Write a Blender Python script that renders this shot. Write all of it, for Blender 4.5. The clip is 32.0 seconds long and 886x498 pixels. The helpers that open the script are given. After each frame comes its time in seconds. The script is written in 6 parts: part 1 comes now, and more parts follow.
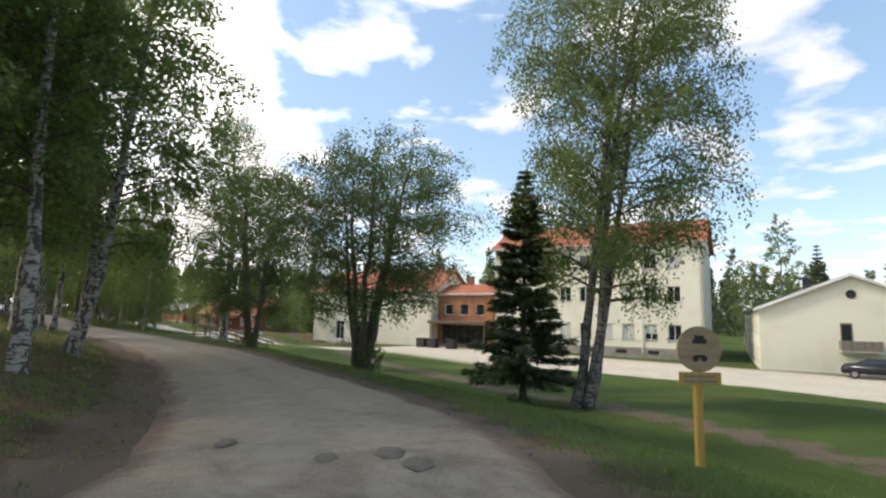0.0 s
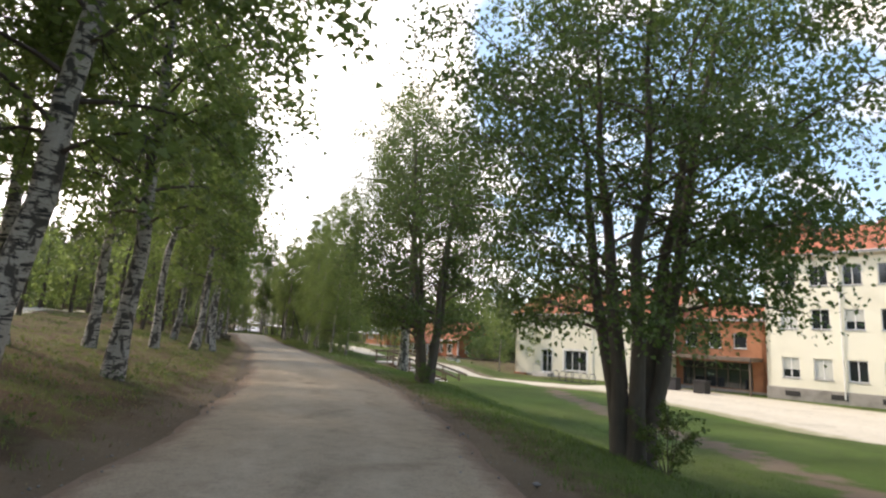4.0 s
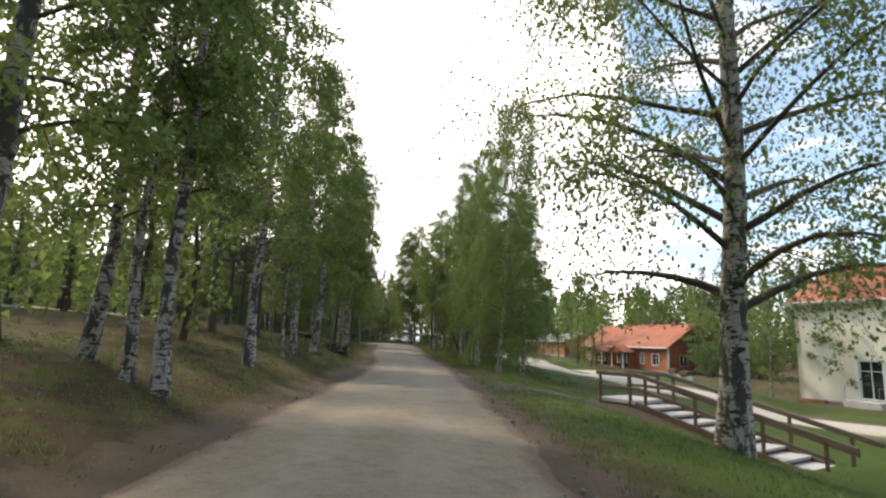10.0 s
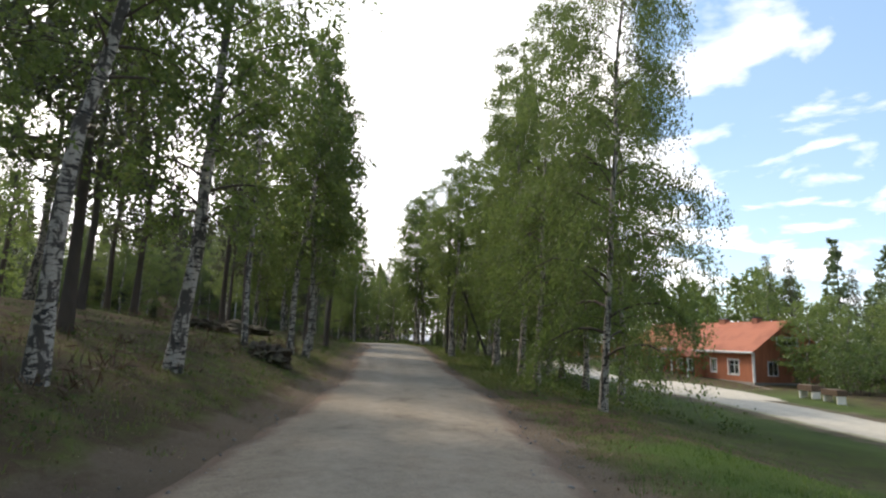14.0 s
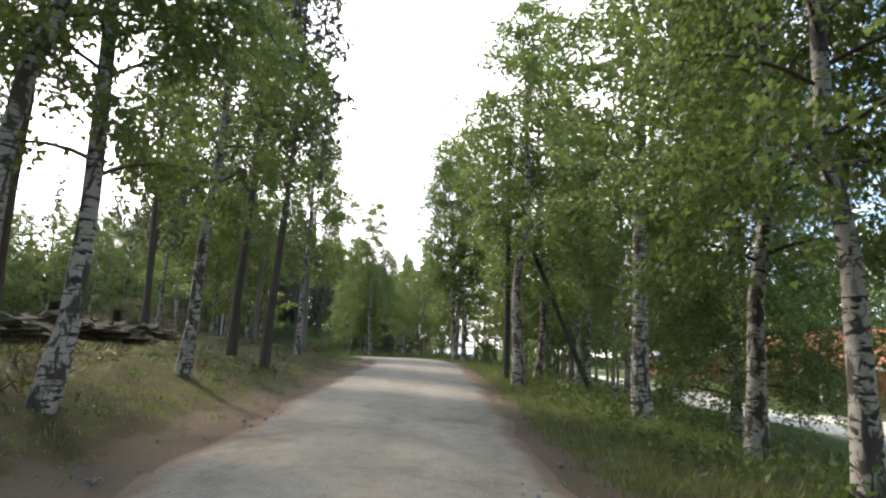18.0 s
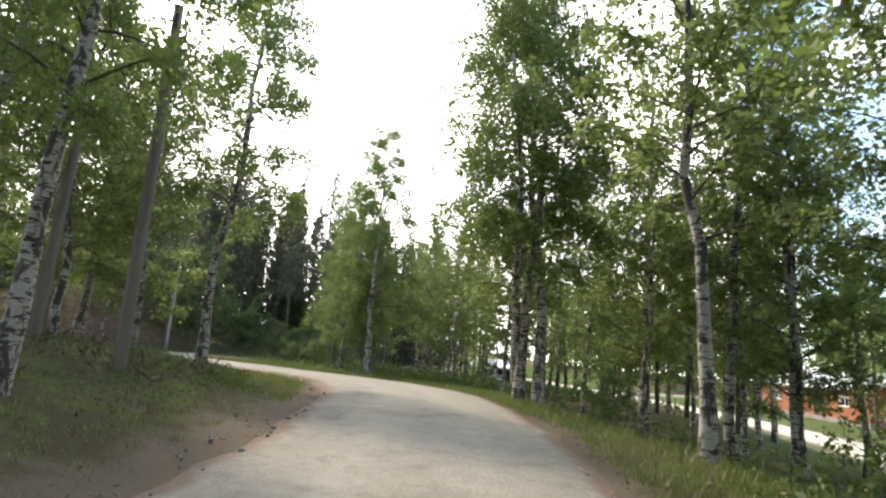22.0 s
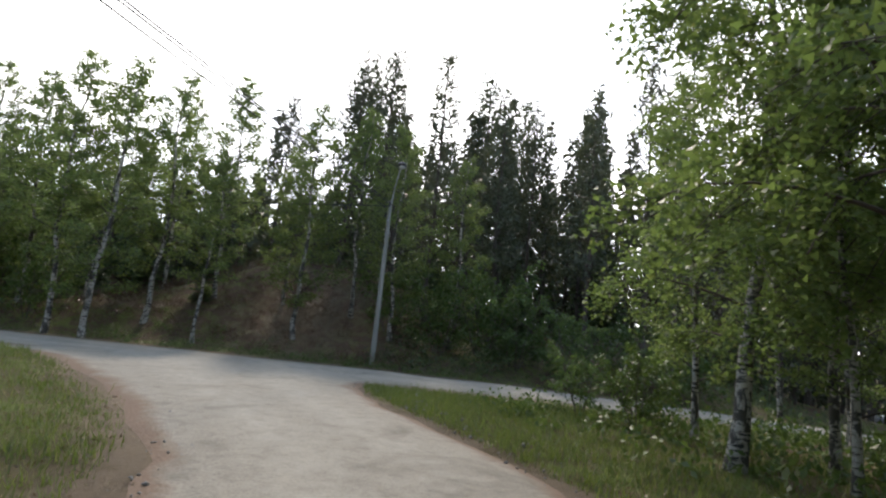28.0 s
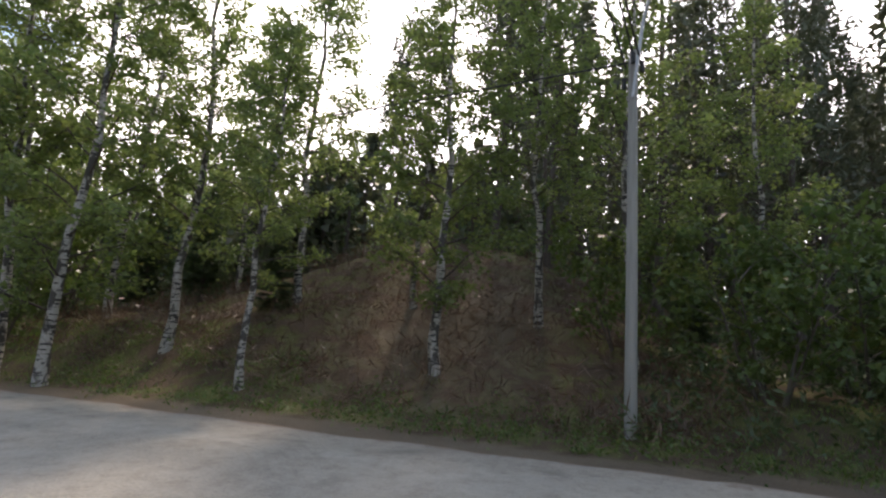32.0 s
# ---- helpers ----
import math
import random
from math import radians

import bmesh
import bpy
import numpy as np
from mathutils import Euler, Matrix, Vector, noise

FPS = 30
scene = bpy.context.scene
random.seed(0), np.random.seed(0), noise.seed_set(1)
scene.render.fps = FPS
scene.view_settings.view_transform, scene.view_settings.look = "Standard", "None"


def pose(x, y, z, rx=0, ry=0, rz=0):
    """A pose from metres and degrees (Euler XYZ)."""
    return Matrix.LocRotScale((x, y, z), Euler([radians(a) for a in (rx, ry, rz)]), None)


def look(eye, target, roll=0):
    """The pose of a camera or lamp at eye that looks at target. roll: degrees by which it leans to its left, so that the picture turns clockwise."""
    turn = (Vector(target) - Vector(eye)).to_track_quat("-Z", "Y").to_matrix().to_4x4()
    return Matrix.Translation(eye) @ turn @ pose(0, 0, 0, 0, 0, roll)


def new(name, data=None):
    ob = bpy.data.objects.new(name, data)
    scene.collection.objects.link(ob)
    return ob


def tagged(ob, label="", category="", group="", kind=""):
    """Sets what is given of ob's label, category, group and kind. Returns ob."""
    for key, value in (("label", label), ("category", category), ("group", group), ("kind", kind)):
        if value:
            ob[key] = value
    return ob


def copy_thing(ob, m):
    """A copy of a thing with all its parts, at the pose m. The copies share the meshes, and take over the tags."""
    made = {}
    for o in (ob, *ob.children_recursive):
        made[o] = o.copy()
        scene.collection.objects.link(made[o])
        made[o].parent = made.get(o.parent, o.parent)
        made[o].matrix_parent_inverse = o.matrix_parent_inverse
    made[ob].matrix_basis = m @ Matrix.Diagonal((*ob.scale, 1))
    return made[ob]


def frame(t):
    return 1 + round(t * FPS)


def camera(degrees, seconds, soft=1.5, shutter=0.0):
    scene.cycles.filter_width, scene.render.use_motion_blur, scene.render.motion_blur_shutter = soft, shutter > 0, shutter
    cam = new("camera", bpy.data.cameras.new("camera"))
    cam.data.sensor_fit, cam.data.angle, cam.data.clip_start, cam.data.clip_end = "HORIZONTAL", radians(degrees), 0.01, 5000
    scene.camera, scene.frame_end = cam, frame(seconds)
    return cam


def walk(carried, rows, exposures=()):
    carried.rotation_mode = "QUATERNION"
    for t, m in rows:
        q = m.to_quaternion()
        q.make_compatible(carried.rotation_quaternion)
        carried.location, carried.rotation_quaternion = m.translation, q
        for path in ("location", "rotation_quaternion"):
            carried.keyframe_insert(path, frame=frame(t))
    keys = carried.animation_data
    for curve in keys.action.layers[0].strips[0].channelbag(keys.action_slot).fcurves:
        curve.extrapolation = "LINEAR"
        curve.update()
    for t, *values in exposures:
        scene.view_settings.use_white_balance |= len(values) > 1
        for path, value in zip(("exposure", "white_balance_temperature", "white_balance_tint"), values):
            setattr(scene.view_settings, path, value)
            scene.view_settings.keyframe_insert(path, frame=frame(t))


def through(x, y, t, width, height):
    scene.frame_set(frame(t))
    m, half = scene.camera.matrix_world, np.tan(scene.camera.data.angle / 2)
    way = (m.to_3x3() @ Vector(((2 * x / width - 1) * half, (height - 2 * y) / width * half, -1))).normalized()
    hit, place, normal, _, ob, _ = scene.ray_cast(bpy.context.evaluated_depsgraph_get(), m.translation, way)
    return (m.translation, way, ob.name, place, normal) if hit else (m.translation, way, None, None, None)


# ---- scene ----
cam = camera(78.2, 32.0, soft=2.3)
PATH = [
    (0, (12.430, 19.452, 3.038), (11.876, 21.359, 3.272), 1.17),
    (0.5, (11.944, 20.853, 3.000), (11.329, 22.741, 3.243), 1.92),
    (1, (11.435, 22.260, 2.960), (10.751, 24.123, 3.211), 2.17),
    (1.5, (10.822, 23.637, 2.909), (10.075, 25.474, 3.172), 1.95),
    (2, (10.094, 24.962, 2.849), (9.274, 26.765, 3.126), 1.91),
    (2.5, (9.253, 26.267, 2.794), (8.343, 28.024, 3.090), 1.90),
    (3, (8.380, 27.604, 2.741), (7.369, 29.302, 3.048), 2.15),
    (3.5, (7.409, 28.861, 2.694), (6.303, 30.498, 3.004), 2.34),
    (4, (6.329, 30.077, 2.662), (5.136, 31.651, 2.979), 2.75),
    (4.5, (5.169, 31.292, 2.634), (3.886, 32.794, 2.950), 2.81),
    (6.5, (0.189, 36.124, 2.562), (-1.298, 37.426, 2.870), 3.27),
    (7, (-1.119, 37.333, 2.546), (-2.631, 38.606, 2.855), 2.97),
    (7.5, (-2.473, 38.553, 2.526), (-4.008, 39.797, 2.837), 2.68),
    (8, (-3.876, 39.768, 2.503), (-5.427, 40.992, 2.815), 2.53),
    (8.5, (-5.345, 40.963, 2.483), (-6.910, 42.167, 2.800), 2.22),
    (9, (-6.819, 42.142, 2.459), (-8.396, 43.331, 2.775), 2.00),
    (9.5, (-8.335, 43.269, 2.435), (-9.922, 44.444, 2.755), 1.72),
    (10, (-9.873, 44.387, 2.417), (-11.467, 45.550, 2.743), 1.62),
    (10.5, (-11.474, 45.502, 2.417), (-13.076, 46.654, 2.745), 1.77),
    (11, (-13.117, 46.585, 2.424), (-14.721, 47.729, 2.771), 2.05),
    (11.5, (-14.868, 47.734, 2.427), (-16.477, 48.878, 2.748), 2.10),
    (12, (-16.573, 48.868, 2.422), (-18.184, 50.008, 2.748), 2.25),
    (12.5, (-18.269, 49.990, 2.398), (-19.882, 51.126, 2.727), 2.26),
    (13, (-19.988, 51.150, 2.382), (-21.602, 52.285, 2.706), 2.48),
    (13.5, (-21.701, 52.342, 2.370), (-23.317, 53.476, 2.693), 2.38),
    (14, (-23.391, 53.540, 2.349), (-25.009, 54.670, 2.673), 2.01),
    (14.5, (-25.091, 54.727, 2.322), (-26.712, 55.853, 2.644), 1.59),
    (16.5, (-32.077, 59.587, 2.223), (-33.736, 60.641, 2.595), 1.45),
    (17, (-33.895, 60.790, 2.213), (-35.565, 61.823, 2.592), 1.72),
    (17.5, (-35.753, 61.943, 2.213), (-37.434, 62.959, 2.589), 1.87),
    (18, (-37.609, 63.055, 2.229), (-39.305, 64.050, 2.597), 2.03),
    (18.5, (-39.475, 64.143, 2.269), (-41.181, 65.117, 2.646), 2.35),
    (19, (-41.361, 65.194, 2.323), (-43.071, 66.154, 2.718), 2.68),
    (19.5, (-43.284, 66.243, 2.376), (-45.003, 67.192, 2.753), 2.58),
    (20, (-45.221, 67.296, 2.423), (-46.950, 68.230, 2.796), 3.46),
    (20.5, (-47.143, 68.349, 2.475), (-48.879, 69.268, 2.850), 3.77),
    (21, (-49.001, 69.417, 2.550), (-50.747, 70.317, 2.925), 4.26),
    (21.5, (-50.831, 70.469, 2.632), (-52.585, 71.352, 3.011), 4.37),
    (22, (-52.647, 71.470, 2.707), (-54.407, 72.337, 3.092), 4.55),
    (22.5, (-54.435, 72.403, 2.770), (-56.202, 73.257, 3.154), 4.70),
    (23, (-56.213, 73.338, 2.829), (-57.988, 74.178, 3.210), 4.97),
    (23.5, (-57.986, 74.212, 2.905), (-59.767, 75.040, 3.280), 5.71),
    (24, (-59.710, 75.027, 2.982), (-61.507, 75.825, 3.349), 6.08),
    (24.5, (-61.428, 75.633, 3.063), (-63.245, 76.387, 3.421), 6.01),
    (26.5, (-67.967, 77.048, 3.114), (-69.907, 77.406, 3.445), 4.92),
    (27, (-69.730, 77.107, 3.098), (-71.697, 77.274, 3.422), 4.88),
    (27.5, (-71.534, 76.959, 3.064), (-73.507, 76.918, 3.388), 5.09),
    (28, (-73.265, 76.676, 3.021), (-75.226, 76.447, 3.336), 5.68),
    (28.5, (-74.952, 76.220, 2.989), (-76.882, 75.804, 3.309), 5.55),
    (29, (-76.566, 75.610, 2.967), (-78.448, 75.016, 3.291), 5.17),
    (29.5, (-78.122, 74.923, 2.958), (-79.942, 74.163, 3.288), 5.17),
    (30, (-79.593, 74.185, 2.975), (-81.355, 73.298, 3.304), 4.86),
    (30.5, (-80.957, 73.473, 2.998), (-82.680, 72.512, 3.328), 4.40),
    (31, (-82.338, 72.881, 3.022), (-84.053, 71.908, 3.360), 3.89),
    (31.5, (-83.720, 72.396, 3.038), (-85.478, 71.500, 3.362), 3.40),
    (32, (-85.120, 71.984, 3.049), (-86.973, 71.303, 3.370), 3.64),
]
EXPOSURES = ((0.0, 0.15, 7500, 14), (2.0, 0.5, 7700, 15), (3.0, 0.75, 7700, 17), (4.0, 0.6, 7800, 18), (7.0, 0.3, 7700, 15), (8.0, 0.0, 7700, 15), (10.0, 0.35, 7700, 14), (13.0, 0.25, 7300, 14), (15.0, 0.3, 7300, 14), (17.0, 0.85, 7100, 14), (20.0, 1.0, 7500, 13), (23.0, 1.15, 7500, 13), (24.0, 1.05, 7500, 13), (27.0, 0.5, 7000, 13), (30.0, 0.35, 7100, 15), (32.0, 0.65, 7700, 20))
walk(cam, [(t, look(eye, target, roll)) for t, eye, target, roll in PATH], EXPOSURES)

# ---- light ----
SUN_AZ, SUN_EL = radians(195), radians(46)      # azimuth from +x towards +y
world = bpy.data.worlds.new("sky")
scene.world = world
world.use_nodes = True
wn, wl = world.node_tree.nodes, world.node_tree.links
wn.clear()
w_out = wn.new("ShaderNodeOutputWorld")
w_bg = wn.new("ShaderNodeBackground")
w_bg.inputs["Strength"].default_value = 1.0
w_sky = wn.new("ShaderNodeTexSky")
w_sky.sky_type = "NISHITA"
w_sky.sun_disc = False
w_sky.sun_elevation = SUN_EL
w_sky.sun_rotation = radians(90) - SUN_AZ
w_sky.air_density, w_sky.dust_density, w_sky.ozone_density = 1.0, 0.6, 1.2
w_dim = wn.new("ShaderNodeVectorMath")
w_dim.operation = "SCALE"
w_dim.inputs["Scale"].default_value = 0.15
w_geo = wn.new("ShaderNodeTexCoord")
w_sep = wn.new("ShaderNodeSeparateXYZ")
wl.new(w_geo.outputs["Generated"], w_sep.inputs[0])
# clouds lie on a flat ceiling: direction divided by its height
w_h = wn.new("ShaderNodeMath"); w_h.operation = "ADD"; w_h.inputs[1].default_value = 0.16
w_hm = wn.new("ShaderNodeMath"); w_hm.operation = "MAXIMUM"; w_hm.inputs[1].default_value = 0.12
wl.new(w_sep.outputs["Z"], w_h.inputs[0]); wl.new(w_h.outputs[0], w_hm.inputs[0])
w_div = wn.new("ShaderNodeVectorMath"); w_div.operation = "DIVIDE"
w_cmb = wn.new("ShaderNodeCombineXYZ")
for n in range(3):
    wl.new(w_hm.outputs[0], w_cmb.inputs[n])
wl.new(w_geo.outputs["Generated"], w_div.inputs[0]); wl.new(w_cmb.outputs[0], w_div.inputs[1])
w_noise = wn.new("ShaderNodeTexNoise")
w_noise.inputs["Scale"].default_value = 3.1
w_noise.inputs["Detail"].default_value = 7
w_noise.inputs["Roughness"].default_value = 0.52
w_noise.inputs["Distortion"].default_value = 0.3
wl.new(w_div.outputs[0], w_noise.inputs["Vector"])
# the cover thickens towards the far end of the avenue
w_dot = wn.new("ShaderNodeVectorMath"); w_dot.operation = "DOT_PRODUCT"
w_dot.inputs[1].default_value = (-1.0, -0.03, 0.0)
wl.new(w_geo.outputs["Generated"], w_dot.inputs[0])
w_cov = wn.new("ShaderNodeMath"); w_cov.operation = "ADD"
w_bank = wn.new("ShaderNodeMapRange"); w_bank.interpolation_type = "SMOOTHSTEP"
w_bank.inputs["From Min"].default_value, w_bank.inputs["From Max"].default_value = 0.38, 0.66
w_bank.inputs["To Min"].default_value, w_bank.inputs["To Max"].default_value = -0.05, 0.28
wl.new(w_dot.outputs["Value"], w_bank.inputs["Value"])
wl.new(w_bank.outputs[0], w_cov.inputs[0]); wl.new(w_noise.outputs["Fac"], w_cov.inputs[1])
w_ramp = wn.new("ShaderNodeValToRGB")
w_ramp.color_ramp.elements[0].position, w_ramp.color_ramp.elements[1].position = 0.45, 0.64
w_ramp.color_ramp.elements[0].color = (0.05, 0.05, 0.05, 1)
wl.new(w_cov.outputs[0], w_ramp.inputs[0])
w_cloud = wn.new("ShaderNodeTexNoise")
w_cloud.inputs["Scale"].default_value = 1.1
w_cloud.inputs["Detail"].default_value = 4
wl.new(w_div.outputs[0], w_cloud.inputs["Vector"])
w_cr = wn.new("ShaderNodeValToRGB")
w_cr.color_ramp.elements[0].position, w_cr.color_ramp.elements[1].position = 0.36, 0.58
w_cr.color_ramp.elements[0].color = (0.76, 0.83, 0.97, 1)
w_cr.color_ramp.elements[1].color = (1.10, 1.13, 1.19, 1)
wl.new(w_cloud.outputs["Fac"], w_cr.inputs[0])
w_mix = wn.new("ShaderNodeMix"); w_mix.data_type = "RGBA"
w_glow = wn.new("ShaderNodeVectorMath"); w_glow.operation = "ADD"
w_glow.inputs[1].default_value = (0.07, 0.20, 0.36)
wl.new(w_sky.outputs[0], w_dim.inputs[0])
wl.new(w_dim.outputs[0], w_glow.inputs[0])
wl.new(w_ramp.outputs["Color"], w_mix.inputs["Factor"])
# the cover is brightest towards the veiled sun
w_bri = wn.new("ShaderNodeMapRange")
w_bri.inputs["From Min"].default_value, w_bri.inputs["From Max"].default_value = 0.1, 0.9
w_bri.inputs["To Min"].default_value, w_bri.inputs["To Max"].default_value = 1.1, 2.6
wl.new(w_dot.outputs["Value"], w_bri.inputs["Value"])
w_lit = wn.new("ShaderNodeVectorMath"); w_lit.operation = "SCALE"
wl.new(w_cr.outputs["Color"], w_lit.inputs[0]); wl.new(w_bri.outputs[0], w_lit.inputs["Scale"])
wl.new(w_glow.outputs[0], w_mix.inputs["A"]); wl.new(w_lit.outputs[0], w_mix.inputs["B"])
wl.new(w_mix.outputs["Result"], w_bg.inputs["Color"])
wl.new(w_bg.outputs[0], w_out.inputs[0])

sun_data = bpy.data.lights.new("sun", "SUN")
sun_data.energy, sun_data.angle, sun_data.color = 2.2, radians(6), (1.0, 0.95, 0.86)
sun = new("sun", sun_data)
sun.matrix_world = look((0, 0, 60), (-math.cos(SUN_AZ) * math.cos(SUN_EL), -math.sin(SUN_AZ) * math.cos(SUN_EL), 60 - math.sin(SUN_EL)))

# ---- materials ----
def material(name):
    m = bpy.data.materials.new(name)
    m.use_nodes = True
    n, l = m.node_tree.nodes, m.node_tree.links
    return m, n, l, n["Principled BSDF"]


def ramp(n, stops):
    r = n.new("ShaderNodeValToRGB")
    e = r.color_ramp.elements
    while len(e) < len(stops):
        e.new(0.5)
    for k, (p, c) in enumerate(stops):
        e[k].position, e[k].color = p, (*c, 1)
    return r


def noise_tex(n, l, vec, scale, detail=4, rough=0.55, dist=0.0):
    t = n.new("ShaderNodeTexNoise")
    t.inputs["Scale"].default_value, t.inputs["Detail"].default_value = scale, detail
    t.inputs["Roughness"].default_value, t.inputs["Distortion"].default_value = rough, dist
    l.new(vec, t.inputs["Vector"])
    return t


def blend(n, l, fac, a, b, mode="MIX"):
    x = n.new("ShaderNodeMix")
    x.data_type, x.blend_type = "RGBA", mode
    for sock, v in (("Factor", fac), ("A", a), ("B", b)):
        if isinstance(v, bpy.types.NodeSocket):
            l.new(v, x.inputs[sock])
        else:
            x.inputs[sock].default_value = v if sock == "Factor" else (*v, 1)
    return x.outputs["Result"]


def bump(n, l, bsdf, height, strength, dist):
    b = n.new("ShaderNodeBump")
    b.inputs["Strength"].default_value, b.inputs["Distance"].default_value = strength, dist
    l.new(height, b.inputs["Height"])
    l.new(b.outputs[0], bsdf.inputs["Normal"])


def surface(name, c1, c2, fine=40.0, coarse=0.6, rough=0.85, metal=0.0, bumps=0.3, dist=0.01, stain=None, space="Object", stretch=(1, 1, 1)):
    """Two-scale mottled material: fine grain between c1 and c2, coarse stains."""
    m, n, l, b = material(name)
    tc = n.new("ShaderNodeTexCoord")
    mp = n.new("ShaderNodeMapping")
    mp.inputs["Scale"].default_value = stretch
    l.new(tc.outputs[space], mp.inputs["Vector"])
    f = noise_tex(n, l, mp.outputs[0], fine, 5, 0.65)
    g = noise_tex(n, l, mp.outputs[0], coarse, 5, 0.6, 0.4)
    col = blend(n, l, f.outputs["Fac"], c1, c2)
    s = stain or tuple(v * 0.62 for v in c1)
    r = ramp(n, [(0.45, (0, 0, 0)), (0.72, (0.75, 0.75, 0.75))])
    l.new(g.outputs["Fac"], r.inputs[0])
    col = blend(n, l, r.outputs["Color"], col, s)
    l.new(col, b.inputs["Base Color"])
    b.inputs["Roughness"].default_value, b.inputs["Metallic"].default_value = rough, metal
    if bumps:
        bump(n, l, b, f.outputs["Fac"], bumps, dist)
    return m


def leaf_material(name, dark, light, yellow, through=0.35):
    m, n, l, b = material(name)
    geo = n.new("ShaderNodeNewGeometry")
    r = ramp(n, [(0.0, dark), (0.55, light), (0.93, light), (1.0, yellow)])
    l.new(geo.outputs["Random Per Island"], r.inputs[0])
    info = n.new("ShaderNodeObjectInfo")
    hsv = n.new("ShaderNodeHueSaturation")
    mr = n.new("ShaderNodeMapRange")
    mr.inputs["To Min"].default_value, mr.inputs["To Max"].default_value = 0.80, 1.2
    l.new(info.outputs["Random"], mr.inputs["Value"])
    l.new(mr.outputs[0], hsv.inputs["Value"])
    l.new(r.outputs["Color"], hsv.inputs["Color"])
    l.new(hsv.outputs[0], b.inputs["Base Color"])
    b.inputs["Roughness"].default_value = 0.45
    b.inputs["Specular IOR Level"].default_value = 0.35
    tr = n.new("ShaderNodeBsdfTranslucent")
    warm = blend(n, l, 0.5, hsv.outputs[0], (light[0] * 1.25, light[1] * 1.4, light[2] * 0.9))
    l.new(warm, tr.inputs["Color"])
    mx = n.new("ShaderNodeMixShader")
    mx.inputs[0].default_value = through
    l.new(b.outputs[0], mx.inputs[1]); l.new(tr.outputs[0], mx.inputs[2])
    l.new(mx.outputs[0], n["Material Output"].inputs[0])
    return m


def birch_bark(name, white, tan):
    m, n, l, b = material(name)
    tc = n.new("ShaderNodeTexCoord")
    info = n.new("ShaderNodeObjectInfo")
    off = n.new("ShaderNodeVectorMath"); off.operation = "SCALE"
    off.inputs[0].default_value = (17, 31, 43)
    l.new(info.outputs["Random"], off.inputs["Scale"])
    add = n.new("ShaderNodeVectorMath"); add.operation = "ADD"
    l.new(tc.outputs["Object"], add.inputs[0]); l.new(off.outputs[0], add.inputs[1])
    mp = n.new("ShaderNodeMapping"); mp.inputs["Scale"].default_value = (3.2, 3.2, 11)
    l.new(add.outputs[0], mp.inputs[0])
    band = noise_tex(n, l, mp.outputs[0], 1.6, 5, 0.6, 0.6)
    mp2 = n.new("ShaderNodeMapping"); mp2.inputs["Scale"].default_value = (5, 5, 2.2)
    l.new(add.outputs[0], mp2.inputs[0])
    plate = noise_tex(n, l, mp2.outputs[0], 1.2, 4, 0.6, 0.8)
    fine = noise_tex(n, l, add.outputs[0], 30, 4)
    base = blend(n, l, fine.outputs["Fac"], white, tan)
    r1 = ramp(n, [(0.525, (0, 0, 0)), (0.565, (1, 1, 1))])
    l.new(band.outputs["Fac"], r1.inputs[0])
    r2 = ramp(n, [(0.50, (0, 0, 0)), (0.56, (1, 1, 1))])
    l.new(plate.outputs["Fac"], r2.inputs[0])
    c = blend(n, l, r1.outputs["Color"], base, (0.035, 0.03, 0.027))
    c = blend(n, l, r2.outputs["Color"], c, (0.07, 0.06, 0.05))
    l.new(c, b.inputs["Base Color"])
    b.inputs["Roughness"].default_value = 0.8
    bump(n, l, b, band.outputs["Fac"], 0.5, 0.02)
    return m


M = {}
M["birch"] = birch_bark("birch_bark", (0.54, 0.50, 0.44), (0.29, 0.25, 0.21))
M["birch_grey"] = birch_bark("grey_birch_bark", (0.27, 0.245, 0.215), (0.13, 0.112, 0.095))
M["bark"] = surface("dark_bark", (0.075, 0.06, 0.048), (0.16, 0.135, 0.11), 14, 1.2, 0.95, bumps=0.8, dist=0.03, stretch=(1, 1, 0.25))
M["pine_bark"] = surface("pine_bark", (0.062, 0.050, 0.042), (0.125, 0.098, 0.080), 10, 0.8, 0.95, bumps=0.8, dist=0.03, stretch=(1, 1, 0.3))
M["twig"] = surface("twig_bark", (0.06, 0.045, 0.038), (0.11, 0.085, 0.07), 30, 2, 0.9, bumps=0)
M["leaf_birch"] = leaf_material("birch_leaf", (0.080, 0.120, 0.036), (0.160, 0.210, 0.070), (0.26, 0.25, 0.09), 0.55)
M["leaf_young"] = leaf_material("young_leaf", (0.095, 0.132, 0.044), (0.185, 0.232, 0.086), (0.27, 0.27, 0.11), 0.6)
M["leaf_rowan"] = leaf_material("rowan_leaf", (0.052, 0.084, 0.030), (0.112, 0.162, 0.056), (0.16, 0.19, 0.07), 0.46)
M["needle_spruce"] = leaf_material("spruce_needle", (0.046, 0.070, 0.034), (0.092, 0.125, 0.056), (0.12, 0.14, 0.07), 0.35)
M["needle_pine"] = leaf_material("pine_needle", (0.044, 0.052, 0.034), (0.086, 0.095, 0.058), (0.13, 0.105, 0.066), 0.3)
M["shrub"] = leaf_material("shrub_leaf", (0.045, 0.078, 0.022), (0.105, 0.150, 0.042), (0.19, 0.16, 0.06), 0.36)
M["brush"] = leaf_material("dry_brush", (0.070, 0.040, 0.026), (0.150, 0.090, 0.058), (0.22, 0.15, 0.09), 0.1)
M["litter"] = leaf_material("fallen_leaf", (0.13, 0.090, 0.055), (0.24, 0.17, 0.10), (0.34, 0.25, 0.13), 0.1)
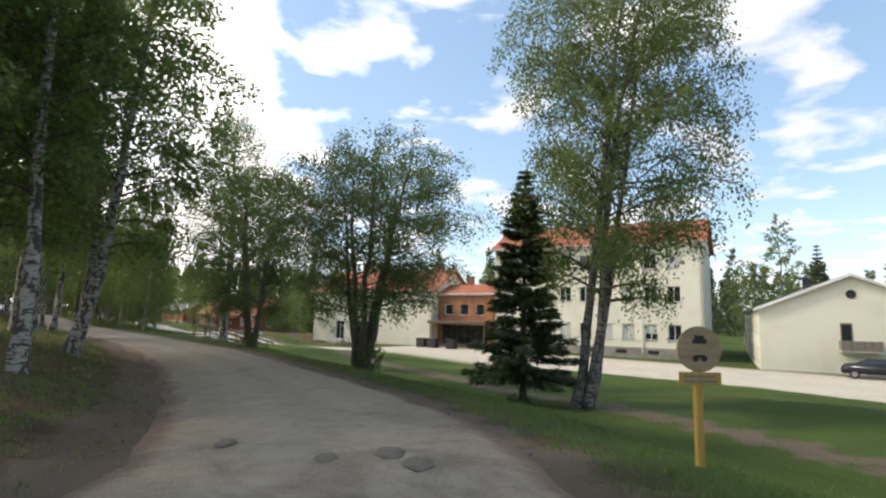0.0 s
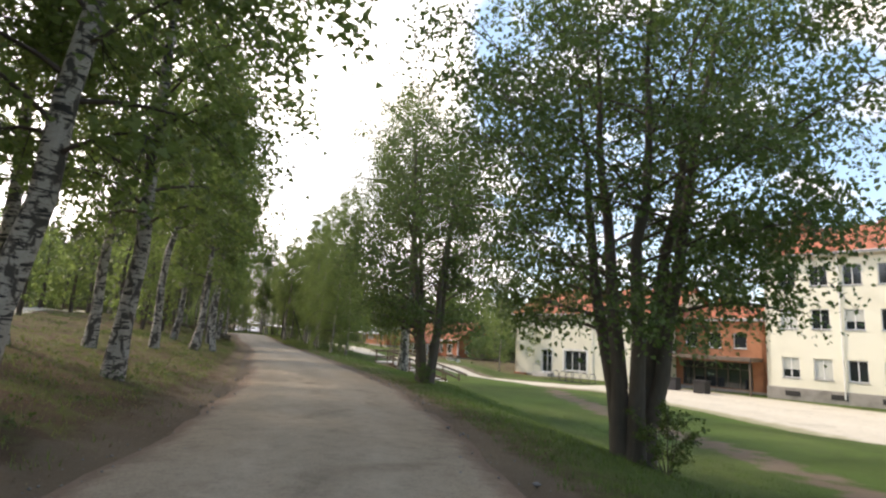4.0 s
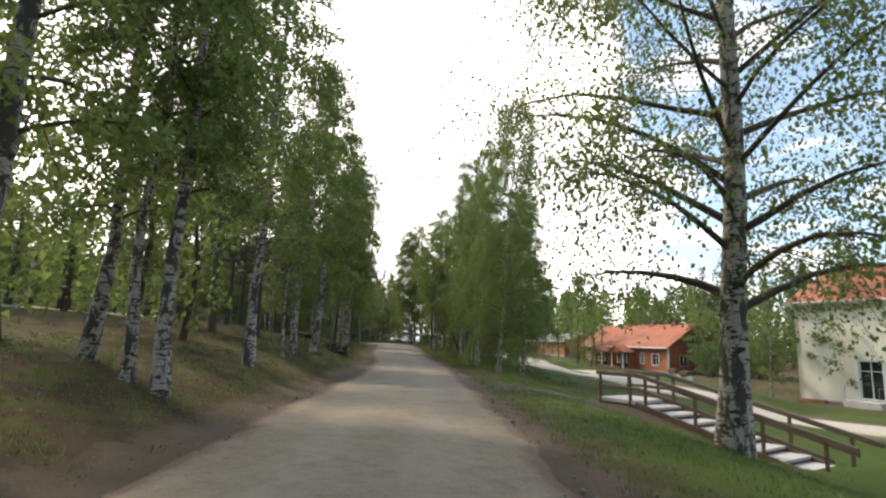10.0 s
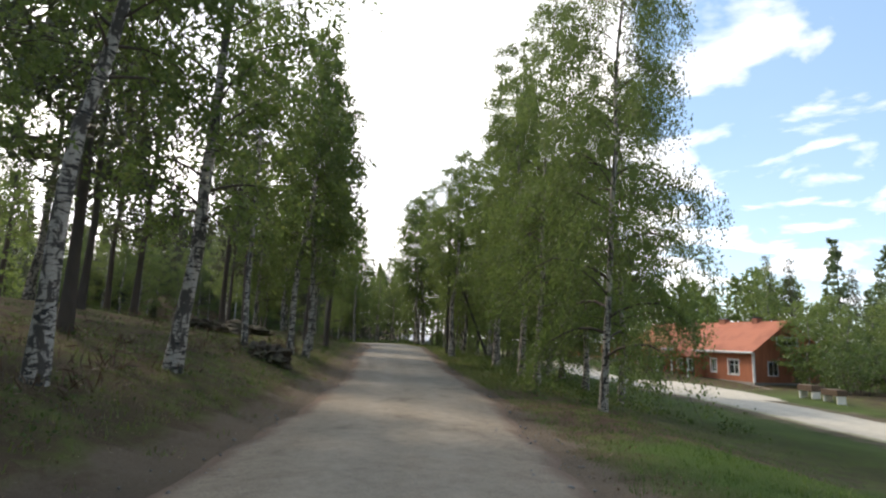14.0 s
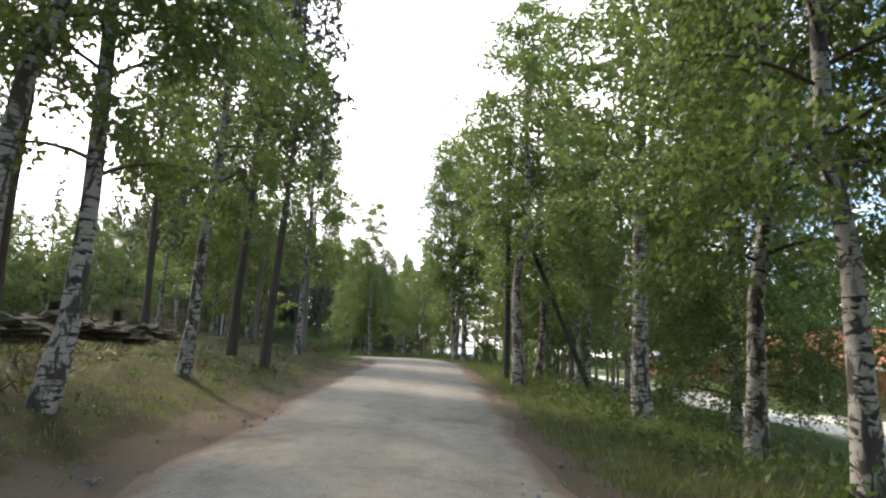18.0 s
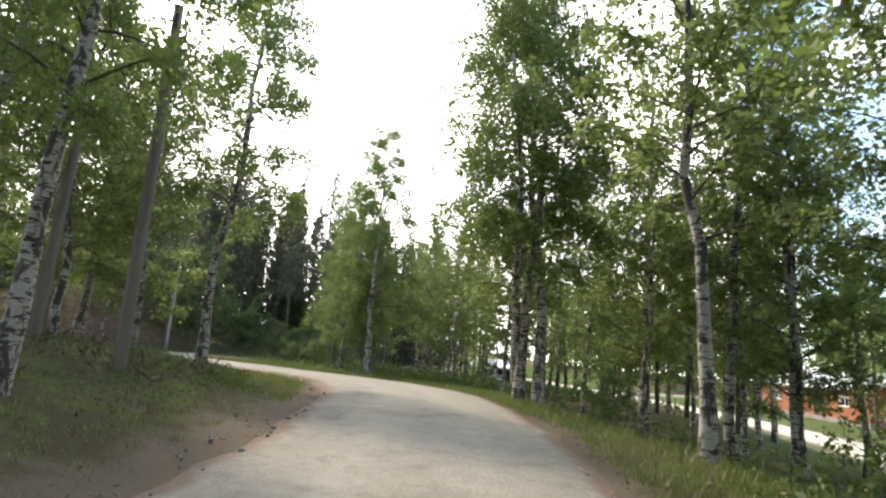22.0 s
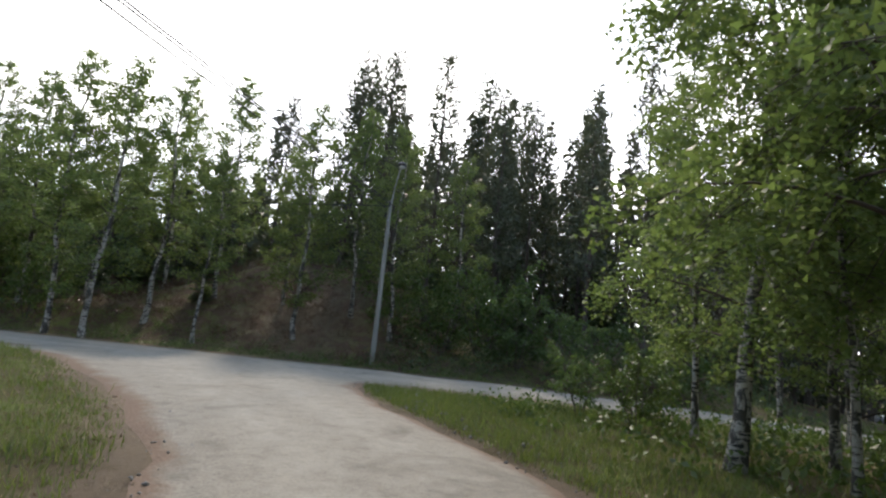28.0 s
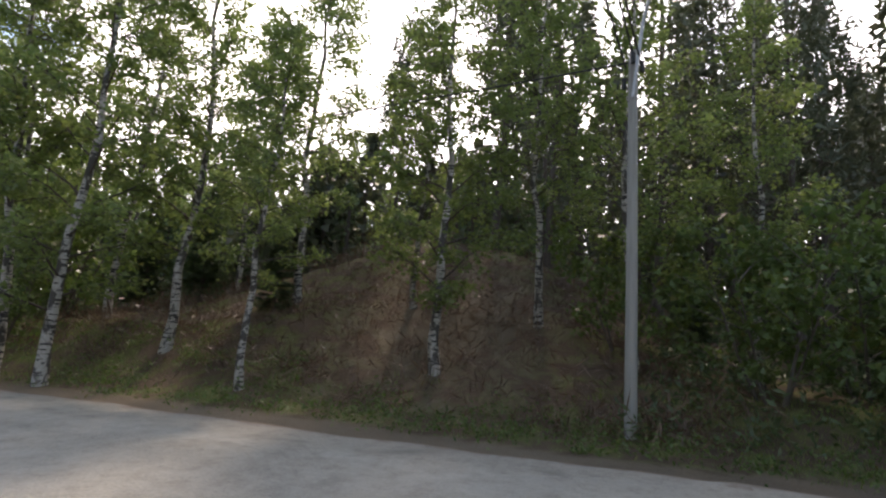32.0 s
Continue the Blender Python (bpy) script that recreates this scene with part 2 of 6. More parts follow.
M["lawn_grass"] = leaf_material("lawn_blade", (0.045, 0.088, 0.017), (0.100, 0.155, 0.036), (0.15, 0.17, 0.05), 0.4)
M["grass"] = leaf_material("grass_blade", (0.070, 0.100, 0.024), (0.150, 0.185, 0.050), (0.32, 0.27, 0.13), 0.4)
M["plaster"] = surface("cream_plaster", (0.70, 0.67, 0.53), (0.76, 0.73, 0.60), 60, 0.35, 0.9, bumps=0.15, stain=(0.62, 0.59, 0.46))
M["plinth"] = surface("grey_plinth", (0.25, 0.23, 0.20), (0.36, 0.33, 0.29), 30, 0.8, 0.9)
M["roof"] = surface("red_roof", (0.34, 0.105, 0.055), (0.45, 0.155, 0.08), 20, 0.5, 0.8)
M["brick"] = surface("orange_brick", (0.32, 0.13, 0.065), (0.42, 0.19, 0.10), 26, 1.0, 0.9)
M["chimney"] = surface("chimney_brick", (0.26, 0.10, 0.06), (0.36, 0.15, 0.09), 26, 1.0, 0.9)
M["timber"] = surface("red_timber", (0.33, 0.105, 0.05), (0.43, 0.155, 0.075), 18, 0.7, 0.85, stretch=(6, 6, 0.6))
M["timber_dark"] = surface("brown_timber", (0.09, 0.055, 0.035), (0.15, 0.10, 0.065), 18, 0.8, 0.85, stretch=(1, 1, 0.3))
M["white"] = surface("white_paint", (0.74, 0.73, 0.69), (0.82, 0.81, 0.77), 50, 1.2, 0.6, bumps=0.1)
M["frame_brown"] = surface("brown_frame", (0.10, 0.07, 0.05), (0.15, 0.11, 0.08), 40, 2, 0.6, bumps=0.1)
M["metal_roof"] = surface("pale_metal_roof", (0.50, 0.51, 0.53), (0.64, 0.65, 0.67), 8, 0.6, 0.45, 0.3, bumps=0.05)
M["metal_dark"] = surface("dark_metal", (0.05, 0.05, 0.055), (0.10, 0.10, 0.105), 40, 2, 0.5, 0.6, bumps=0.1)
M["galv"] = surface("galvanised_steel", (0.34, 0.35, 0.36), (0.46, 0.47, 0.48), 40, 3, 0.4, 0.8, bumps=0.05)
M["concrete"] = surface("pale_concrete", (0.48, 0.46, 0.42), (0.60, 0.58, 0.53), 40, 1.5, 0.9)
M["pole"] = surface("grey_pole_wood", (0.26, 0.245, 0.22), (0.36, 0.34, 0.30), 20, 0.9, 0.9, stretch=(8, 8, 0.5))
M["pole_dark"] = surface("tarred_pole_wood", (0.045, 0.040, 0.036), (0.085, 0.075, 0.065), 20, 0.9, 0.9, stretch=(8, 8, 0.5))
M["yellow"] = surface("weathered_yellow_wood", (0.42, 0.26, 0.05), (0.52, 0.34, 0.09), 20, 2.5, 0.8, stretch=(6, 6, 0.6))
M["sign_ply"] = surface("bare_plywood", (0.30, 0.21, 0.12), (0.40, 0.29, 0.17), 12, 2, 0.8, stretch=(1, 1, 6))
M["black"] = surface("black_paint", (0.015, 0.014, 0.013), (0.03, 0.028, 0.026), 30, 2, 0.6, bumps=0)
M["car_paint"] = surface("dark_car_paint", (0.02, 0.022, 0.026), (0.03, 0.032, 0.036), 50, 1, 0.25, 0.3, bumps=0)
M["car_white"] = surface("white_car_paint", (0.70, 0.71, 0.73), (0.76, 0.77, 0.79), 50, 1, 0.3, 0.0, bumps=0)
M["rubber"] = surface("tyre_rubber", (0.018, 0.018, 0.018), (0.03, 0.03, 0.03), 50, 3, 0.9, bumps=0.1)
M["shed_grey"] = surface("grey_boards", (0.13, 0.14, 0.16), (0.19, 0.20, 0.22), 15, 0.8, 0.85, stretch=(6, 6, 0.5))
M["blue"] = surface("blue_tarpaulin", (0.05, 0.20, 0.42), (0.08, 0.28, 0.52), 10, 1, 0.5)
M["rock"] = surface("grey_rock", (0.16, 0.15, 0.14), (0.28, 0.27, 0.25), 9, 1.5, 0.95, bumps=0.6, dist=0.05)
M["wood_brown"] = surface("weathered_brown_wood", (0.085, 0.065, 0.05), (0.17, 0.135, 0.105), 16, 1.2, 0.9, stretch=(0.6, 5, 5))
M["wood_grey"] = surface("weathered_grey_wood", (0.17, 0.14, 0.11), (0.27, 0.23, 0.19), 16, 1.2, 0.9, stretch=(5, 5, 0.6))

glass, gn, gl, gb = material("window_glass")
gb.inputs["Base Color"].default_value = (0.018, 0.022, 0.026, 1)
gb.inputs["Roughness"].default_value = 0.06
gb.inputs["Specular IOR Level"].default_value = 0.8
M["glass"] = glass
lampm, gn, gl, gb = material("lamp_glass")
gb.inputs["Base Color"].default_value = (0.75, 0.76, 0.76, 1)
gb.inputs["Roughness"].default_value = 0.2
M["lamp_glass"] = lampm
curtain = surface("pale_blind", (0.46, 0.47, 0.42), (0.56, 0.57, 0.51), 12, 2, 0.8, bumps=0.1, stretch=(14, 14, 0.5))
M["blind"] = curtain


def gravel_material(name, c1, c2, worn, patch, edge=(0.115, 0.080, 0.058)):
    """Packed gravel: stones, pale wheel tracks, damp patches."""
    m, n, l, b = material(name)
    tc = n.new("ShaderNodeTexCoord")
    v = n.new("ShaderNodeTexVoronoi"); v.inputs["Scale"].default_value = 26
    l.new(tc.outputs["Object"], v.inputs["Vector"])
    f = noise_tex(n, l, tc.outputs["Object"], 9, 8, 0.72)
    g = noise_tex(n, l, tc.outputs["Object"], 0.55, 5, 0.6, 0.8)
    h = noise_tex(n, l, tc.outputs["Object"], 1.7, 5, 0.65, 0.5)
    col = blend(n, l, f.outputs["Fac"], c1, c2)
    r0 = ramp(n, [(0.0, (0.65, 0.65, 0.65)), (0.5, (1.05, 1.05, 1.05))])
    l.new(v.outputs["Distance"], r0.inputs[0])
    col = blend(n, l, 0.85, col, r0.outputs["Color"], "MULTIPLY")
    at = n.new("ShaderNodeAttribute"); at.attribute_name = "across"
    # two wheel tracks: pale, smooth bands at a given part of the width
    tr = ramp(n, [(0.0, (0.15, 0.15, 0.15)), (0.22, (0.2, 0.2, 0.2)), (0.36, (0.9, 0.9, 0.9)), (0.52, (0.35, 0.35, 0.35)), (0.66, (0.85, 0.85, 0.85)), (0.82, (0.2, 0.2, 0.2)), (1.0, (0.1, 0.1, 0.1))])
    l.new(at.outputs["Fac"], tr.inputs[0])
    k = n.new("ShaderNodeMath"); k.operation = "MULTIPLY"
    l.new(tr.outputs["Color"], k.inputs[0]); l.new(h.outputs["Fac"], k.inputs[1])
    col = blend(n, l, k.outputs[0], col, worn)
    rp = ramp(n, [(0.55, (0, 0, 0)), (0.70, (0.6, 0.6, 0.6))])
    l.new(g.outputs["Fac"], rp.inputs[0])
    col = blend(n, l, rp.outputs["Color"], col, patch)
    # the stone changes from tan to grey along the road
    al = n.new("ShaderNodeAttribute"); al.attribute_name = "along"
    bw = n.new("ShaderNodeRGBToBW")
    l.new(col, bw.inputs[0])
    grey = blend(n, l, 1.0, bw.outputs[0], (1.03, 1.0, 0.90), "MULTIPLY")
    col = blend(n, l, al.outputs["Fac"], col, grey)
    mot = ramp(n, [(0.3, (0.72, 0.71, 0.70)), (0.5, (1, 1, 1)), (0.72, (1.15, 1.14, 1.12))])
    l.new(noise_tex(n, l, tc.outputs["Object"], 3.6, 7, 0.7, 0.3).outputs["Fac"], mot.inputs[0])
    col = blend(n, l, 0.75, col, mot.outputs["Color"], "MULTIPLY")
    # soil and litter creep in over the ragged edge
    ed = ramp(n, [(0.0, (1, 1, 1)), (0.17, (0, 0, 0)), (0.84, (0, 0, 0)), (1.0, (1, 1, 1))])
    l.new(at.outputs["Fac"], ed.inputs[0])
    ke = n.new("ShaderNodeMath"); ke.operation = "MULTIPLY_ADD"; ke.inputs[1].default_value = 0.9
    l.new(h.outputs["Fac"], ke.inputs[0]); l.new(ed.outputs["Color"], ke.inputs[2])
    er = ramp(n, [(0.68, (0, 0, 0)), (1.15, (1, 1, 1))])
    l.new(ke.outputs[0], er.inputs[0])
    soil = blend(n, l, f.outputs["Fac"], edge, tuple(2.1 * v for v in edge))
    col = blend(n, l, er.outputs["Color"], col, soil)
    l.new(col, b.inputs["Base Color"])
    b.inputs["Roughness"].default_value = 0.95
    b.inputs["Specular IOR Level"].default_value = 0.2
    mm = n.new("ShaderNodeMath"); mm.operation = "ADD"
    l.new(f.outputs["Fac"], mm.inputs[0]); l.new(v.outputs["Distance"], mm.inputs[1])
    bump(n, l, b, mm.outputs[0], 0.5, 0.025)
    return m


M["gravel"] = gravel_material("packed_gravel", (0.20, 0.158, 0.112), (0.345, 0.285, 0.212), (0.385, 0.33, 0.26), (0.150, 0.115, 0.080))
M["gravel_pale"] = gravel_material("pale_gravel", (0.41, 0.365, 0.28), (0.56, 0.51, 0.41), (0.60, 0.55, 0.45), (0.32, 0.29, 0.24), (0.16, 0.15, 0.09))


def ground_material():
    """Grass, moss, needle litter and bare earth, by where they grow."""
    m, n, l, b = material("ground_cover")
    tc = n.new("ShaderNodeTexCoord")
    vec = tc.outputs["Object"]
    big = noise_tex(n, l, vec, 0.22, 5, 0.6, 0.6)
    mid = noise_tex(n, l, vec, 1.6, 6, 0.65, 0.4)
    fine = noise_tex(n, l, vec, 22, 6, 0.75)
    lawn = blend(n, l, fine.outputs["Fac"], (0.042, 0.084, 0.017), (0.092, 0.145, 0.034))
    rough = blend(n, l, fine.outputs["Fac"], (0.075, 0.088, 0.028), (0.175, 0.175, 0.066))
    litter = blend(n, l, fine.outputs["Fac"], (0.062, 0.041, 0.030), (0.160, 0.108, 0.076))
    r = ramp(n, [(0.46, (0, 0, 0)), (0.60, (1, 1, 1))])
    l.new(mid.outputs["Fac"], r.inputs[0])
    forest = blend(n, l, r.outputs["Color"], litter, rough)
    a1 = n.new("ShaderNodeAttribute"); a1.attribute_name = "lawn"
    a2 = n.new("ShaderNodeAttribute"); a2.attribute_name = "dirt"
    col = blend(n, l, a1.outputs["Fac"], forest, lawn)
    # bare earth eats into the grass unevenly
    k = n.new("ShaderNodeMath"); k.operation = "MULTIPLY_ADD"
    k.inputs[1].default_value = 1.5
    l.new(a2.outputs["Fac"], k.inputs[0]); l.new(mid.outputs["Fac"], k.inputs[2])
    rd = ramp(n, [(0.78, (0, 0, 0)), (1.12, (1, 1, 1))])
    l.new(k.outputs[0], rd.inputs[0])
    earth = blend(n, l, fine.outputs["Fac"], (0.105, 0.080, 0.056), (0.23, 0.18, 0.13))
    col = blend(n, l, rd.outputs["Color"], col, earth)
    rb = ramp(n, [(0.35, (0.75, 0.75, 0.75)), (0.65, (1.15, 1.15, 1.15))])
    l.new(big.outputs["Fac"], rb.inputs[0])
    col = blend(n, l, 1.0, col, rb.outputs["Color"], "MULTIPLY")
    l.new(col, b.inputs["Base Color"])
    b.inputs["Roughness"].default_value = 1.0
    b.inputs["Specular IOR Level"].default_value = 0.1
    mm = n.new("ShaderNodeMath"); mm.operation = "ADD"
    l.new(fine.outputs["Fac"], mm.inputs[0]); l.new(mid.outputs["Fac"], mm.inputs[1])
    bump(n, l, b, mm.outputs[0], 0.8, 0.06)
    return m


M["ground"] = ground_material()
M["damp"] = surface("damp_gravel", (0.11, 0.088, 0.064), (0.20, 0.165, 0.122), 18, 3, 0.8, bumps=0.5, dist=0.02)
M["peat"] = surface("dark_peat", (0.030, 0.024, 0.018), (0.115, 0.090, 0.062), 9, 1.6, 1.0, bumps=1.0, dist=0.06, stain=(0.07, 0.08, 0.03))

# ---- mesh helpers ----
def array_mesh(name, verts, quads=None, tris=None, smooth=False):
    """A mesh straight from arrays of vertices, quads and triangles."""
    me = bpy.data.meshes.new(name)
    verts = np.asarray(verts, np.float32)
    q = np.zeros((0, 4), np.int32) if quads is None or not len(quads) else np.asarray(quads, np.int32)
    t = np.zeros((0, 3), np.int32) if tris is None or not len(tris) else np.asarray(tris, np.int32)
    me.vertices.add(len(verts))
    me.vertices.foreach_set("co", verts.ravel())
    me.loops.add(q.size + t.size)
    me.loops.foreach_set("vertex_index", np.r_[q.ravel(), t.ravel()])
    me.polygons.add(len(q) + len(t))
    me.polygons.foreach_set("loop_start", np.r_[np.arange(len(q)) * 4, q.size + np.arange(len(t)) * 3].astype(np.int32))
    if smooth:
        me.polygons.foreach_set("use_smooth", np.ones(len(q) + len(t), bool))
    me.update(calc_edges=True)
    me.validate()
    return me


def put_mesh(name, me, mat, parent=None, label=""):
    ob = new(name, me)
    if mat is not None and not me.materials:
        me.materials.append(mat)
    if parent is not None:
        ob.parent = parent
    return tagged(ob, label)


def part(name, bm, mat, parent=None, label="", smooth=False):
    """Links a bmesh as one mesh object under a thing or part."""
    me = bpy.data.meshes.new(name)
    bm.to_mesh(me)
    bm.free()
    if smooth:
        for p in me.polygons:
            p.use_smooth = True
    return put_mesh(name, me, M[mat], parent, label)


def thing(name, m, label, category, group="", kind=""):
    ob = new(name)
    ob.empty_display_size = 0.2
    ob.matrix_world = m
    return tagged(ob, label, category, group, kind)


def box(x0, y0, z0, x1, y1, z1, bm=None, bevel=0.0):
    b = bm or bmesh.new()
    vs = [b.verts.new((x, y, z)) for z in (z0, z1) for x, y in ((x0, y0), (x1, y0), (x1, y1), (x0, y1))]
    fs = [(3, 2, 1, 0), (4, 5, 6, 7), (0, 1, 5, 4), (1, 2, 6, 5), (2, 3, 7, 6), (3, 0, 4, 7)]
    made = [b.faces.new([vs[k] for k in f]) for f in fs]
    if bevel:
        bmesh.ops.bevel(b, geom=list({e for f in made for e in f.edges}), offset=bevel, segments=1, affect="EDGES")
    return b


def tube(points, radii, sides=6, bm=None, cap=True):
    """A round bar along a path."""
    b = bm or bmesh.new()
    pts = [Vector(p) for p in points]
    rings = []
    for k, p in enumerate(pts):
        d = (pts[min(k + 1, len(pts) - 1)] - pts[max(k - 1, 0)]).normalized()
        u = d.orthogonal().normalized() if abs(d.z) < 0.9 else d.cross(Vector((0, 1, 0))).normalized()
        w = d.cross(u)
        r = radii[k] if hasattr(radii, "__len__") else radii
        rings.append([b.verts.new(p + r * (math.cos(a) * u + math.sin(a) * w)) for a in [2 * math.pi * s / sides for s in range(sides)]])
    for a, c in zip(rings, rings[1:]):
        for s in range(sides):
            b.faces.new((a[s], a[(s + 1) % sides], c[(s + 1) % sides], c[s]))
    if cap:
        b.faces.new(rings[0][::-1])
        b.faces.new(rings[-1])
    return b


# ---- the lie of the land ----
ROAD = np.array([
    (13.2, -20, 2.30), (16.2, 6.9, 1.94), (12.1, 19.3, 1.59), (9.8, 24.7, 1.40), (7.2, 28.5, 1.26), (4.9, 30.9, 1.19), (-0.1, 35.8, 1.11), (-7.1, 41.7, 1.01),
    (-15.2, 47.3, 0.98), (-25.3, 54.2, 0.87), (-32.3, 59.0, 0.77), (-39.8, 63.6, 0.82), (-47.5, 67.8, 1.03), (-54.7, 72.0, 1.32),
    (-61.5, 75.7, 1.61), (-67.9, 77.7, 1.66), (-73.5, 77.7, 1.57), (-78.8, 75.9, 1.53), (-83.0, 73.8, 1.57), (-90.5, 69.6, 1.59)])
CROSS = np.array([(-84, -60, 1.10), (-86.2, 17.7, 1.50), (-88.9, 42.6, 1.60), (-89.6, 55.6, 1.61), (-89.9, 65.6, 1.59), (-90.0, 71.6, 1.57), (-91.2, 77.6, 1.50), (-93.5, 85.4, 1.15), (-98.6, 99.0, 0.25), (-110, 150, -0.30)])
LANE = np.array([(-12.0, 77.0, -1.1), (-20.0, 76.0, -0.7), (-27.0, 76.5, -0.5), (-36.0, 82.3, -0.45), (-45.0, 87.6, -0.4), (-54.0, 91.5, -0.35), (-62.0, 98.0, -0.3), (-70.0, 105.0, -0.3), (-82.0, 112.5, -0.3), (-94.0, 117.0, -0.2), (-125.0, 124.0, 0.2)])
LINK = np.array([(-39.5, 85.0, -0.43), (-44.0, 91.5, -0.7), (-50.5, 98.5, -1.0), (-57.5, 103.5, -1.15)])
YARD = np.array([(50.0, 48.5, -1.0), (29.5, 58.5, -1.1), (11.0, 67.8, -1.1), (5.0, 70.8, -1.1), (-5.0, 75.5, -1.15), (-14.0, 79.5, -1.2)])
FIELD = np.array([
    (1.8, 84, -1.0), (18, 78, -1.2), (30, 70, -1.5), (-26, 90, -1.55), (-12, 86, -1.4), (-48, 108, -1.4), (-60, 106, -1.25), (26.2, 43.9, -0.22), (-8.0, 60.7, -0.26), (10.1, 48.4, -0.13), (1.5, 56.0, -0.35), (18.9, 35.2, 0.59), (33.8, 26.6, 0.99), (-17.7, 65.3, -0.25),
    (-13.2, 60.5, -0.11), (-25.3, 69.0, -0.10), (-31.7, 82.6, -0.30), (-47.8, 93.3, -0.34), (-63.8, 104.0, -0.30), (-79.8, 114.7, -0.20), (-96.1, 105.3, -0.20), (-96.5, 98.2, 0.25), (-111, 106.5, -0.35), (-114, 103, -0.2), (-107, 112, -0.4), (-53.9, 82.7, 0.31), (-62.7, 90.0, 0.55), (-72.7, 89.2, 1.15), (-80.5, 86.5, 1.40),
    (-86.3, 84.0, 1.45), (-17.2, 35.8, 1.29), (-31.0, 44.1, 1.35), (-45.0, 51.3, 1.35), (-59.8, 58.1, 1.71), (-75.7, 64.8, 1.80), (-25.7, 16.9, 2.70), (1.7, 15.5, 2.40), (-57.2, 30.1, 2.60), (-79.3, 48.5, 1.70), (-8.5, 29.1, 1.36),
    (-98.0, 67.0, 2.59), (-104.9, 66.4, 4.99), (-115.1, 68.5, 6.79), (-99.2, 57.8, 2.59), (-107.7, 52.1, 4.79), (-98.8, 76.9, 2.29), (-108.4, 84.2, 4.19), (-96.1, 45.0, 1.89), (-130.8, 64.2, 8.10), (-103.1, 92.6, 0.80), (-124.9, 89.8, 5.60), (-110.4, 35.8, 4.10),
    (-101.7, 16.5, 2.60), (0, 140, -0.90), (57.0, 108.9, -0.77), (-60, 160, -0.90), (-140, 140, 2.60), (65.6, 9.6, 1.49), (0, -60, 2.60), (-160, 0, 4.60), (120, 200, -1.40), (-200, 120, 8.60), (-60, -40, 3.60)])


def near_line(line, x, y):
    """Distance, signed side (right positive), height and arc length of the nearest place on a line."""
    best = np.full(x.shape, 1e9)
    zz, ss, side, run = np.zeros(x.shape), np.zeros(x.shape), np.zeros(x.shape), 0.0
    for a, b in zip(line[:-1], line[1:]):
        d = b[:2] - a[:2]
        n = np.hypot(*d)
        t = np.clip(((x - a[0]) * d[0] + (y - a[1]) * d[1]) / n**2, 0, 1)
        px, py = x - a[0] - t * d[0], y - a[1] - t * d[1]
        dist = np.hypot(px, py)
        m = dist < best
        best = np.where(m, dist, best)
        zz = np.where(m, a[2] + t * (b[2] - a[2]), zz)
        ss = np.where(m, run + t * n, ss)
        side = np.where(m, np.sign((px * d[1] - py * d[0])), side)
        run += n
    return best, side, zz, ss


def step(a, b, v):
    t = np.clip((v - a) / (b - a), 0, 1)
    return t * t * (3 - 2 * t)


def wave(x, y, scale, seed=0):
    """Smooth unevenness from a few crossing waves."""
    r = np.random.RandomState(seed)
    out = np.zeros(np.shape(x))
    for k in range(7):
        a, f, p = r.uniform(0, 6.28), scale * r.uniform(0.6, 2.2), r.uniform(0, 6.28)
        out = out + np.sin((x * np.cos(a) + y * np.sin(a)) * f + p) / 7
    return out


def land(x, y):
    x, y = np.asarray(x, float), np.asarray(y, float)
    w = np.zeros(x.shape)
    h = np.zeros(x.shape)
    for fx, fy, fz in FIELD:
        k = 1 / ((x - fx) ** 2 + (y - fy) ** 2 + 6) ** 1.6
        w, h = w + k, h + k * fz
    h = h / w
    rough = 0.10 * wave(x, y, 0.9, 3) + 0.22 * wave(x, y, 0.3, 5)
    d, side, z, s = near_line(ROAD, x, y)
    right = (side > 0) & (s < 165)
    quiet = step(3, 7, d) * np.where(right & (s < 95), 0.3, 1.0)
    h = h + rough * quiet
    # the left bank rises from the edge of the road to a flat crest; the right one keeps a broad shoulder past the stairs
    along = step(20, 36, s) * (1 - step(138, 154, s)) * (side < 0)
    crest = np.interp(d, (2.6, 3.4, 5.0, 6.5, 10.0, 13.0, 17.0, 26.0, 40.0), (0.0, 0.17, 0.54, 0.84, 1.28, 1.60, 1.82, 1.65, 1.3))
    crest = z + crest * (1.12 + 0.28 * step(88, 98, s) * (1 - step(112, 120, s)) - 0.42 * step(116, 132, s)) + rough * quiet * 0.8
    h = h + (crest - h) * along * (1 - step(22, 42, d))
    ledge = 0.9 * step(66, 76, s) * (1 - step(128, 140, s)) * right
    far = np.where(right, 7.6, 9.0) - 5.6 * along + 2.0 * ledge
    h = h + (z - h) * (1 - step(3.0 + ledge, far, d))
    # the knoll over the crossroads
    h = h + 1.9 * step(94.5, 101, -x) * (1 - step(112, 122, -x)) * np.exp(-(((y - 63.5) / 8) ** 2))
    for line, inner, outer in ((CROSS, 3.2, 6.0), (LANE, 2.6, 6.0), (LINK, 3.0, 6.0), (YARD, 9.0, 14.0)):
        d2, _, z2, _ = near_line(line, x, y)
        h = h + (z2 - h) * (1 - step(inner, outer, d2)) * step(2.6, 5.0, d)
    # the bank beside the stairs follows their slope
    u, v = x + 21.5, np.maximum(np.maximum(59.6 - y, y - 61.1), 0)
    t = 0.52 - 1.12 * np.clip((u - 1.0) / 5.0, 0, 1)
    return h + (t - h) * (1 - step(0.5, 2.6, v)) * step(-2.2, -0.6, u) * (1 - step(5.6, 7.2, u)) * step(2.6, 4.4, d)


def ground_at(x, y):
    return float(land(np.array([x], float), np.array([y], float))[0])


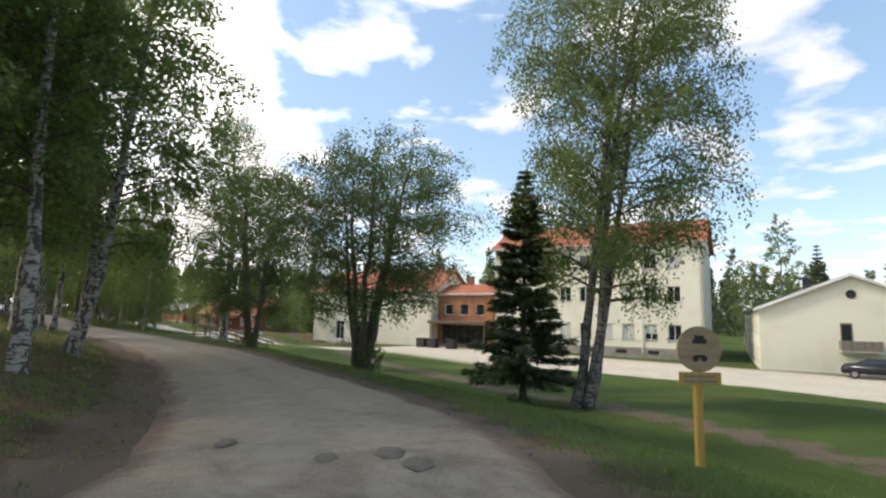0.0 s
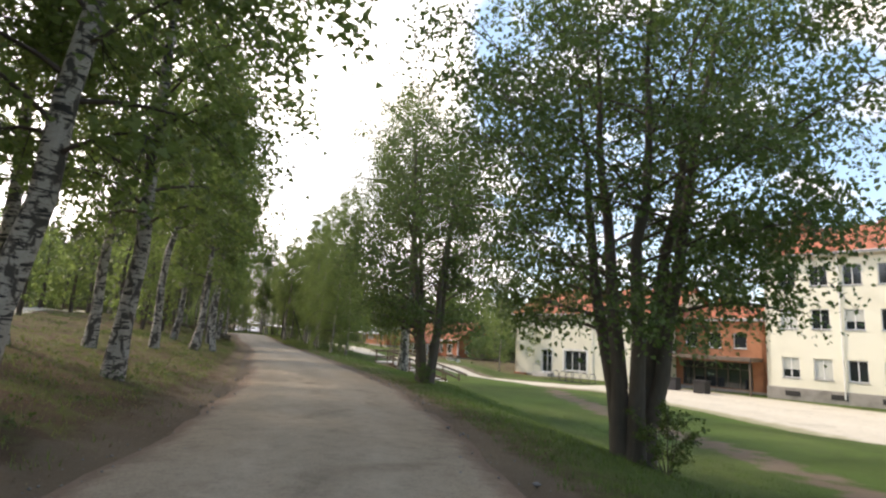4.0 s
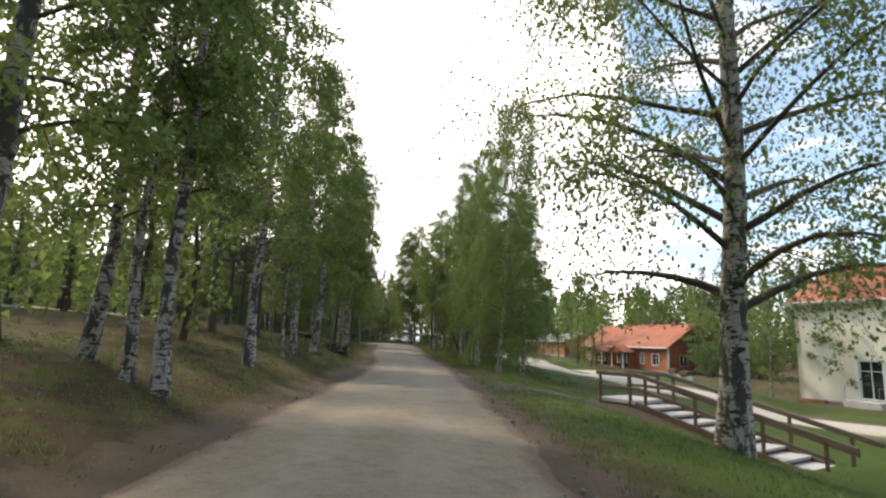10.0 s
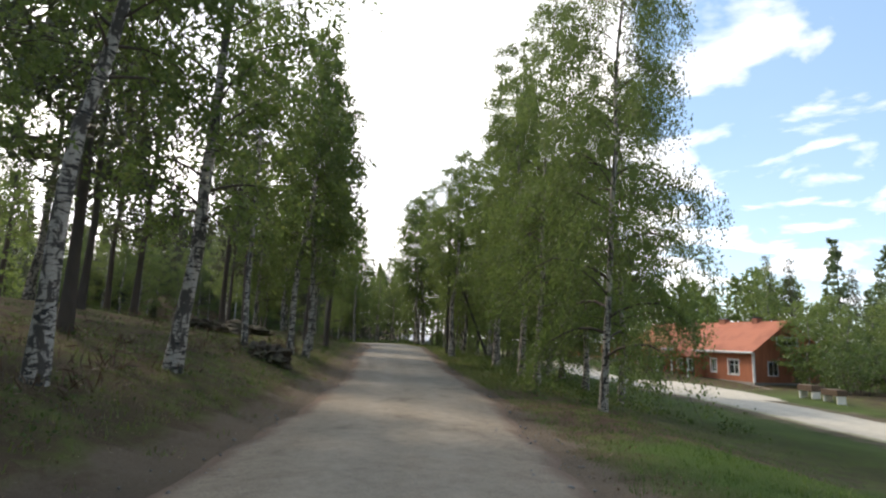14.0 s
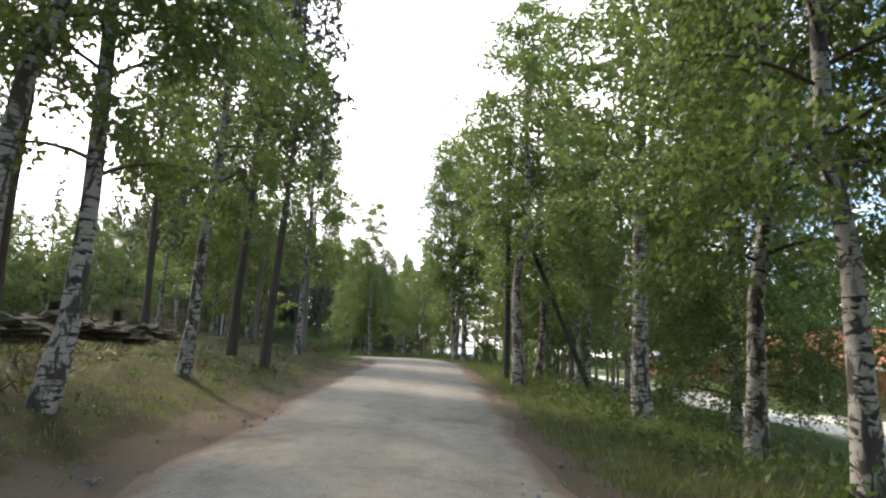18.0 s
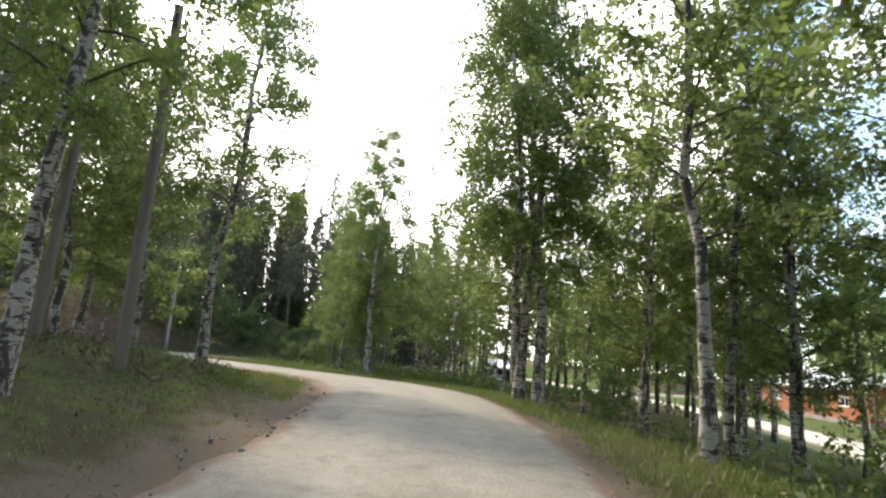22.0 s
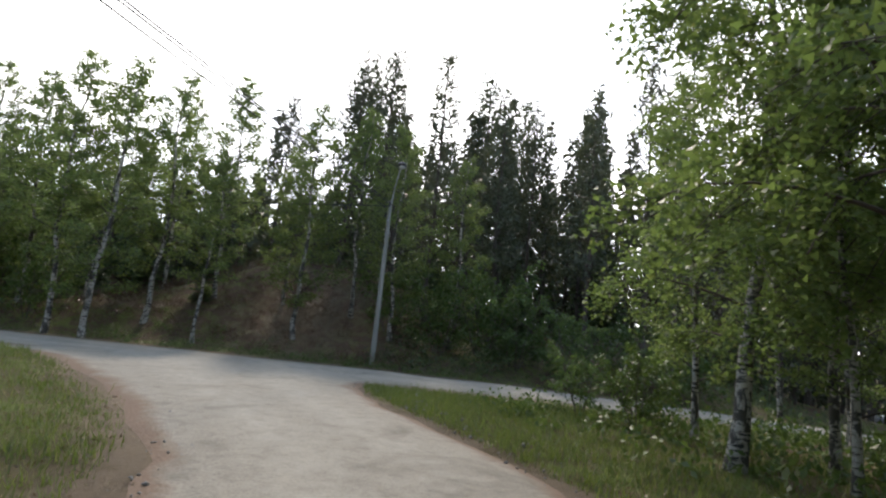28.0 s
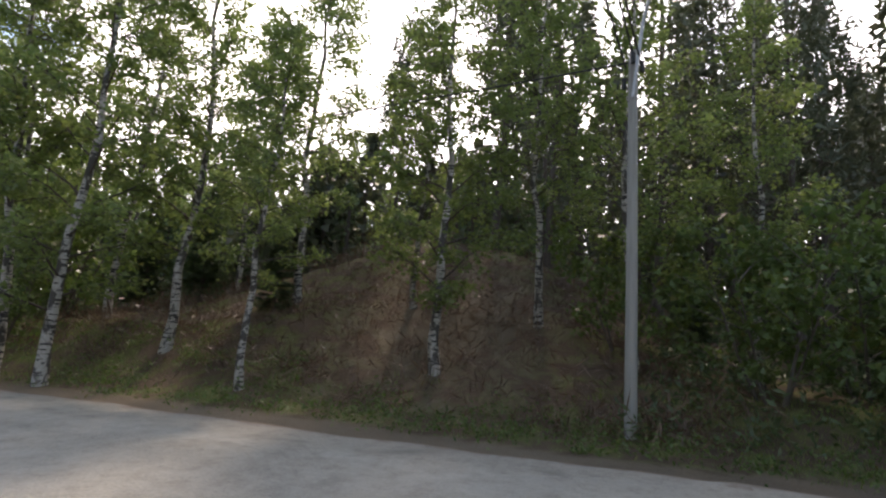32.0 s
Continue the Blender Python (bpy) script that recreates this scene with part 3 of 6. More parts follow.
def widening(lo, hi, fine, growth=1.25, far=1800.0):
    core = list(np.arange(lo, hi + fine, fine))
    stepw, a, b = fine, core[0], core[-1]
    left, right = [], []
    while b < far:
        stepw *= growth
        a, b = a - stepw, b + stepw
        left.append(a)
        right.append(b)
    return np.array(left[::-1] + core + right)


def road_left(s):
    """Half-width on the left; it opens into the junction."""
    return np.interp(s, (0, 148, 154, 157, 159.5, 161.5, 163.5, 165.5), (2.55, 2.35, 2.75, 3.4, 4.3, 5.2, 6.8, 8.8))


def road_right(s):
    return np.interp(s, (0, 140, 150, 154, 157, 159, 161, 162.3, 164, 167), (2.5, 2.4, 2.0, 1.75, 1.4, 1.3, 1.7, 3.4, 5.0, 5.6))


gx, gy = widening(-125, 45, 0.9), widening(-2, 125, 0.9)
GX, GY = np.meshgrid(gx, gy)
GZ = land(GX, GY)
nx, ny = len(gx), len(gy)
idx = np.arange(nx * ny).reshape(ny, nx)
quads = np.stack([idx[:-1, :-1], idx[:-1, 1:], idx[1:, 1:], idx[1:, :-1]], -1).reshape(-1, 4)
ground_me = array_mesh("ground", np.stack([GX, GY, GZ], -1).reshape(-1, 3), quads, smooth=True)
gd, gs, _, gr = near_line(ROAD, GX, GY)
cd = near_line(CROSS, GX, GY)[0]
ld = near_line(LANE, GX, GY)[0]
yd = near_line(YARD, GX, GY)[0]
edge = gd - np.where(gs > 0, road_right(gr), road_left(gr))
lawn = step(0.2, 1.4, edge) * np.where((gs > 0) & (gr < 100), 1.0, 0.0) * (1 - step(98, 112, gr))
lawn = np.maximum(lawn, 0.9 * (1 - step(5.5, 13, np.minimum(ld, yd))) * (gs > 0))
lawn = np.maximum(lawn, (0.08 + 0.32 * step(85, 110, gr) * step(2.9, 3.6, gd)) * (1 - step(4.5, 9, gd)) * (gs < 0) * (0.7 + 0.5 * wave(GX, GY, 0.5, 17)))
lawn = np.maximum(lawn, 0.22 * (1 - step(3.5, 9, np.minimum(gd, cd))) * (gr > 110) * np.where(GX < -91.5, 0.3, 1.0))
dirt = np.maximum.reduce([np.where(gr > 135, 0.42, 0.60) * (1 - step(-0.2, np.where(gs > 0, 0.7, 1.3), edge)) * (GX > -91), 0.5 * (1 - step(2.5, 3.6, cd)), 0.35 * (1 - step(2.3, 4.5, ld))])
# a trodden path across the lawn
TROD = np.array([(21.9, 25.5, 0.00), (13.5, 34.7, 0.00), (7.1, 43.6, 0.00), (0.4, 51.4, 0.00), (-6.9, 59.2, 0.00), (-10.5, 65.2, 0.00)])
td = near_line(TROD, GX, GY)[0]
dirt = np.maximum(dirt, 0.42 * (1 - step(0.3, 1.2, td)))
lawn = np.clip(lawn * (0.86 + 0.2 * wave(GX, GY, 0.8, 9)), 0, 1)
# the cut of bare earth on the slope over the crossroads, and the avenue's dry left bank
scar = np.exp(-(((GX + 98.5) / 6.0) ** 2 + ((GY - 67.5) / 4.2) ** 2))
dirt = np.maximum(dirt, 0.32 * scar)
lawn = lawn * (1 - scar)
# trodden earth on the bank by the stairs
dirt = np.maximum(dirt, 0.8 * np.exp(-(((GX + 21.5) / 5.0) ** 2 + ((GY - 58.2) / 1.3) ** 2)))
for nm, arr in (("lawn", lawn), ("dirt", dirt)):
    at = ground_me.attributes.new(nm, "FLOAT", "POINT")
    at.data.foreach_set("value", arr.ravel().astype(np.float32))
ground = put_mesh("ground", ground_me, M["ground"])
tagged(ground, "uneven ground of mown lawn, dry grass, moss and bare earth", "ground", kind="structure")


def smooth_line(line, stepw=0.7):
    """Catmull-Rom through the corners, in even steps."""
    p = np.vstack([2 * line[0] - line[1], line, 2 * line[-1] - line[-2]])
    out = []
    for k in range(1, len(p) - 2):
        n = max(2, int(np.hypot(*(p[k + 1] - p[k])[:2]) / stepw))
        for t in np.arange(n) / n:
            a, b, c, d = p[k - 1], p[k], p[k + 1], p[k + 2]
            out.append(0.5 * (2 * b + (c - a) * t + (2 * a - 5 * b + 4 * c - d) * t**2 + (3 * b - 3 * c + d - a) * t**3))
    return np.array(out + [line[-1]])


def strip(name, line, left, right, mat, label, category, across=11, rise=0.035, crown=0.05, seed=1, grey=None):
    """A road laid on the land, with ragged edges; left and right are widths, plain or per place (functions of arc length)."""
    c = smooth_line(line)
    d = np.gradient(c[:, :2], axis=0)
    d /= np.hypot(d[:, 0], d[:, 1])[:, None]
    s = np.r_[0, np.cumsum(np.hypot(*np.diff(c[:, :2], axis=0).T))]
    rnd = np.random.RandomState(seed)
    wob = lambda k: sum(np.sin(s * f + rnd.uniform(0, 6)) * a for f, a in ((0.35, 0.07), (0.9, 0.06), (2.3, 0.05), (5.1, 0.05)))
    wl_ = (left(s) if callable(left) else np.full(len(s), left)) + wob(0)
    wr_ = (right(s) if callable(right) else np.full(len(s), right)) + wob(1)
    V, A = [], []
    for k in range(across):
        u = k / (across - 1)
        o = -wl_ + u * (wl_ + wr_)
        x, y = c[:, 0] + d[:, 1] * o, c[:, 1] - d[:, 0] * o
        edge = min(k, across - 1 - k)
        z = land(x, y) + (rise + crown * math.sin(math.pi * u) if edge else -0.05)
        z = z + 0.012 * wave(x, y, 3.0, 21) * (edge > 0)
        V.append(np.stack([x, y, z], -1))
        A.append(np.full(len(s), u))
    V, A = np.stack(V, 1), np.stack(A, 1)
    n = len(s)
    i = np.arange(n * across).reshape(n, across)
    q = np.stack([i[:-1, :-1], i[:-1, 1:], i[1:, 1:], i[1:, :-1]], -1).reshape(-1, 4)
    me = array_mesh(name, V.reshape(-1, 3), q, smooth=True)
    at = me.attributes.new("across", "FLOAT", "POINT")
    at.data.foreach_set("value", A.ravel().astype(np.float32))
    at = me.attributes.new("along", "FLOAT", "POINT")
    at.data.foreach_set("value", np.repeat(np.zeros(n) if grey is None else grey(s), across).astype(np.float32))
    return tagged(put_mesh(name, me, M[mat]), label, category, kind="structure")


strip("cross_road", CROSS, 2.7, 2.7, "gravel", "grey packed gravel crossroad with worn wheel tracks", "road", rise=0.030, seed=4, grey=lambda s: 0.5 + 0 * s)
strip("road", ROAD, road_left, road_right, "gravel", "tan packed gravel road with wheel tracks and stones", "road", rise=0.038, seed=2, grey=lambda s: 0.55 * step(94, 125, s))
FOOTPATH = np.array([(2.0, 12.0, 2.4), (-12.0, 25.5, 2.6), (-25.5, 36.6, 2.8), (-36.0, 42.6, 2.8), (-44.0, 47.3, 2.7), (-52.0, 51.8, 2.6), (-61.0, 57.6, 2.5), (-72.0, 62.0, 2.2), (-86.0, 64.5, 1.7)])
strip("footpath", FOOTPATH, 0.75, 0.75, "gravel_pale", "narrow pale footpath along the crest of the bank", "path", across=5, rise=0.03, crown=0.02, seed=9)
strip("lane", LANE, 2.3, 2.3, "gravel_pale", "pale gravel lane along the lawn below the road", "road", rise=0.03, crown=0.03, seed=6)
strip("lane_link", LINK, 3.2, 3.2, "gravel_pale", "pale gravel drive joining the lane to the road bank", "road", rise=0.036, crown=0.02, seed=7)
strip("yard", YARD, lambda s: 10.0 - 6.0 * step(40, 68, s), 10.5, "gravel_pale", "pale gravel yard in front of the white building", "yard", across=17, rise=0.026, crown=0.0, seed=8)

# ---- trees ----
def ring_tube(path, radii, sides):
    """Vertices and quads of a tapered tube."""
    path = np.asarray(path, float)
    d = np.gradient(path, axis=0)
    d /= np.linalg.norm(d, axis=1)[:, None] + 1e-9
    ref = np.where(np.abs(d[:, 2:3]) > 0.85, np.array([[1.0, 0, 0]]), np.array([[0, 0, 1.0]]))
    u = np.cross(d, ref)
    u /= np.linalg.norm(u, axis=1)[:, None] + 1e-9
    v = np.cross(d, u)
    a = np.arange(sides) * 2 * np.pi / sides
    V = path[:, None] + np.asarray(radii)[:, None, None] * (np.cos(a)[None, :, None] * u[:, None] + np.sin(a)[None, :, None] * v[:, None])
    n = len(path)
    i = np.arange(n * sides).reshape(n, sides)
    j = np.roll(i, -1, axis=1)
    q = np.stack([i[:-1], j[:-1], j[1:], i[1:]], -1).reshape(-1, 4)
    return V.reshape(-1, 3), q


def join(pieces):
    V, Q, k = [], [], 0
    for v, q in pieces:
        V.append(v)
        Q.append(q + k)
        k += len(v)
    return np.concatenate(V), np.concatenate(Q)


def leaves(at, size, rng, width=0.62, droop=0.35, long=1.0, simple=False):
    """One folded diamond a leaf, turned at random and hanging a little."""
    n = len(at)
    a = rng.normal(size=(n, 3))
    a[:, 2] -= droop
    a /= np.linalg.norm(a, axis=1)[:, None]
    b = np.cross(a, rng.normal(size=(n, 3)))
    b /= np.linalg.norm(b, axis=1)[:, None] + 1e-9
    c = np.cross(a, b)
    s = size * rng.uniform(0.65, 1.25, n)[:, None]
    tip = at + a * s * long
    if simple:
        root = at + b * s * width * 0.15
        return np.stack([root, tip, at + a * s * 0.35 - b * s * width * 0.95], 1).reshape(-1, 3), np.arange(3 * n).reshape(n, 3)
    midp = at + a * s * 0.45 * long
    fold = c * s * 0.14
    V = np.stack([at, midp + b * s * width / 2 + fold, tip, midp - b * s * width / 2 + fold], 1).reshape(-1, 3)
    return V, np.arange(4 * n).reshape(n, 4)


def bent(start, way, length, n, rng, lift=0.0, sag=0.0, jitter=0.06):
    """A branch's path: it sets out along way, lifts or sags as it goes."""
    p = np.zeros((n, 3))
    p[0] = start
    d = np.array(way, float) / np.linalg.norm(way)
    for k in range(1, n):
        d = d + rng.normal(size=3) * jitter
        d[2] += lift / n - sag * (k / n) / n * 2
        d /= np.linalg.norm(d)
        p[k] = p[k - 1] + d * length / (n - 1)
    return p


def at_height(trunk, z):
    return np.array([np.interp(z, trunk[:, 2], trunk[:, 0]), np.interp(z, trunk[:, 2], trunk[:, 1]), z])


def broadleaf(seed, height, radius, first, spread, stems=1, splay=0.0, limbs=26, twigs=6, leaf=0.085, per_twig=30, sag=1.2, steep=0.9, shape="column", lean=0.0, fine=True, crown_to=0.97, hang=1.0, plain=False):
    """A birch or rowan: meshes of trunk, limbs and crown. first: the lowest limb as a part of the height."""
    rng = np.random.RandomState(seed)
    trunk_p, limb_p, leaf_at = [], [], []
    for st in range(stems):
        a0 = 2 * np.pi * st / max(stems, 1) + rng.uniform(-0.5, 0.5)
        hs = height * (1.0 if st == 0 else rng.uniform(0.78, 0.97))
        n = 12
        z = np.linspace(-0.25, hs, n)
        u = np.clip(z / hs, 0, 1)
        off = splay * (u**0.8) * hs * (1 if stems > 1 else 0)
        wig = np.cumsum(rng.normal(size=(n, 2)) * hs * 0.006, axis=0)
        px = np.cos(a0) * (off + (0.16 * stems**0.5 if stems > 1 else 0) * (0.4 + u)) + wig[:, 0] + lean * u * hs
        py = np.sin(a0) * (off + (0.16 * stems**0.5 if stems > 1 else 0) * (0.4 + u)) + wig[:, 1]
        trunk = np.stack([px, py, z], -1)
        r0 = radius * (1.0 if stems == 1 else 0.72 * rng.uniform(0.8, 1.1))
        rad = r0 * (1 - 0.93 * u) ** 0.85
        rad[0] *= 1.5
        rad[1] *= 1.06
        trunk_p.append(ring_tube(trunk, rad, 10 if fine else 5))
        nl = max(6, limbs // stems)
        for k in range(nl):
            v = first + (crown_to - first) * ((k + rng.uniform(0, 1)) / nl) ** 0.92
            h = v * hs
            w = (v - first) / (1 - first)
            if shape == "column":
                ln = spread * (0.55 + 0.45 * np.sin(np.pi * min(1, w * 0.9 + 0.12))) * (1 - w**2.4 * 0.72)
            elif shape == "drape":
                ln = spread * (1.0 - 0.68 * w**1.7)
            elif shape == "round":
                ln = spread * (0.35 + 0.75 * np.sin(np.pi * (0.12 + 0.80 * w)))
            else:
                ln = spread * (1.05 - 0.9 * w)
            ln *= rng.uniform(0.75, 1.2)
            az = k * 2.4 + a0 + rng.uniform(-0.5, 0.5)
            up = steep * rng.uniform(0.6, 1.3) * (0.5 + 0.7 * w)
            start = at_height(trunk, h)
            lp = bent(start, (np.cos(az), np.sin(az), up), ln, 6, rng, 0.2, 0.5 * sag)
            lr = max(0.012, np.interp(h, z, rad) * 0.33)
            limb_p.append(ring_tube(lp, np.linspace(lr, 0.006, 6), 4 if fine else 3))
            for t in range(twigs):
                f = 0.25 + 0.75 * (t + rng.uniform(0, 1)) / twigs
                q = np.array([np.interp(f * 5, np.arange(6), lp[:, c]) for c in range(3)])
                az2 = az + rng.uniform(-1.3, 1.3)
                tl = hang * (0.35 * spread * (hang - 1) + ln) * rng.uniform(0.28, 0.55) * (1.15 - 0.4 * f)
                tp = bent(q, (np.cos(az2), np.sin(az2), rng.uniform(0.0, 0.8)), tl, 5, rng, 0.0, sag * 1.6)
                if fine:
                    limb_p.append(ring_tube(tp[::4], np.array([0.008, 0.003]), 3) if plain else ring_tube(tp[::2], np.linspace(0.009, 0.003, 3), 3))
                m = max(2, int(per_twig * rng.uniform(0.6, 1.4) * min(1.25, 0.1 + 1.15 * ln / spread)))
                g = rng.uniform(0.1, 1.0, m) * 4
                pos = np.stack([np.interp(g, np.arange(5), tp[:, c]) for c in range(3)], -1)
                leaf_at.append(pos + rng.normal(size=(m, 3)) * np.array([0.10, 0.10, 0.13]) * (spread / 2.2))
            m = max(2, int(per_twig * 0.5 * min(1, ln / spread)))
            g = rng.uniform(1.5, 5.0, m)
            pos = np.stack([np.interp(g, np.arange(6), lp[:, c]) for c in range(3)], -1)
            leaf_at.append(pos + rng.normal(size=(m, 3)) * 0.12)
    at = np.concatenate(leaf_at)
    at = at[at[:, 2] > 0.35]
    return join(trunk_p), join(limb_p), leaves(at, leaf, rng, width=0.72 if leaf < 0.12 else 0.66, droop=0.35 + 0.5 * (hang - 1), simple=plain or not fine)


def conifer(seed, height, radius, first, spread, whorls, per, needle, kind, fine=True):
    """A spruce (branches to the ground, sagging) or a pine (bare red stem, tufted top)."""
    rng = np.random.RandomState(seed)
    n = 9
    z = np.linspace(-0.2, height, n)
    u = np.clip(z / height, 0, 1)
    wig = np.cumsum(rng.normal(size=(n, 2)) * height * 0.004, axis=0)
    trunk = np.stack([wig[:, 0], wig[:, 1], z], -1)
    rad = radius * (1 - 0.92 * u) ** 0.8
    rad[0] *= 1.35
    T = ring_tube(trunk, rad, 8 if fine else 5)
    limbs, tufts, ways = [], [], []
    for w in range(whorls):
        f = w / (whorls - 1)
        h = height * (first + (0.985 - first) * f)
        ln0 = spread * ((1 - f) ** 0.85 + 0.04) if kind == "spruce" else spread * (0.45 + 0.75 * np.sin(np.pi * (0.25 + 0.7 * f))) * (1 - 0.5 * f)
        k = rng.randint(5, 8) if kind == "spruce" else rng.randint(3, 6)
        for b in range(k):
            az = 2 * np.pi * b / k + w * 1.1 + rng.uniform(-0.3, 0.3)
            ln = ln0 * rng.uniform(0.7, 1.15)
            start = at_height(trunk, max(0.3, h + rng.uniform(-0.35, 0.35) * (1 - f)))
            if kind == "spruce":
                lp = bent(start, (np.cos(az), np.sin(az), -0.12 + 0.5 * f), ln, 6, rng, 0.35, 0.25, 0.03)
            else:
                lp = bent(start, (np.cos(az), np.sin(az), 0.15 + 0.6 * f), ln, 6, rng, 0.5, 0.0, 0.08)
            limbs.append(ring_tube(lp, np.linspace(max(0.012, radius * 0.16 * (1 - 0.6 * f)), 0.004, 6), 4 if fine else 3))
            m = max(4, int(per * ln / spread))
            g = rng.uniform(0.12 if kind == "spruce" else 0.45, 1.0, m) ** 0.8 * 5
            pos = np.stack([np.interp(g, np.arange(6), lp[:, c]) for c in range(3)], -1)
            sd = rng.choice([-1.0, 1.0], m)
            out = np.array([np.cos(az), np.sin(az), 0.0])
            acr = np.array([-np.sin(az), np.cos(az), 0.0])
            if kind == "spruce":
                way = out * rng.uniform(0.3, 1.0, m)[:, None] + acr * (sd * rng.uniform(0.3, 1.0, m))[:, None] + rng.normal(size=(m, 3)) * 0.25 - np.array([0, 0, 0.25])
                pos[:, 2] -= rng.uniform(0, 0.24, m) * (1 - f)
                pos = pos + acr * (sd * rng.uniform(0, 0.16, m) * (1.4 - g / 5) * ln)[:, None]
            else:
                way = rng.normal(size=(m, 3)) + np.array([0, 0, 0.5])
                pos = pos + rng.normal(size=(m, 3)) * 0.22 * spread / 1.6
            tufts.append(pos)
            ways.append(way)
    at, way = np.concatenate(tufts), np.concatenate(ways)
    way /= np.linalg.norm(way, axis=1)[:, None]
    keep = at[:, 2] > 0.15
    at, way = at[keep], way[keep]
    m = len(at)
    bb = np.cross(way, rng.normal(size=(m, 3)))
    bb /= np.linalg.norm(bb, axis=1)[:, None]
    cc = np.cross(way, bb)
    s = needle * rng.uniform(0.6, 1.3, m)[:, None]
    wd = s * (0.17 if kind == "spruce" else 0.17)
    V = np.stack([at - bb * wd, at + bb * wd * 0.9 + cc * wd * 0.4, at + way * s], 1).reshape(-1, 3)
    return T, join(limbs), (V, np.arange(3 * m).reshape(m, 3))


def tree(name, made, bark, leafm, label, category, twig="twig"):
    """A tree as a thing with trunk, limbs and crown; built off to one side, then copied to its places."""
    ob = thing(name, Matrix.Identity(4), label, category)
    for nm, (v, q), mat, sm in (("trunk", made[0], bark, True), ("branchwork", made[1], twig, True), ("crown", made[2], leafm, False)):
        p = put_mesh(nm, array_mesh(nm, v, q if q.shape[1] == 4 else None, q if q.shape[1] == 3 else None, smooth=sm), M[mat], ob)
        if nm == "branchwork":
            tagged(p, kind="stuff")
    return ob


KINDS = {
    "birch": [tree("birch_tree", broadleaf(s, 14, 0.135, f, sp, limbs=44, twigs=10, leaf=0.11, per_twig=42, sag=2.6, steep=1.1, hang=1.35, plain=True), "birch", "leaf_birch",
                   "tall silver birch with white black-marked trunk and drooping green crown", "tree") for s, f, sp in ((11, 0.24, 2.3), (12, 0.30, 2.2), (13, 0.18, 2.4))],
    "alley": [tree("birch_tree", broadleaf(s, 14.5, 0.14, 0.08, sp, limbs=62, twigs=11, leaf=0.085, per_twig=104, sag=2.8, steep=0.8, shape="drape", hang=1.4, plain=True), "birch", "leaf_birch",
                   "silver birch with pale trunk, leafy almost down to the ground", "tree") for s, sp in ((21, 3.3), (22, 2.9))],
    "row": [tree("birch_tree", broadleaf(s, 14, 0.13, f, 2.2, limbs=54, twigs=10, leaf=0.088, per_twig=66, sag=2.8, steep=0.9, shape="drape", hang=1.3, plain=True), "birch", "leaf_birch",
                 "silver birch of a close row with dense hanging foliage", "tree") for s, f in ((24, 0.20), (25, 0.17))],
    "open": [tree("birch_tree", broadleaf(s, 9.0, 0.115, 0.22, 2.5, limbs=36, twigs=9, leaf=0.07, per_twig=62, sag=1.6, steep=0.7, shape="round"), "birch_grey", "leaf_birch",
                  "open-crowned silver birch with dark spreading limbs and small leaves", "tree") for s in (31, 32)],
    "old": [tree("birch_tree", broadleaf(35, 12.5, 0.24, 0.13, 4.3, limbs=60, twigs=13, leaf=0.08, per_twig=72, sag=1.6, steep=0.8, hang=1.2), "birch", "leaf_birch",
                 "thick old birch with dark rough trunk and long hanging boughs", "tree")],
    "young": [tree("young_birch", broadleaf(s, 10, 0.075, f, 1.45, limbs=44, twigs=8, leaf=0.09, per_twig=25, sag=1.2, steep=1.3), "birch", "leaf_young",
                   "slender young birch with thin white trunk and bright green leaves", "tree") for s, f in ((41, 0.18), (42, 0.26), (43, 0.10))],
    "rowan": [tree("rowan_tree", broadleaf(s, 8.2, 0.21, f, sp, stems=5, splay=0.078, limbs=85, twigs=9, leaf=0.085, per_twig=62, sag=1.4, steep=0.65, shape="round", hang=1.15), "bark", "leaf_rowan",
                   "many-stemmed rowan with dark trunks and broad leafy crown", "tree", "bark") for s, f, sp in ((51, 0.24, 2.9), (52, 0.15, 2.8))],
    "pine": [tree("pine_tree", conifer(s, 15, 0.14, f, 1.7, 18, 50, 0.36, "pine"), "pine_bark", "needle_pine",
                  "tall Scots pine with bare reddish trunk and dark needled top", "tree", "pine_bark") for s, f in ((61, 0.30), (62, 0.38), (63, 0.20))],
    "spruce": [tree("spruce_tree", conifer(s, 9, 0.13, 0.09, 1.9, 34, 270, 0.22, "spruce"), "bark", "needle_spruce",
                    "dark green spruce with branches sweeping down to the ground", "tree") for s in (71, 72)],
    "far_birch": [tree("birch_tree", broadleaf(s, 12, 0.10, 0.10, 2.3, limbs=30, twigs=4, leaf=0.19, per_twig=27, sag=1.0, steep=1.0, fine=False), "birch", "leaf_young",
                       "leafy birch at the edge of the wood", "tree") for s in (81, 82, 83)],
    "far_pine": [tree("pine_tree", conifer(s, 15, 0.13, 0.26, 2.0, 15, 48, 0.42, "pine", fine=False), "pine_bark", "needle_pine",
                      "dark pine standing in the wood", "tree", "pine_bark") for s in (91, 92)],
    "far_spruce": [tree("spruce_tree", conifer(s, 13, 0.14, 0.06, 2.0, 24, 80, 0.42, "spruce", fine=False), "bark", "needle_spruce",
                        "dark spruce standing in the wood", "tree") for s in (95, 96)],
    "bush": [tree("bush", broadleaf(s, 2.4, 0.035, 0.05, 1.0, stems=5, splay=0.16, limbs=26, twigs=5, leaf=0.12, per_twig=13, sag=0.6, steep=0.8, shape="round", fine=False), "bark", lm,
                  "leafy green bush on the verge", "shrub", "bark") for s, lm in ((97, "shrub"), (98, "leaf_rowan"))],
}
USED = {}
tree_rng = random.Random(7)


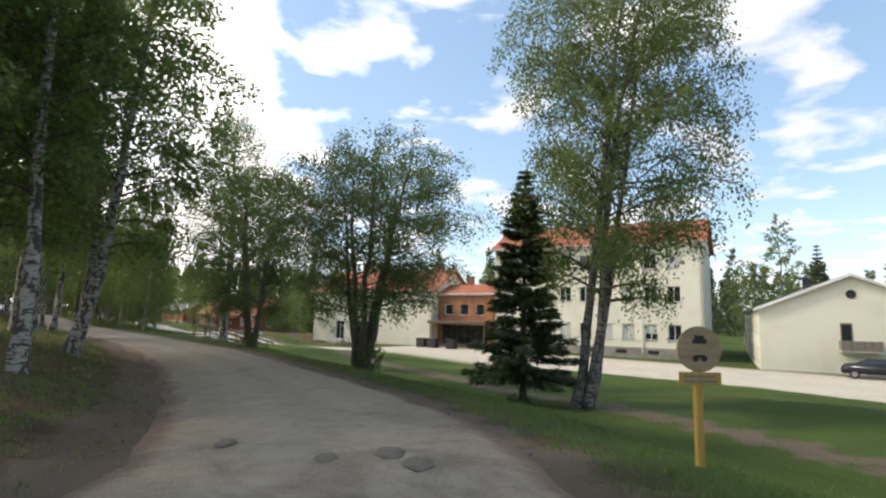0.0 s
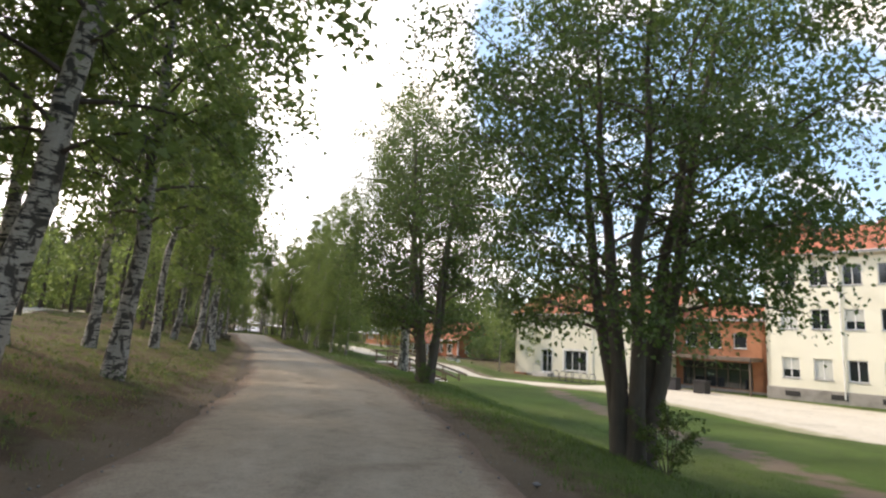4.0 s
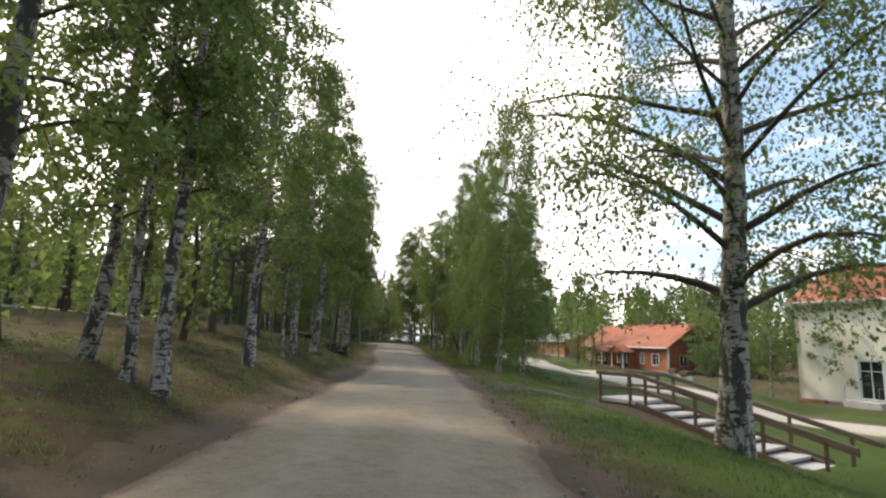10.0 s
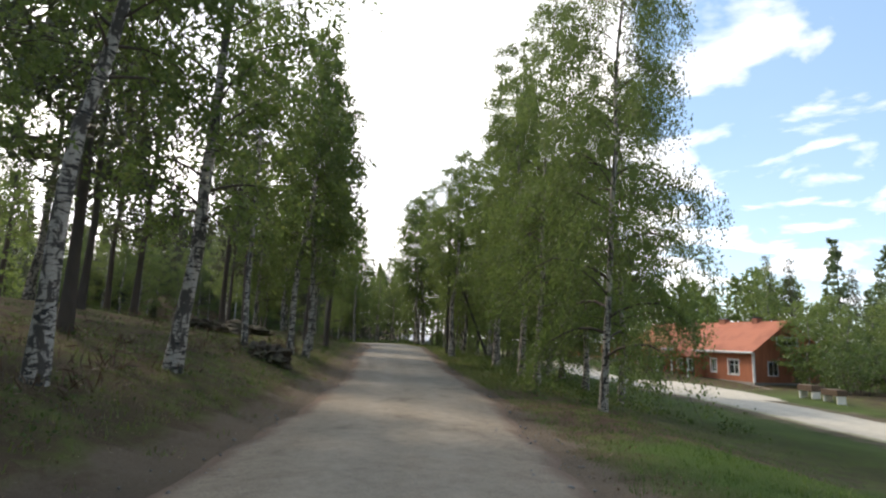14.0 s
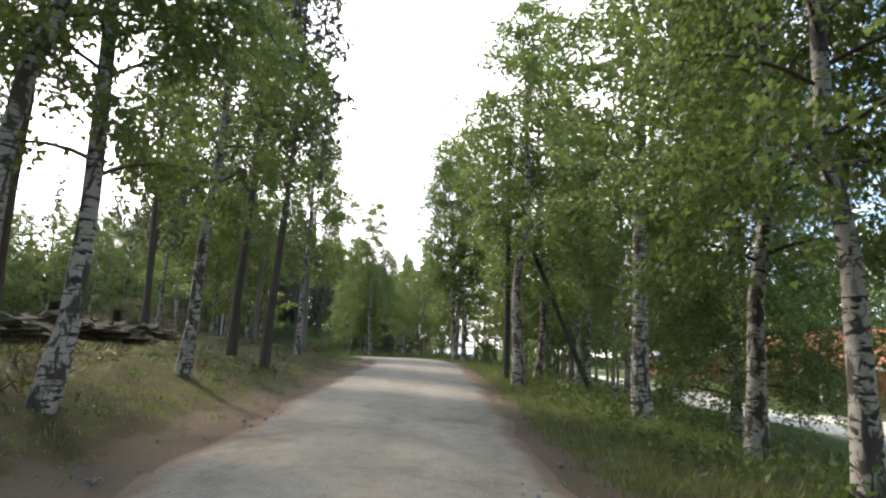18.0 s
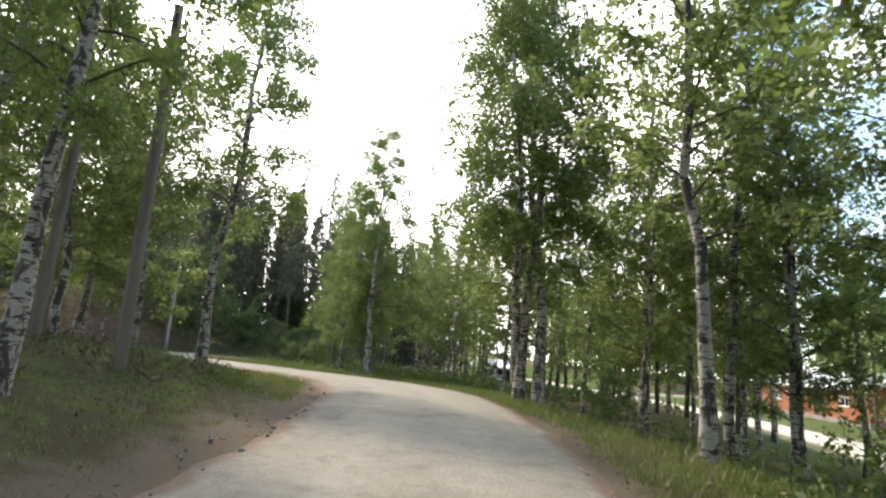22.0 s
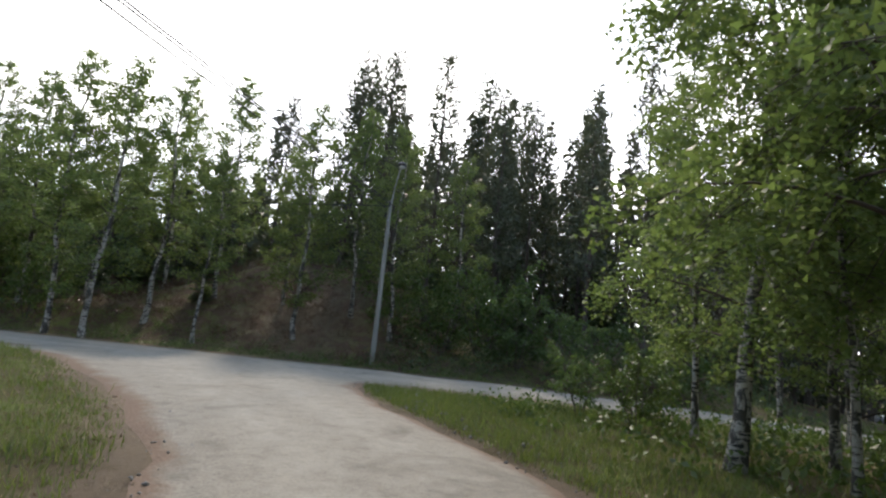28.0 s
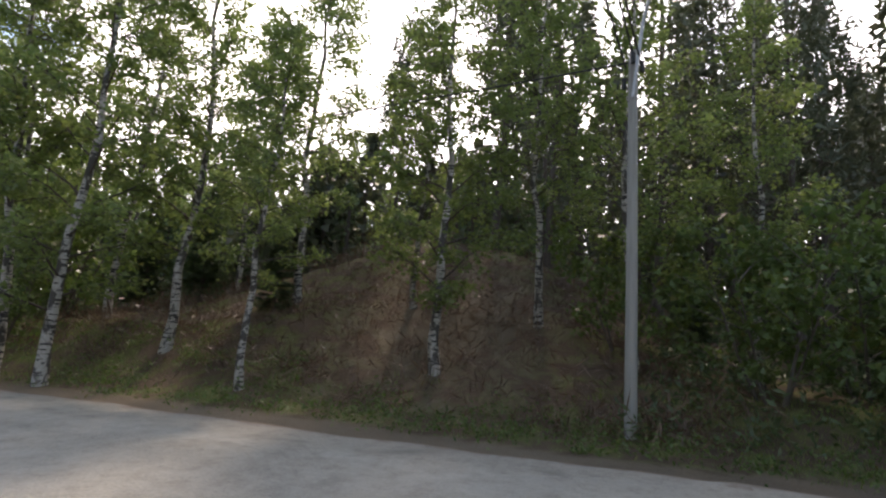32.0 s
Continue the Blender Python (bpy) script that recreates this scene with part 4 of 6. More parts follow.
def plant(kind, x, y, height=1.0, wide=None, turn=None, which=None, lean=(0, 0), group=""):
    """Sets a tree of a kind at a place, scaled; the first use of each pattern is the pattern itself."""
    pats = KINDS[kind]
    k = tree_rng.randrange(len(pats)) if which is None else which % len(pats)
    src = pats[k]
    t = tree_rng.uniform(0, 360) if turn is None else turn
    w = height if wide is None else wide
    m = pose(x, y, ground_at(x, y) - 0.03, lean[0], lean[1], t) @ Matrix.Diagonal((w, w, height, 1))
    if (kind, k) in USED:
        ob = copy_thing(src, m @ Matrix.Diagonal((*[1 / v for v in src.scale], 1)))
    else:
        USED[(kind, k)] = True
        ob = src
        src.matrix_world = m
    if group:
        tagged(ob, group=group)
    return ob

# ---- trees in their places ----
AV = "birches of the avenue"
# the first lawn: paired birch, spruce, rowans
plant("open", 11.75, 35.5, 1.62, 1.2, turn=16, which=0, lean=(0, 7))
plant("open", 12.15, 35.25, 1.55, 1.2, turn=190, which=1, lean=(0, -8))
plant("open", 12.1, 35.8, 1.5, 1.1, turn=36, which=0, lean=(0, 10))
plant("spruce", 10.2, 35.6, 0.77, 0.84, which=0)
plant("rowan", 3.2, 39.9, 1.15, 1.12, turn=10, which=0, lean=(-3, 3))
plant("rowan", -6.4, 46.2, 1.22, 0.98, turn=140, which=1)
plant("old", -15.1, 55.0, 1.42, 1.12, turn=60)
# left row along the road
plant("birch", -2.9, 32.2, 1.15, 1.45, which=2, lean=(0, 7), turn=25, group=AV)
for k, (x, y, h, w, ln) in enumerate(((-11.4, 36.8, 1.02, 1.15, 3), (-14.9, 40.4, 1.05, 1.1, 4), (-17.9, 43.4, 1.08, 1.15, 5), (-20.9, 46.3, 1.05, 1.0, 3), (-21.4, 45.8, 0.9, 0.8, -2), (-23.2, 45.2, 1.0, 1.1, 2),
                                      (-27.3, 49.8, 1.08, 1.2, 4), (-33.0, 53.5, 1.05, 1.0, 3), (-36.4, 55.7, 1.1, 1.15, 4), (-43.4, 59.1, 1.05, 0.75, -3), (-45.7, 61.7, 1.08, 1.0, 3), (-46.1, 62.3, 1.05, 1.0, -2), (-50.6, 64.4, 1.0, 0.95, 4))):
    plant("birch", x, y, h, w, which=k, lean=(0, 0.4 * ln), turn=30 + 23 * (k % 4), group=AV)
plant("young", -31.0, 52.2, 0.85, 0.9, which=0, lean=(0, -3))
plant("young", -30.5, 47.0, 0.7, 0.8, which=1)
plant("birch", -49.9, 52.6, 0.95, 1.15)
# the dense stand behind the row at the start
for x, y, h, w in ((-6.4, 35.4, 1.15, 1.35), (-5.4, 30.8, 1.05, 1.3), (-8.9, 34.0, 1.1, 1.3), (-4.6, 26.8, 1.1, 1.3), (-9.2, 29.2, 1.05, 1.35), (-1.2, 24.6, 1.05, 1.2), (1.4, 27.6, 1.0, 1.1), (2.0, 20.6, 1.05, 1.3), (-1.5, 29.0, 0.95, 1.2), (-0.4, 26.4, 1.0, 1.4), (4.6, 22.6, 1.0, 1.25)):
    plant("birch", x, y, h, w, group=AV)
# part way: birches and pines of the left bank
for x, y, h, w in ((-61.0, 69.8, 0.95, 0.95), (-70.2, 72.6, 0.98, 1.1), (-65.2, 67.9, 0.95, 0.9), (-67.8, 66.5, 0.9, 0.9), (-73.6, 69.0, 0.85, 0.9)):
    plant("birch", x, y, h, w, turn=40)
for x, y, h in ((-38.4, 51.3, 1.1), (-39.2, 53.6, 1.08), (-46.7, 54.2, 0.95), (-51.5, 56.3, 1.0), (-42.2, 50.4, 1.05), (-45.8, 49.4, 1.0), (-55.7, 55.6, 1.0), (-56.2, 66.3, 1.05), (-54.6, 67.0, 1.0), (-53.4, 60.6, 1.0), (-61.8, 64.0, 0.95), (-66.5, 64.1, 0.9)):
    plant("pine", x, y, h, h)
# right row beyond the stairs
for k, (x, y, h, w) in enumerate(((-32.5, 64.9, 1.08, 0.68), (-37.2, 67.4, 1.08, 0.85), (-40.2, 69.4, 1.08, 0.95), (-42.6, 71.8, 1.05, 1.05), (-35.6, 69.6, 0.9, 0.9), (-39.4, 72.2, 0.9, 1.0), (-47.2, 79.6, 0.92, 1.1), (-46.6, 77.4, 0.9, 1.0))):
    plant("row" if 0 < k < 6 else "alley", x, y, h, w, turn=0 if k < 2 else None, which=k, lean=(-3, 3) if k < 2 else (0, 0), group="birches of the right-hand row")
plant("birch", -45.6, 72.9, 1.0, 1.3, which=1)
plant("birch", -51.4, 74.0, 0.98, 1.25, which=1)
plant("birch", -52.6, 75.7, 0.9, 1.0, which=2)
plant("birch", -52.6, 80.4, 0.9, 1.0, which=1)
# clump at the bend
for k, (dx, dy, h, ln) in enumerate(((0, 0, 1.08, 3), (0.5, 0.35, 1.05, 5), (-0.3, 0.45, 1.0, 7))):
    plant("birch", -65.8 + dx, 80.7 + dy, h, 1.15, which=k, lean=(0, ln), turn=k * 120 + 50)
for x, y, h in ((-58.3, 79.0, 1.15), (-62.4, 85.1, 1.4), (-60.8, 85.6, 1.35), (-66.4, 86.0, 1.35), (-56.9, 82.8, 1.3), (-64.5, 84.0, 0.85), (-66.8, 86.5, 1.0), (-63.4, 87.0, 1.0), (-69.2, 86.1, 0.95), (-72.5, 87.6, 1.0), (-70.7, 83.3, 0.8), (-61.0, 85.2, 0.9), (-56.6, 84.0, 1.0), (-54.7, 79.7, 0.9)):
    plant("young", x, y, h * 1.12, h * 1.3)
for x, y, h in ((-72.5, 70.8, 1.1), (-74.6, 69.2, 1.15), (-71.8, 68.0, 1.2), (-68.5, 69.2, 1.1), (-75.2, 66.2, 1.2), (-70.0, 65.0, 1.2)):
    plant("young", x, y, h, h * 1.2)
plant("row", -78.6, 80.8, 0.92, 1.15, which=0)
plant("row", -82.0, 80.2, 0.72, 0.95, which=1)
for x, y, h in ((-82.2, 81.7, 0.95), (-84.6, 80.6, 0.9), (-83.8, 82.9, 0.95), (-81.1, 81.4, 0.8), (-88.3, 83.8, 0.9), (-87.2, 88.0, 1.0), (-81.9, 85.4, 1.0), (-77.9, 85.2, 1.0), (-75.7, 88.9, 1.1)):
    plant("young", x, y, h)
for x, y, h in ((-60.8, 88.0, 1.0), (-58.5, 86.5, 0.9), (-64.6, 89.6, 1.1), (-67.9, 90.4, 1.0), (-70.4, 89.0, 0.95), (-73.5, 85.6, 0.9), (-74.8, 91.2, 1.1), (-78.8, 89.4, 1.0), (-80.2, 87.1, 0.95), (-76.3, 83.9, 0.8), (-84.6, 86.6, 1.0), (-83.2, 90.3, 1.1), (-86.8, 84.6, 0.85), (-57.0, 88.9, 1.1), (-66.2, 92.8, 1.15), (-71.6, 93.4, 1.15), (-89.5, 88.2, 1.0), (-55.4, 86.2, 0.9)):
    plant("young", x, y, h, h * 1.15)
# across the crossroads
for k, (x, y, h) in enumerate(((-93.6, 54.9, 1.15), (-93.0, 59.3, 1.18), (-92.75, 60.9, 1.2), (-94.7, 62.0, 1.15), (-94.2, 64.6, 0.8), (-96.1, 68.0, 1.1), (-97.4, 71.9, 1.0), (-98.8, 69.7, 1.05), (-97.1, 50.5, 1.0), (-95.2, 55.7, 1.1),
                                  (-96.7, 57.5, 1.15), (-98.6, 74.4, 0.95), (-100.8, 58.7, 1.1), (-97.8, 63.3, 1.1), (-98.4, 66.4, 0.9))):
    plant("young", x, y, h, h * 1.28, which=k)
wood = random.Random(19)
for k in range(34):
    x, y = wood.uniform(-128, -99), wood.uniform(62, 104)
    if not (x > -106 and 64 < y < 74):
        plant("pine", x, y, wood.uniform(0.85, 1.12), wood.uniform(0.8, 1.1))
for x, y, h in ((-107.0, 61.4, 0.8), (-104.1, 67.0, 0.88), (-106.9, 78.0, 0.98), (-102.6, 72.6, 1.0), (-103.7, 69.0, 0.95), (-101.1, 80.8, 0.9), (-100.5, 84.8, 0.95), (-102.5, 76.1, 0.95)):
    plant("pine", x, y, h)
for x, y, h in ((-99.4, 77.4, 0.5), (-101.3, 73.2, 0.4), (-98.8, 58.9, 0.42), (-97.1, 63.0, 0.30), (-100.4, 54.7, 0.5), (-105.3, 82.4, 0.7)):
    plant("spruce", x, y, h)

# leafy trees beside the red house
for x, y, h in ((-46.6, 112.6, 0.7), (-44.2, 113.6, 0.75), (-42.6, 110.4, 0.65), (-40.4, 112.4, 0.7), (-38.8, 109.0, 0.7), (-48.5, 115.4, 0.72), (-50.8, 127.0, 0.7), (-47.5, 125.1, 0.6), (-49.7, 139.0, 0.75), (-46.1, 137.0, 0.65), (-51.2, 162.9, 0.75)):
    plant("far_birch", x, y, h, h * 1.7)
    plant("bush", x + 1.6, y - 1.8, 1.7)


def woodland(n, x0, x1, y0, y1, mix, seed, lo=0.8, hi=1.15, keep=None):
    r = random.Random(seed)
    made = 0
    while made < n:
        x, y = r.uniform(x0, x1), r.uniform(y0, y1)
        kind = r.choice(mix)
        h = r.uniform(lo, hi)
        made += 1
        ax, ay = np.array([x]), np.array([y])
        if min(near_line(q, ax, ay)[0][0] for q in (ROAD, CROSS, LANE)) < 6 or (keep and not keep(x, y)):
            continue
        plant(kind, x, y, h, h * r.uniform(0.85, 1.2))


B, P_, S = "far_birch", "far_pine", "far_spruce"
woodland(18, -82, -45, 20, 58, (B, B, B, P_), 3, 0.5, 0.85, keep=lambda x, y: near_line(ROAD, np.array([x]), np.array([y]))[0][0] > 18)
woodland(9, -60, -15, -8, 26, (B, B, P_, S), 4, 0.6, 1.0, keep=lambda x, y: near_line(ROAD, np.array([x]), np.array([y]))[0][0] > 15)
woodland(14, -125, -96, 10, 60, (B, P_, P_, B), 5, 0.7, 1.0)
woodland(14, -100, -66, 92, 135, (B, P_, S, B), 6, 0.8, 1.1)
woodland(12, -70, 0, 118, 150, (B, P_, S, P_), 8, 0.9, 1.3)
woodland(14, 10, 75, 90, 125, (S, P_, B), 9, 1.0, 1.4)
woodland(12, -38, -18, 88, 112, (B, B, B), 10, 0.7, 1.0, keep=lambda x, y: x > -36 and y > 82)
woodland(8, 40, 70, 10, 80, (B, P_, S), 12, 0.9, 1.3)
woodland(8, -20, 40, -45, -12, (B, P_, S), 13, 0.9, 1.2)

# ---- far woods, undergrowth and grass ----
def stuff(name, me, mat, label, category):
    return tagged(put_mesh(name, me, M[mat]), label, category, kind="stuff")


def clear_of(x, y, road=4.6, cross=4.4, lane=3.6, yard=12.0):
    return ((near_line(ROAD, x, y)[0] > road) & (near_line(CROSS, x, y)[0] > cross) & (near_line(LANE, x, y)[0] > lane) & (near_line(LINK, x, y)[0] > lane + 1) & (near_line(YARD, x, y)[0] > yard))


def far_woods(name, n, spots, tall, leafm, label, seed, per=330, leaf=0.66, wide=1.9, stem="twig", pointed=False):
    """Distant trees joined: a thin stem and a loose crown of leaf clusters each."""
    rng = np.random.RandomState(seed)
    x, y = spots(rng, n)
    ok = clear_of(x, y, 7, 6, 6, 14)
    x, y = x[ok], y[ok]
    z = land(x, y)
    stems, at = [], []
    for a, b, c in zip(x, y, z):
        h = tall * rng.uniform(0.75, 1.2)
        w = wide * rng.uniform(0.8, 1.25)
        stems.append(ring_tube(np.array([(a, b, c - 0.3), (a + rng.normal() * 0.2, b + rng.normal() * 0.2, c + h * 0.5), (a, b, c + h * 0.93)]), np.array([0.14, 0.10, 0.02]), 4))
        u = rng.uniform(0.06, 1.0, per) ** (0.8 if not pointed else 1.0)
        prof = (1 - u) ** 0.8 + 0.05 if pointed else np.sin(np.pi * np.clip(u * 0.86 + 0.12, 0, 1)) ** 0.7
        r = w * prof * np.sqrt(rng.uniform(0.1, 1, per))
        lump = 1 + 0.35 * np.sin(u * 17 + rng.uniform(0, 6))
        t = rng.uniform(0, 6.28, per)
        at.append(np.stack([a + r * lump * np.cos(t), b + r * lump * np.sin(t), c + u * h], -1))
    v, q = join(stems)
    stuff(name + "_stem", array_mesh("stems", v, q), stem, "thin dark stems of the distant wood", "forest")
    v, q = leaves(np.concatenate(at), leaf, rng, width=0.7, droop=0.3, simple=True)
    return stuff(name, array_mesh(name, v, None, q), leafm, label, "forest")


def belt(x0, x1, y0, y1):
    return lambda rng, n: (rng.uniform(x0, x1, n), rng.uniform(y0, y1, n))


far_woods("birch_wood", 150, belt(-86, -20, 2, 52), 6.2, "leaf_young", "bright green young birch thicket behind the avenue", 101, per=520, leaf=0.28, wide=1.5)
far_woods("pine_wood", 110, belt(-110, -10, -40, 18), 15, "needle_pine", "dark pine wood on the rise beyond the thicket", 102, pointed=True, wide=2.6, leaf=0.75)
far_woods("pine_wood", 120, belt(-190, -118, -10, 130), 15, "needle_pine", "dark pine wood on the slope over the crossroads", 103, pointed=True, wide=2.4, leaf=0.7)
far_woods("mixed_wood", 120, belt(-150, -60, 128, 190), 14, "leaf_birch", "green mixed wood beyond the outbuildings", 104, wide=2.6, leaf=0.75)
far_woods("spruce_wood", 130, belt(-60, 120, 128, 190), 15, "needle_spruce", "dark spruce wood behind the white buildings", 105, pointed=True, wide=2.8, leaf=0.8)
far_woods("mixed_wood", 90, belt(55, 150, -20, 125), 14, "leaf_birch", "green mixed wood beyond the yard", 106, wide=2.8, leaf=0.8)
far_woods("mixed_wood", 70, belt(-30, 60, -90, -30), 14, "leaf_birch", "green mixed wood behind the start of the road", 107, wide=2.8, leaf=0.8)
far_woods("birch_wood", 110, belt(-124, -96, 5, 54), 8.5, "leaf_young", "young birch wood along the crossroad", 108, per=520, leaf=0.26, wide=1.6)
far_woods("birch_wood", 80, belt(-100, -62, 91, 116), 8.5, "leaf_young", "young birch wood between the road and the lane", 109, per=600, leaf=0.22, wide=1.5)


far_woods("spruce_wood", 60, belt(-126, -104, 38, 66), 5.6, "needle_pine", "dark spruces and pines closing the wooded slope", 110, pointed=True, wide=1.9, leaf=0.45, per=420)
far_woods("spruce_wood", 110, belt(-132, -105, 66, 104), 13, "needle_pine", "dark dense pines closing the wooded slope", 111, pointed=True, wide=1.9, leaf=0.36, per=520)
far_woods("sapling_wood", 90, belt(-110, -103.5, 44, 92), 3.2, "needle_spruce", "dark spruce saplings under the birches of the slope", 112, pointed=True, wide=1.0, leaf=0.22, per=300)


def undergrowth(name, x, y, mat, label, seed, leaf=0.13, r=0.45, h=0.5, per=26, width=0.55):
    """Low plants joined: clumps of leaves on the ground."""
    rng = np.random.RandomState(seed)
    n = len(x)
    k = rng.uniform(0.5, 1.3, n)
    c = np.stack([x, y, land(x, y)], -1)
    u = rng.normal(size=(n, per, 3)) * 0.45
    u[..., 2] = np.abs(u[..., 2]) * 0.9 + 0.02
    at = c[:, None] + u * (np.array([r, r, h]) * k[:, None])[:, None]
    v, q = leaves(at.reshape(-1, 3), leaf, rng, width=width, droop=-0.5)
    return stuff(name, array_mesh(name, v, q), mat, label, "undergrowth")


def beside(line, n, lo, hi, s0, s1, side, seed):
    """Scattered places beside a line, between two distances and two arc lengths."""
    rng = np.random.RandomState(seed)
    c = smooth_line(line, 0.5)
    d = np.gradient(c[:, :2], axis=0)
    d /= np.hypot(d[:, 0], d[:, 1])[:, None]
    s = np.r_[0, np.cumsum(np.hypot(*np.diff(c[:, :2], axis=0).T))]
    at = rng.uniform(s0, min(s1, s[-1]), n)
    o = side * (lo + (hi - lo) * rng.uniform(0, 1, n) ** 1.3)
    f = [np.interp(at, s, v) for v in (c[:, 0], c[:, 1], d[:, 0], d[:, 1])]
    return f[0] + f[3] * o, f[1] - f[2] * o


def off_roads(x, y):
    """Places clear of the gravel, also where the road opens into the junction."""
    d, sd, _, s = near_line(ROAD, x, y)
    lim = np.where(sd > 0, road_right(s), road_left(s)) + 0.12
    return (d > lim) & (near_line(CROSS, x, y)[0] > 2.95) & (near_line(LANE, x, y)[0] > 2.4) & (near_line(LINK, x, y)[0] > 3.3) & (near_line(YARD, x, y)[0] > 10.5)


def grass(name, x, y, label, seed, tall=0.10, blades=6, mat="grass", loose=0.09):
    ok = off_roads(x, y)
    x, y = x[ok], y[ok]
    rng = np.random.RandomState(seed)
    n = len(x) * blades
    bx, by = np.repeat(x, blades) + rng.normal(size=n) * loose, np.repeat(y, blades) + rng.normal(size=n) * loose
    bz = land(bx, by)
    a = rng.uniform(0, 6.28, n)
    h = tall * rng.uniform(0.35, 1.3, n) * np.repeat(rng.uniform(0.5, 1.3, len(x)), blades)
    w = 0.004 + 0.007 * rng.uniform(0, 1, n)
    lean = h * rng.uniform(0.2, 1.1, n)
    c, s = np.cos(a), np.sin(a)
    V = np.stack([np.stack([bx - s * w, by + c * w, bz - 0.02], -1), np.stack([bx + s * w, by - c * w, bz - 0.02], -1), np.stack([bx + c * lean, by + s * lean, bz + h], -1)], 1).reshape(-1, 3)
    return stuff(name, array_mesh(name, V, None, np.arange(3 * n).reshape(n, 3)), mat, label, "grass")


x, y = beside(ROAD, 11000, 2.7, 9.0, 10, 186, -1, 201)
grass("verge_grass", x, y, "dry and green grass tufts on the verge", 202, 0.10)
x, y = beside(ROAD, 17000, 2.65, 9.5, 5, 112, 1, 203)
grass("verge_grass", x, y, "short grass at the edge of the lawn", 204, 0.06, mat="lawn_grass")
x, y = beside(ROAD, 17000, 1.5, 8.0, 108, 186, 1, 205)
grass("verge_grass", x, y, "green grass on the verge under the birches", 206, 0.15)
x, y = beside(ROAD, 5000, 2.2, 6.5, 136, 166, -1, 241)
grass("verge_grass", x, y, "dry grass on the corner of the junction", 242, 0.13)
x, y = beside(ROAD, 4000, 1.3, 5.0, 138, 166, 1, 243)
grass("verge_grass", x, y, "grass on the corner of the junction", 244, 0.14)
x, y = beside(CROSS, 7000, 3.0, 6.0, 85, 175, -1, 207)
grass("verge_grass", x, y, "rough grass along the crossroad", 208, 0.12)
x, y = beside(CROSS, 7000, 3.0, 6.5, 85, 175, 1, 209)
grass("verge_grass", x, y, "rough grass along the crossroad", 210, 0.2)


def stones(name, x, y, label, seed, size=0.022):
    """Loose stones: squashed eight-sided lumps lying half in the gravel."""
    rng = np.random.RandomState(seed)
    n = len(x)
    base = np.array([(1, 0, 0), (0, 1, 0), (-1, 0, 0), (0, -1, 0), (0, 0, 0.8), (0, 0, -0.8)], float)
    face = np.array([(0, 1, 4), (1, 2, 4), (2, 3, 4), (3, 0, 4), (1, 0, 5), (2, 1, 5), (3, 2, 5), (0, 3, 5)])
    k = size * rng.uniform(0.5, 1.0, n) ** 2 * rng.choice([1.0, 1.0, 1.0, 2.2], n)
    v = base[None] * rng.uniform(0.7, 1.3, (n, 6, 3)) * k[:, None, None]
    a = rng.uniform(0, 6.28, n)
    c, s = np.cos(a)[:, None], np.sin(a)[:, None]
    z = land(x, y) + 0.045
    V = np.stack([v[..., 0] * c - v[..., 1] * s + x[:, None], v[..., 0] * s + v[..., 1] * c + y[:, None], v[..., 2] + z[:, None]], -1)
    t = (face[None] + 6 * np.arange(n)[:, None, None]).reshape(-1, 3)
    return stuff(name, array_mesh(name, V.reshape(-1, 3), None, t), "rock", label, "stones")


for sd, k in ((-1, 221), (1, 222)):
    x, y = beside(ROAD, 2600, 1.5, 2.5, 2, 178, sd, k)
    stones("loose_gravel", x, y, "loose grey stones thrown to the edge of the road", k + 5)
x, y = beside(ROAD, 2200, 0.0, 1.6, 2, 185, 1, 223)
stones("loose_gravel", x, y, "scattered small stones on the packed gravel", 224, 0.014)
x, y = beside(ROAD, 2200, 0.0, 1.6, 2, 185, -1, 225)
stones("loose_gravel", x, y, "scattered small stones on the packed gravel", 226, 0.014)

x, y = beside(ROAD, 1500, 3.6, 20.0, 25, 150, -1, 211)
ok = clear_of(x, y, 3.6, 4.5) & off_roads(x, y)
undergrowth("heath", x[ok], y[ok], "shrub", "low bilberry and heath on the left bank", 212, 0.06, 0.6, 0.16, 40)
x, y = beside(ROAD, 420, 3.6, 10.0, 105, 180, 1, 213)
ok = clear_of(x, y, 3.6, 4.2) & off_roads(x, y)
undergrowth("weeds", x[ok], y[ok], "shrub", "knee-high weeds on the bank", 214, 0.12, 0.45, 0.5)
rng_u = np.random.RandomState(215)
x, y = rng_u.uniform(-110, -93.3, 1000), rng_u.uniform(46, 92, 1000)
ok = clear_of(x, y, 4, 4.0) & ((y > 72) | (y < 57) | (x < -103))
undergrowth("thicket", x[ok], y[ok], "needle_spruce", "dark undergrowth on the wooded slope", 216, 0.17, 0.7, 0.9, 44, 0.35)
x, y = rng_u.uniform(-104, -94.3, 520), rng_u.uniform(56.5, 73.5, 520)
undergrowth("dry_brush", x, y, "brush", "brown dry brushwood on the bare slope", 217, 0.36, 0.8, 0.35, 26, 0.06)
x, y = rng_u.uniform(-92, -72, 700), rng_u.uniform(79, 96, 700)
ok = clear_of(x, y, 4.2, 4.0)
undergrowth("thicket", x[ok], y[ok], "shrub", "green undergrowth beneath the young birches", 218, 0.14, 0.6, 0.5)
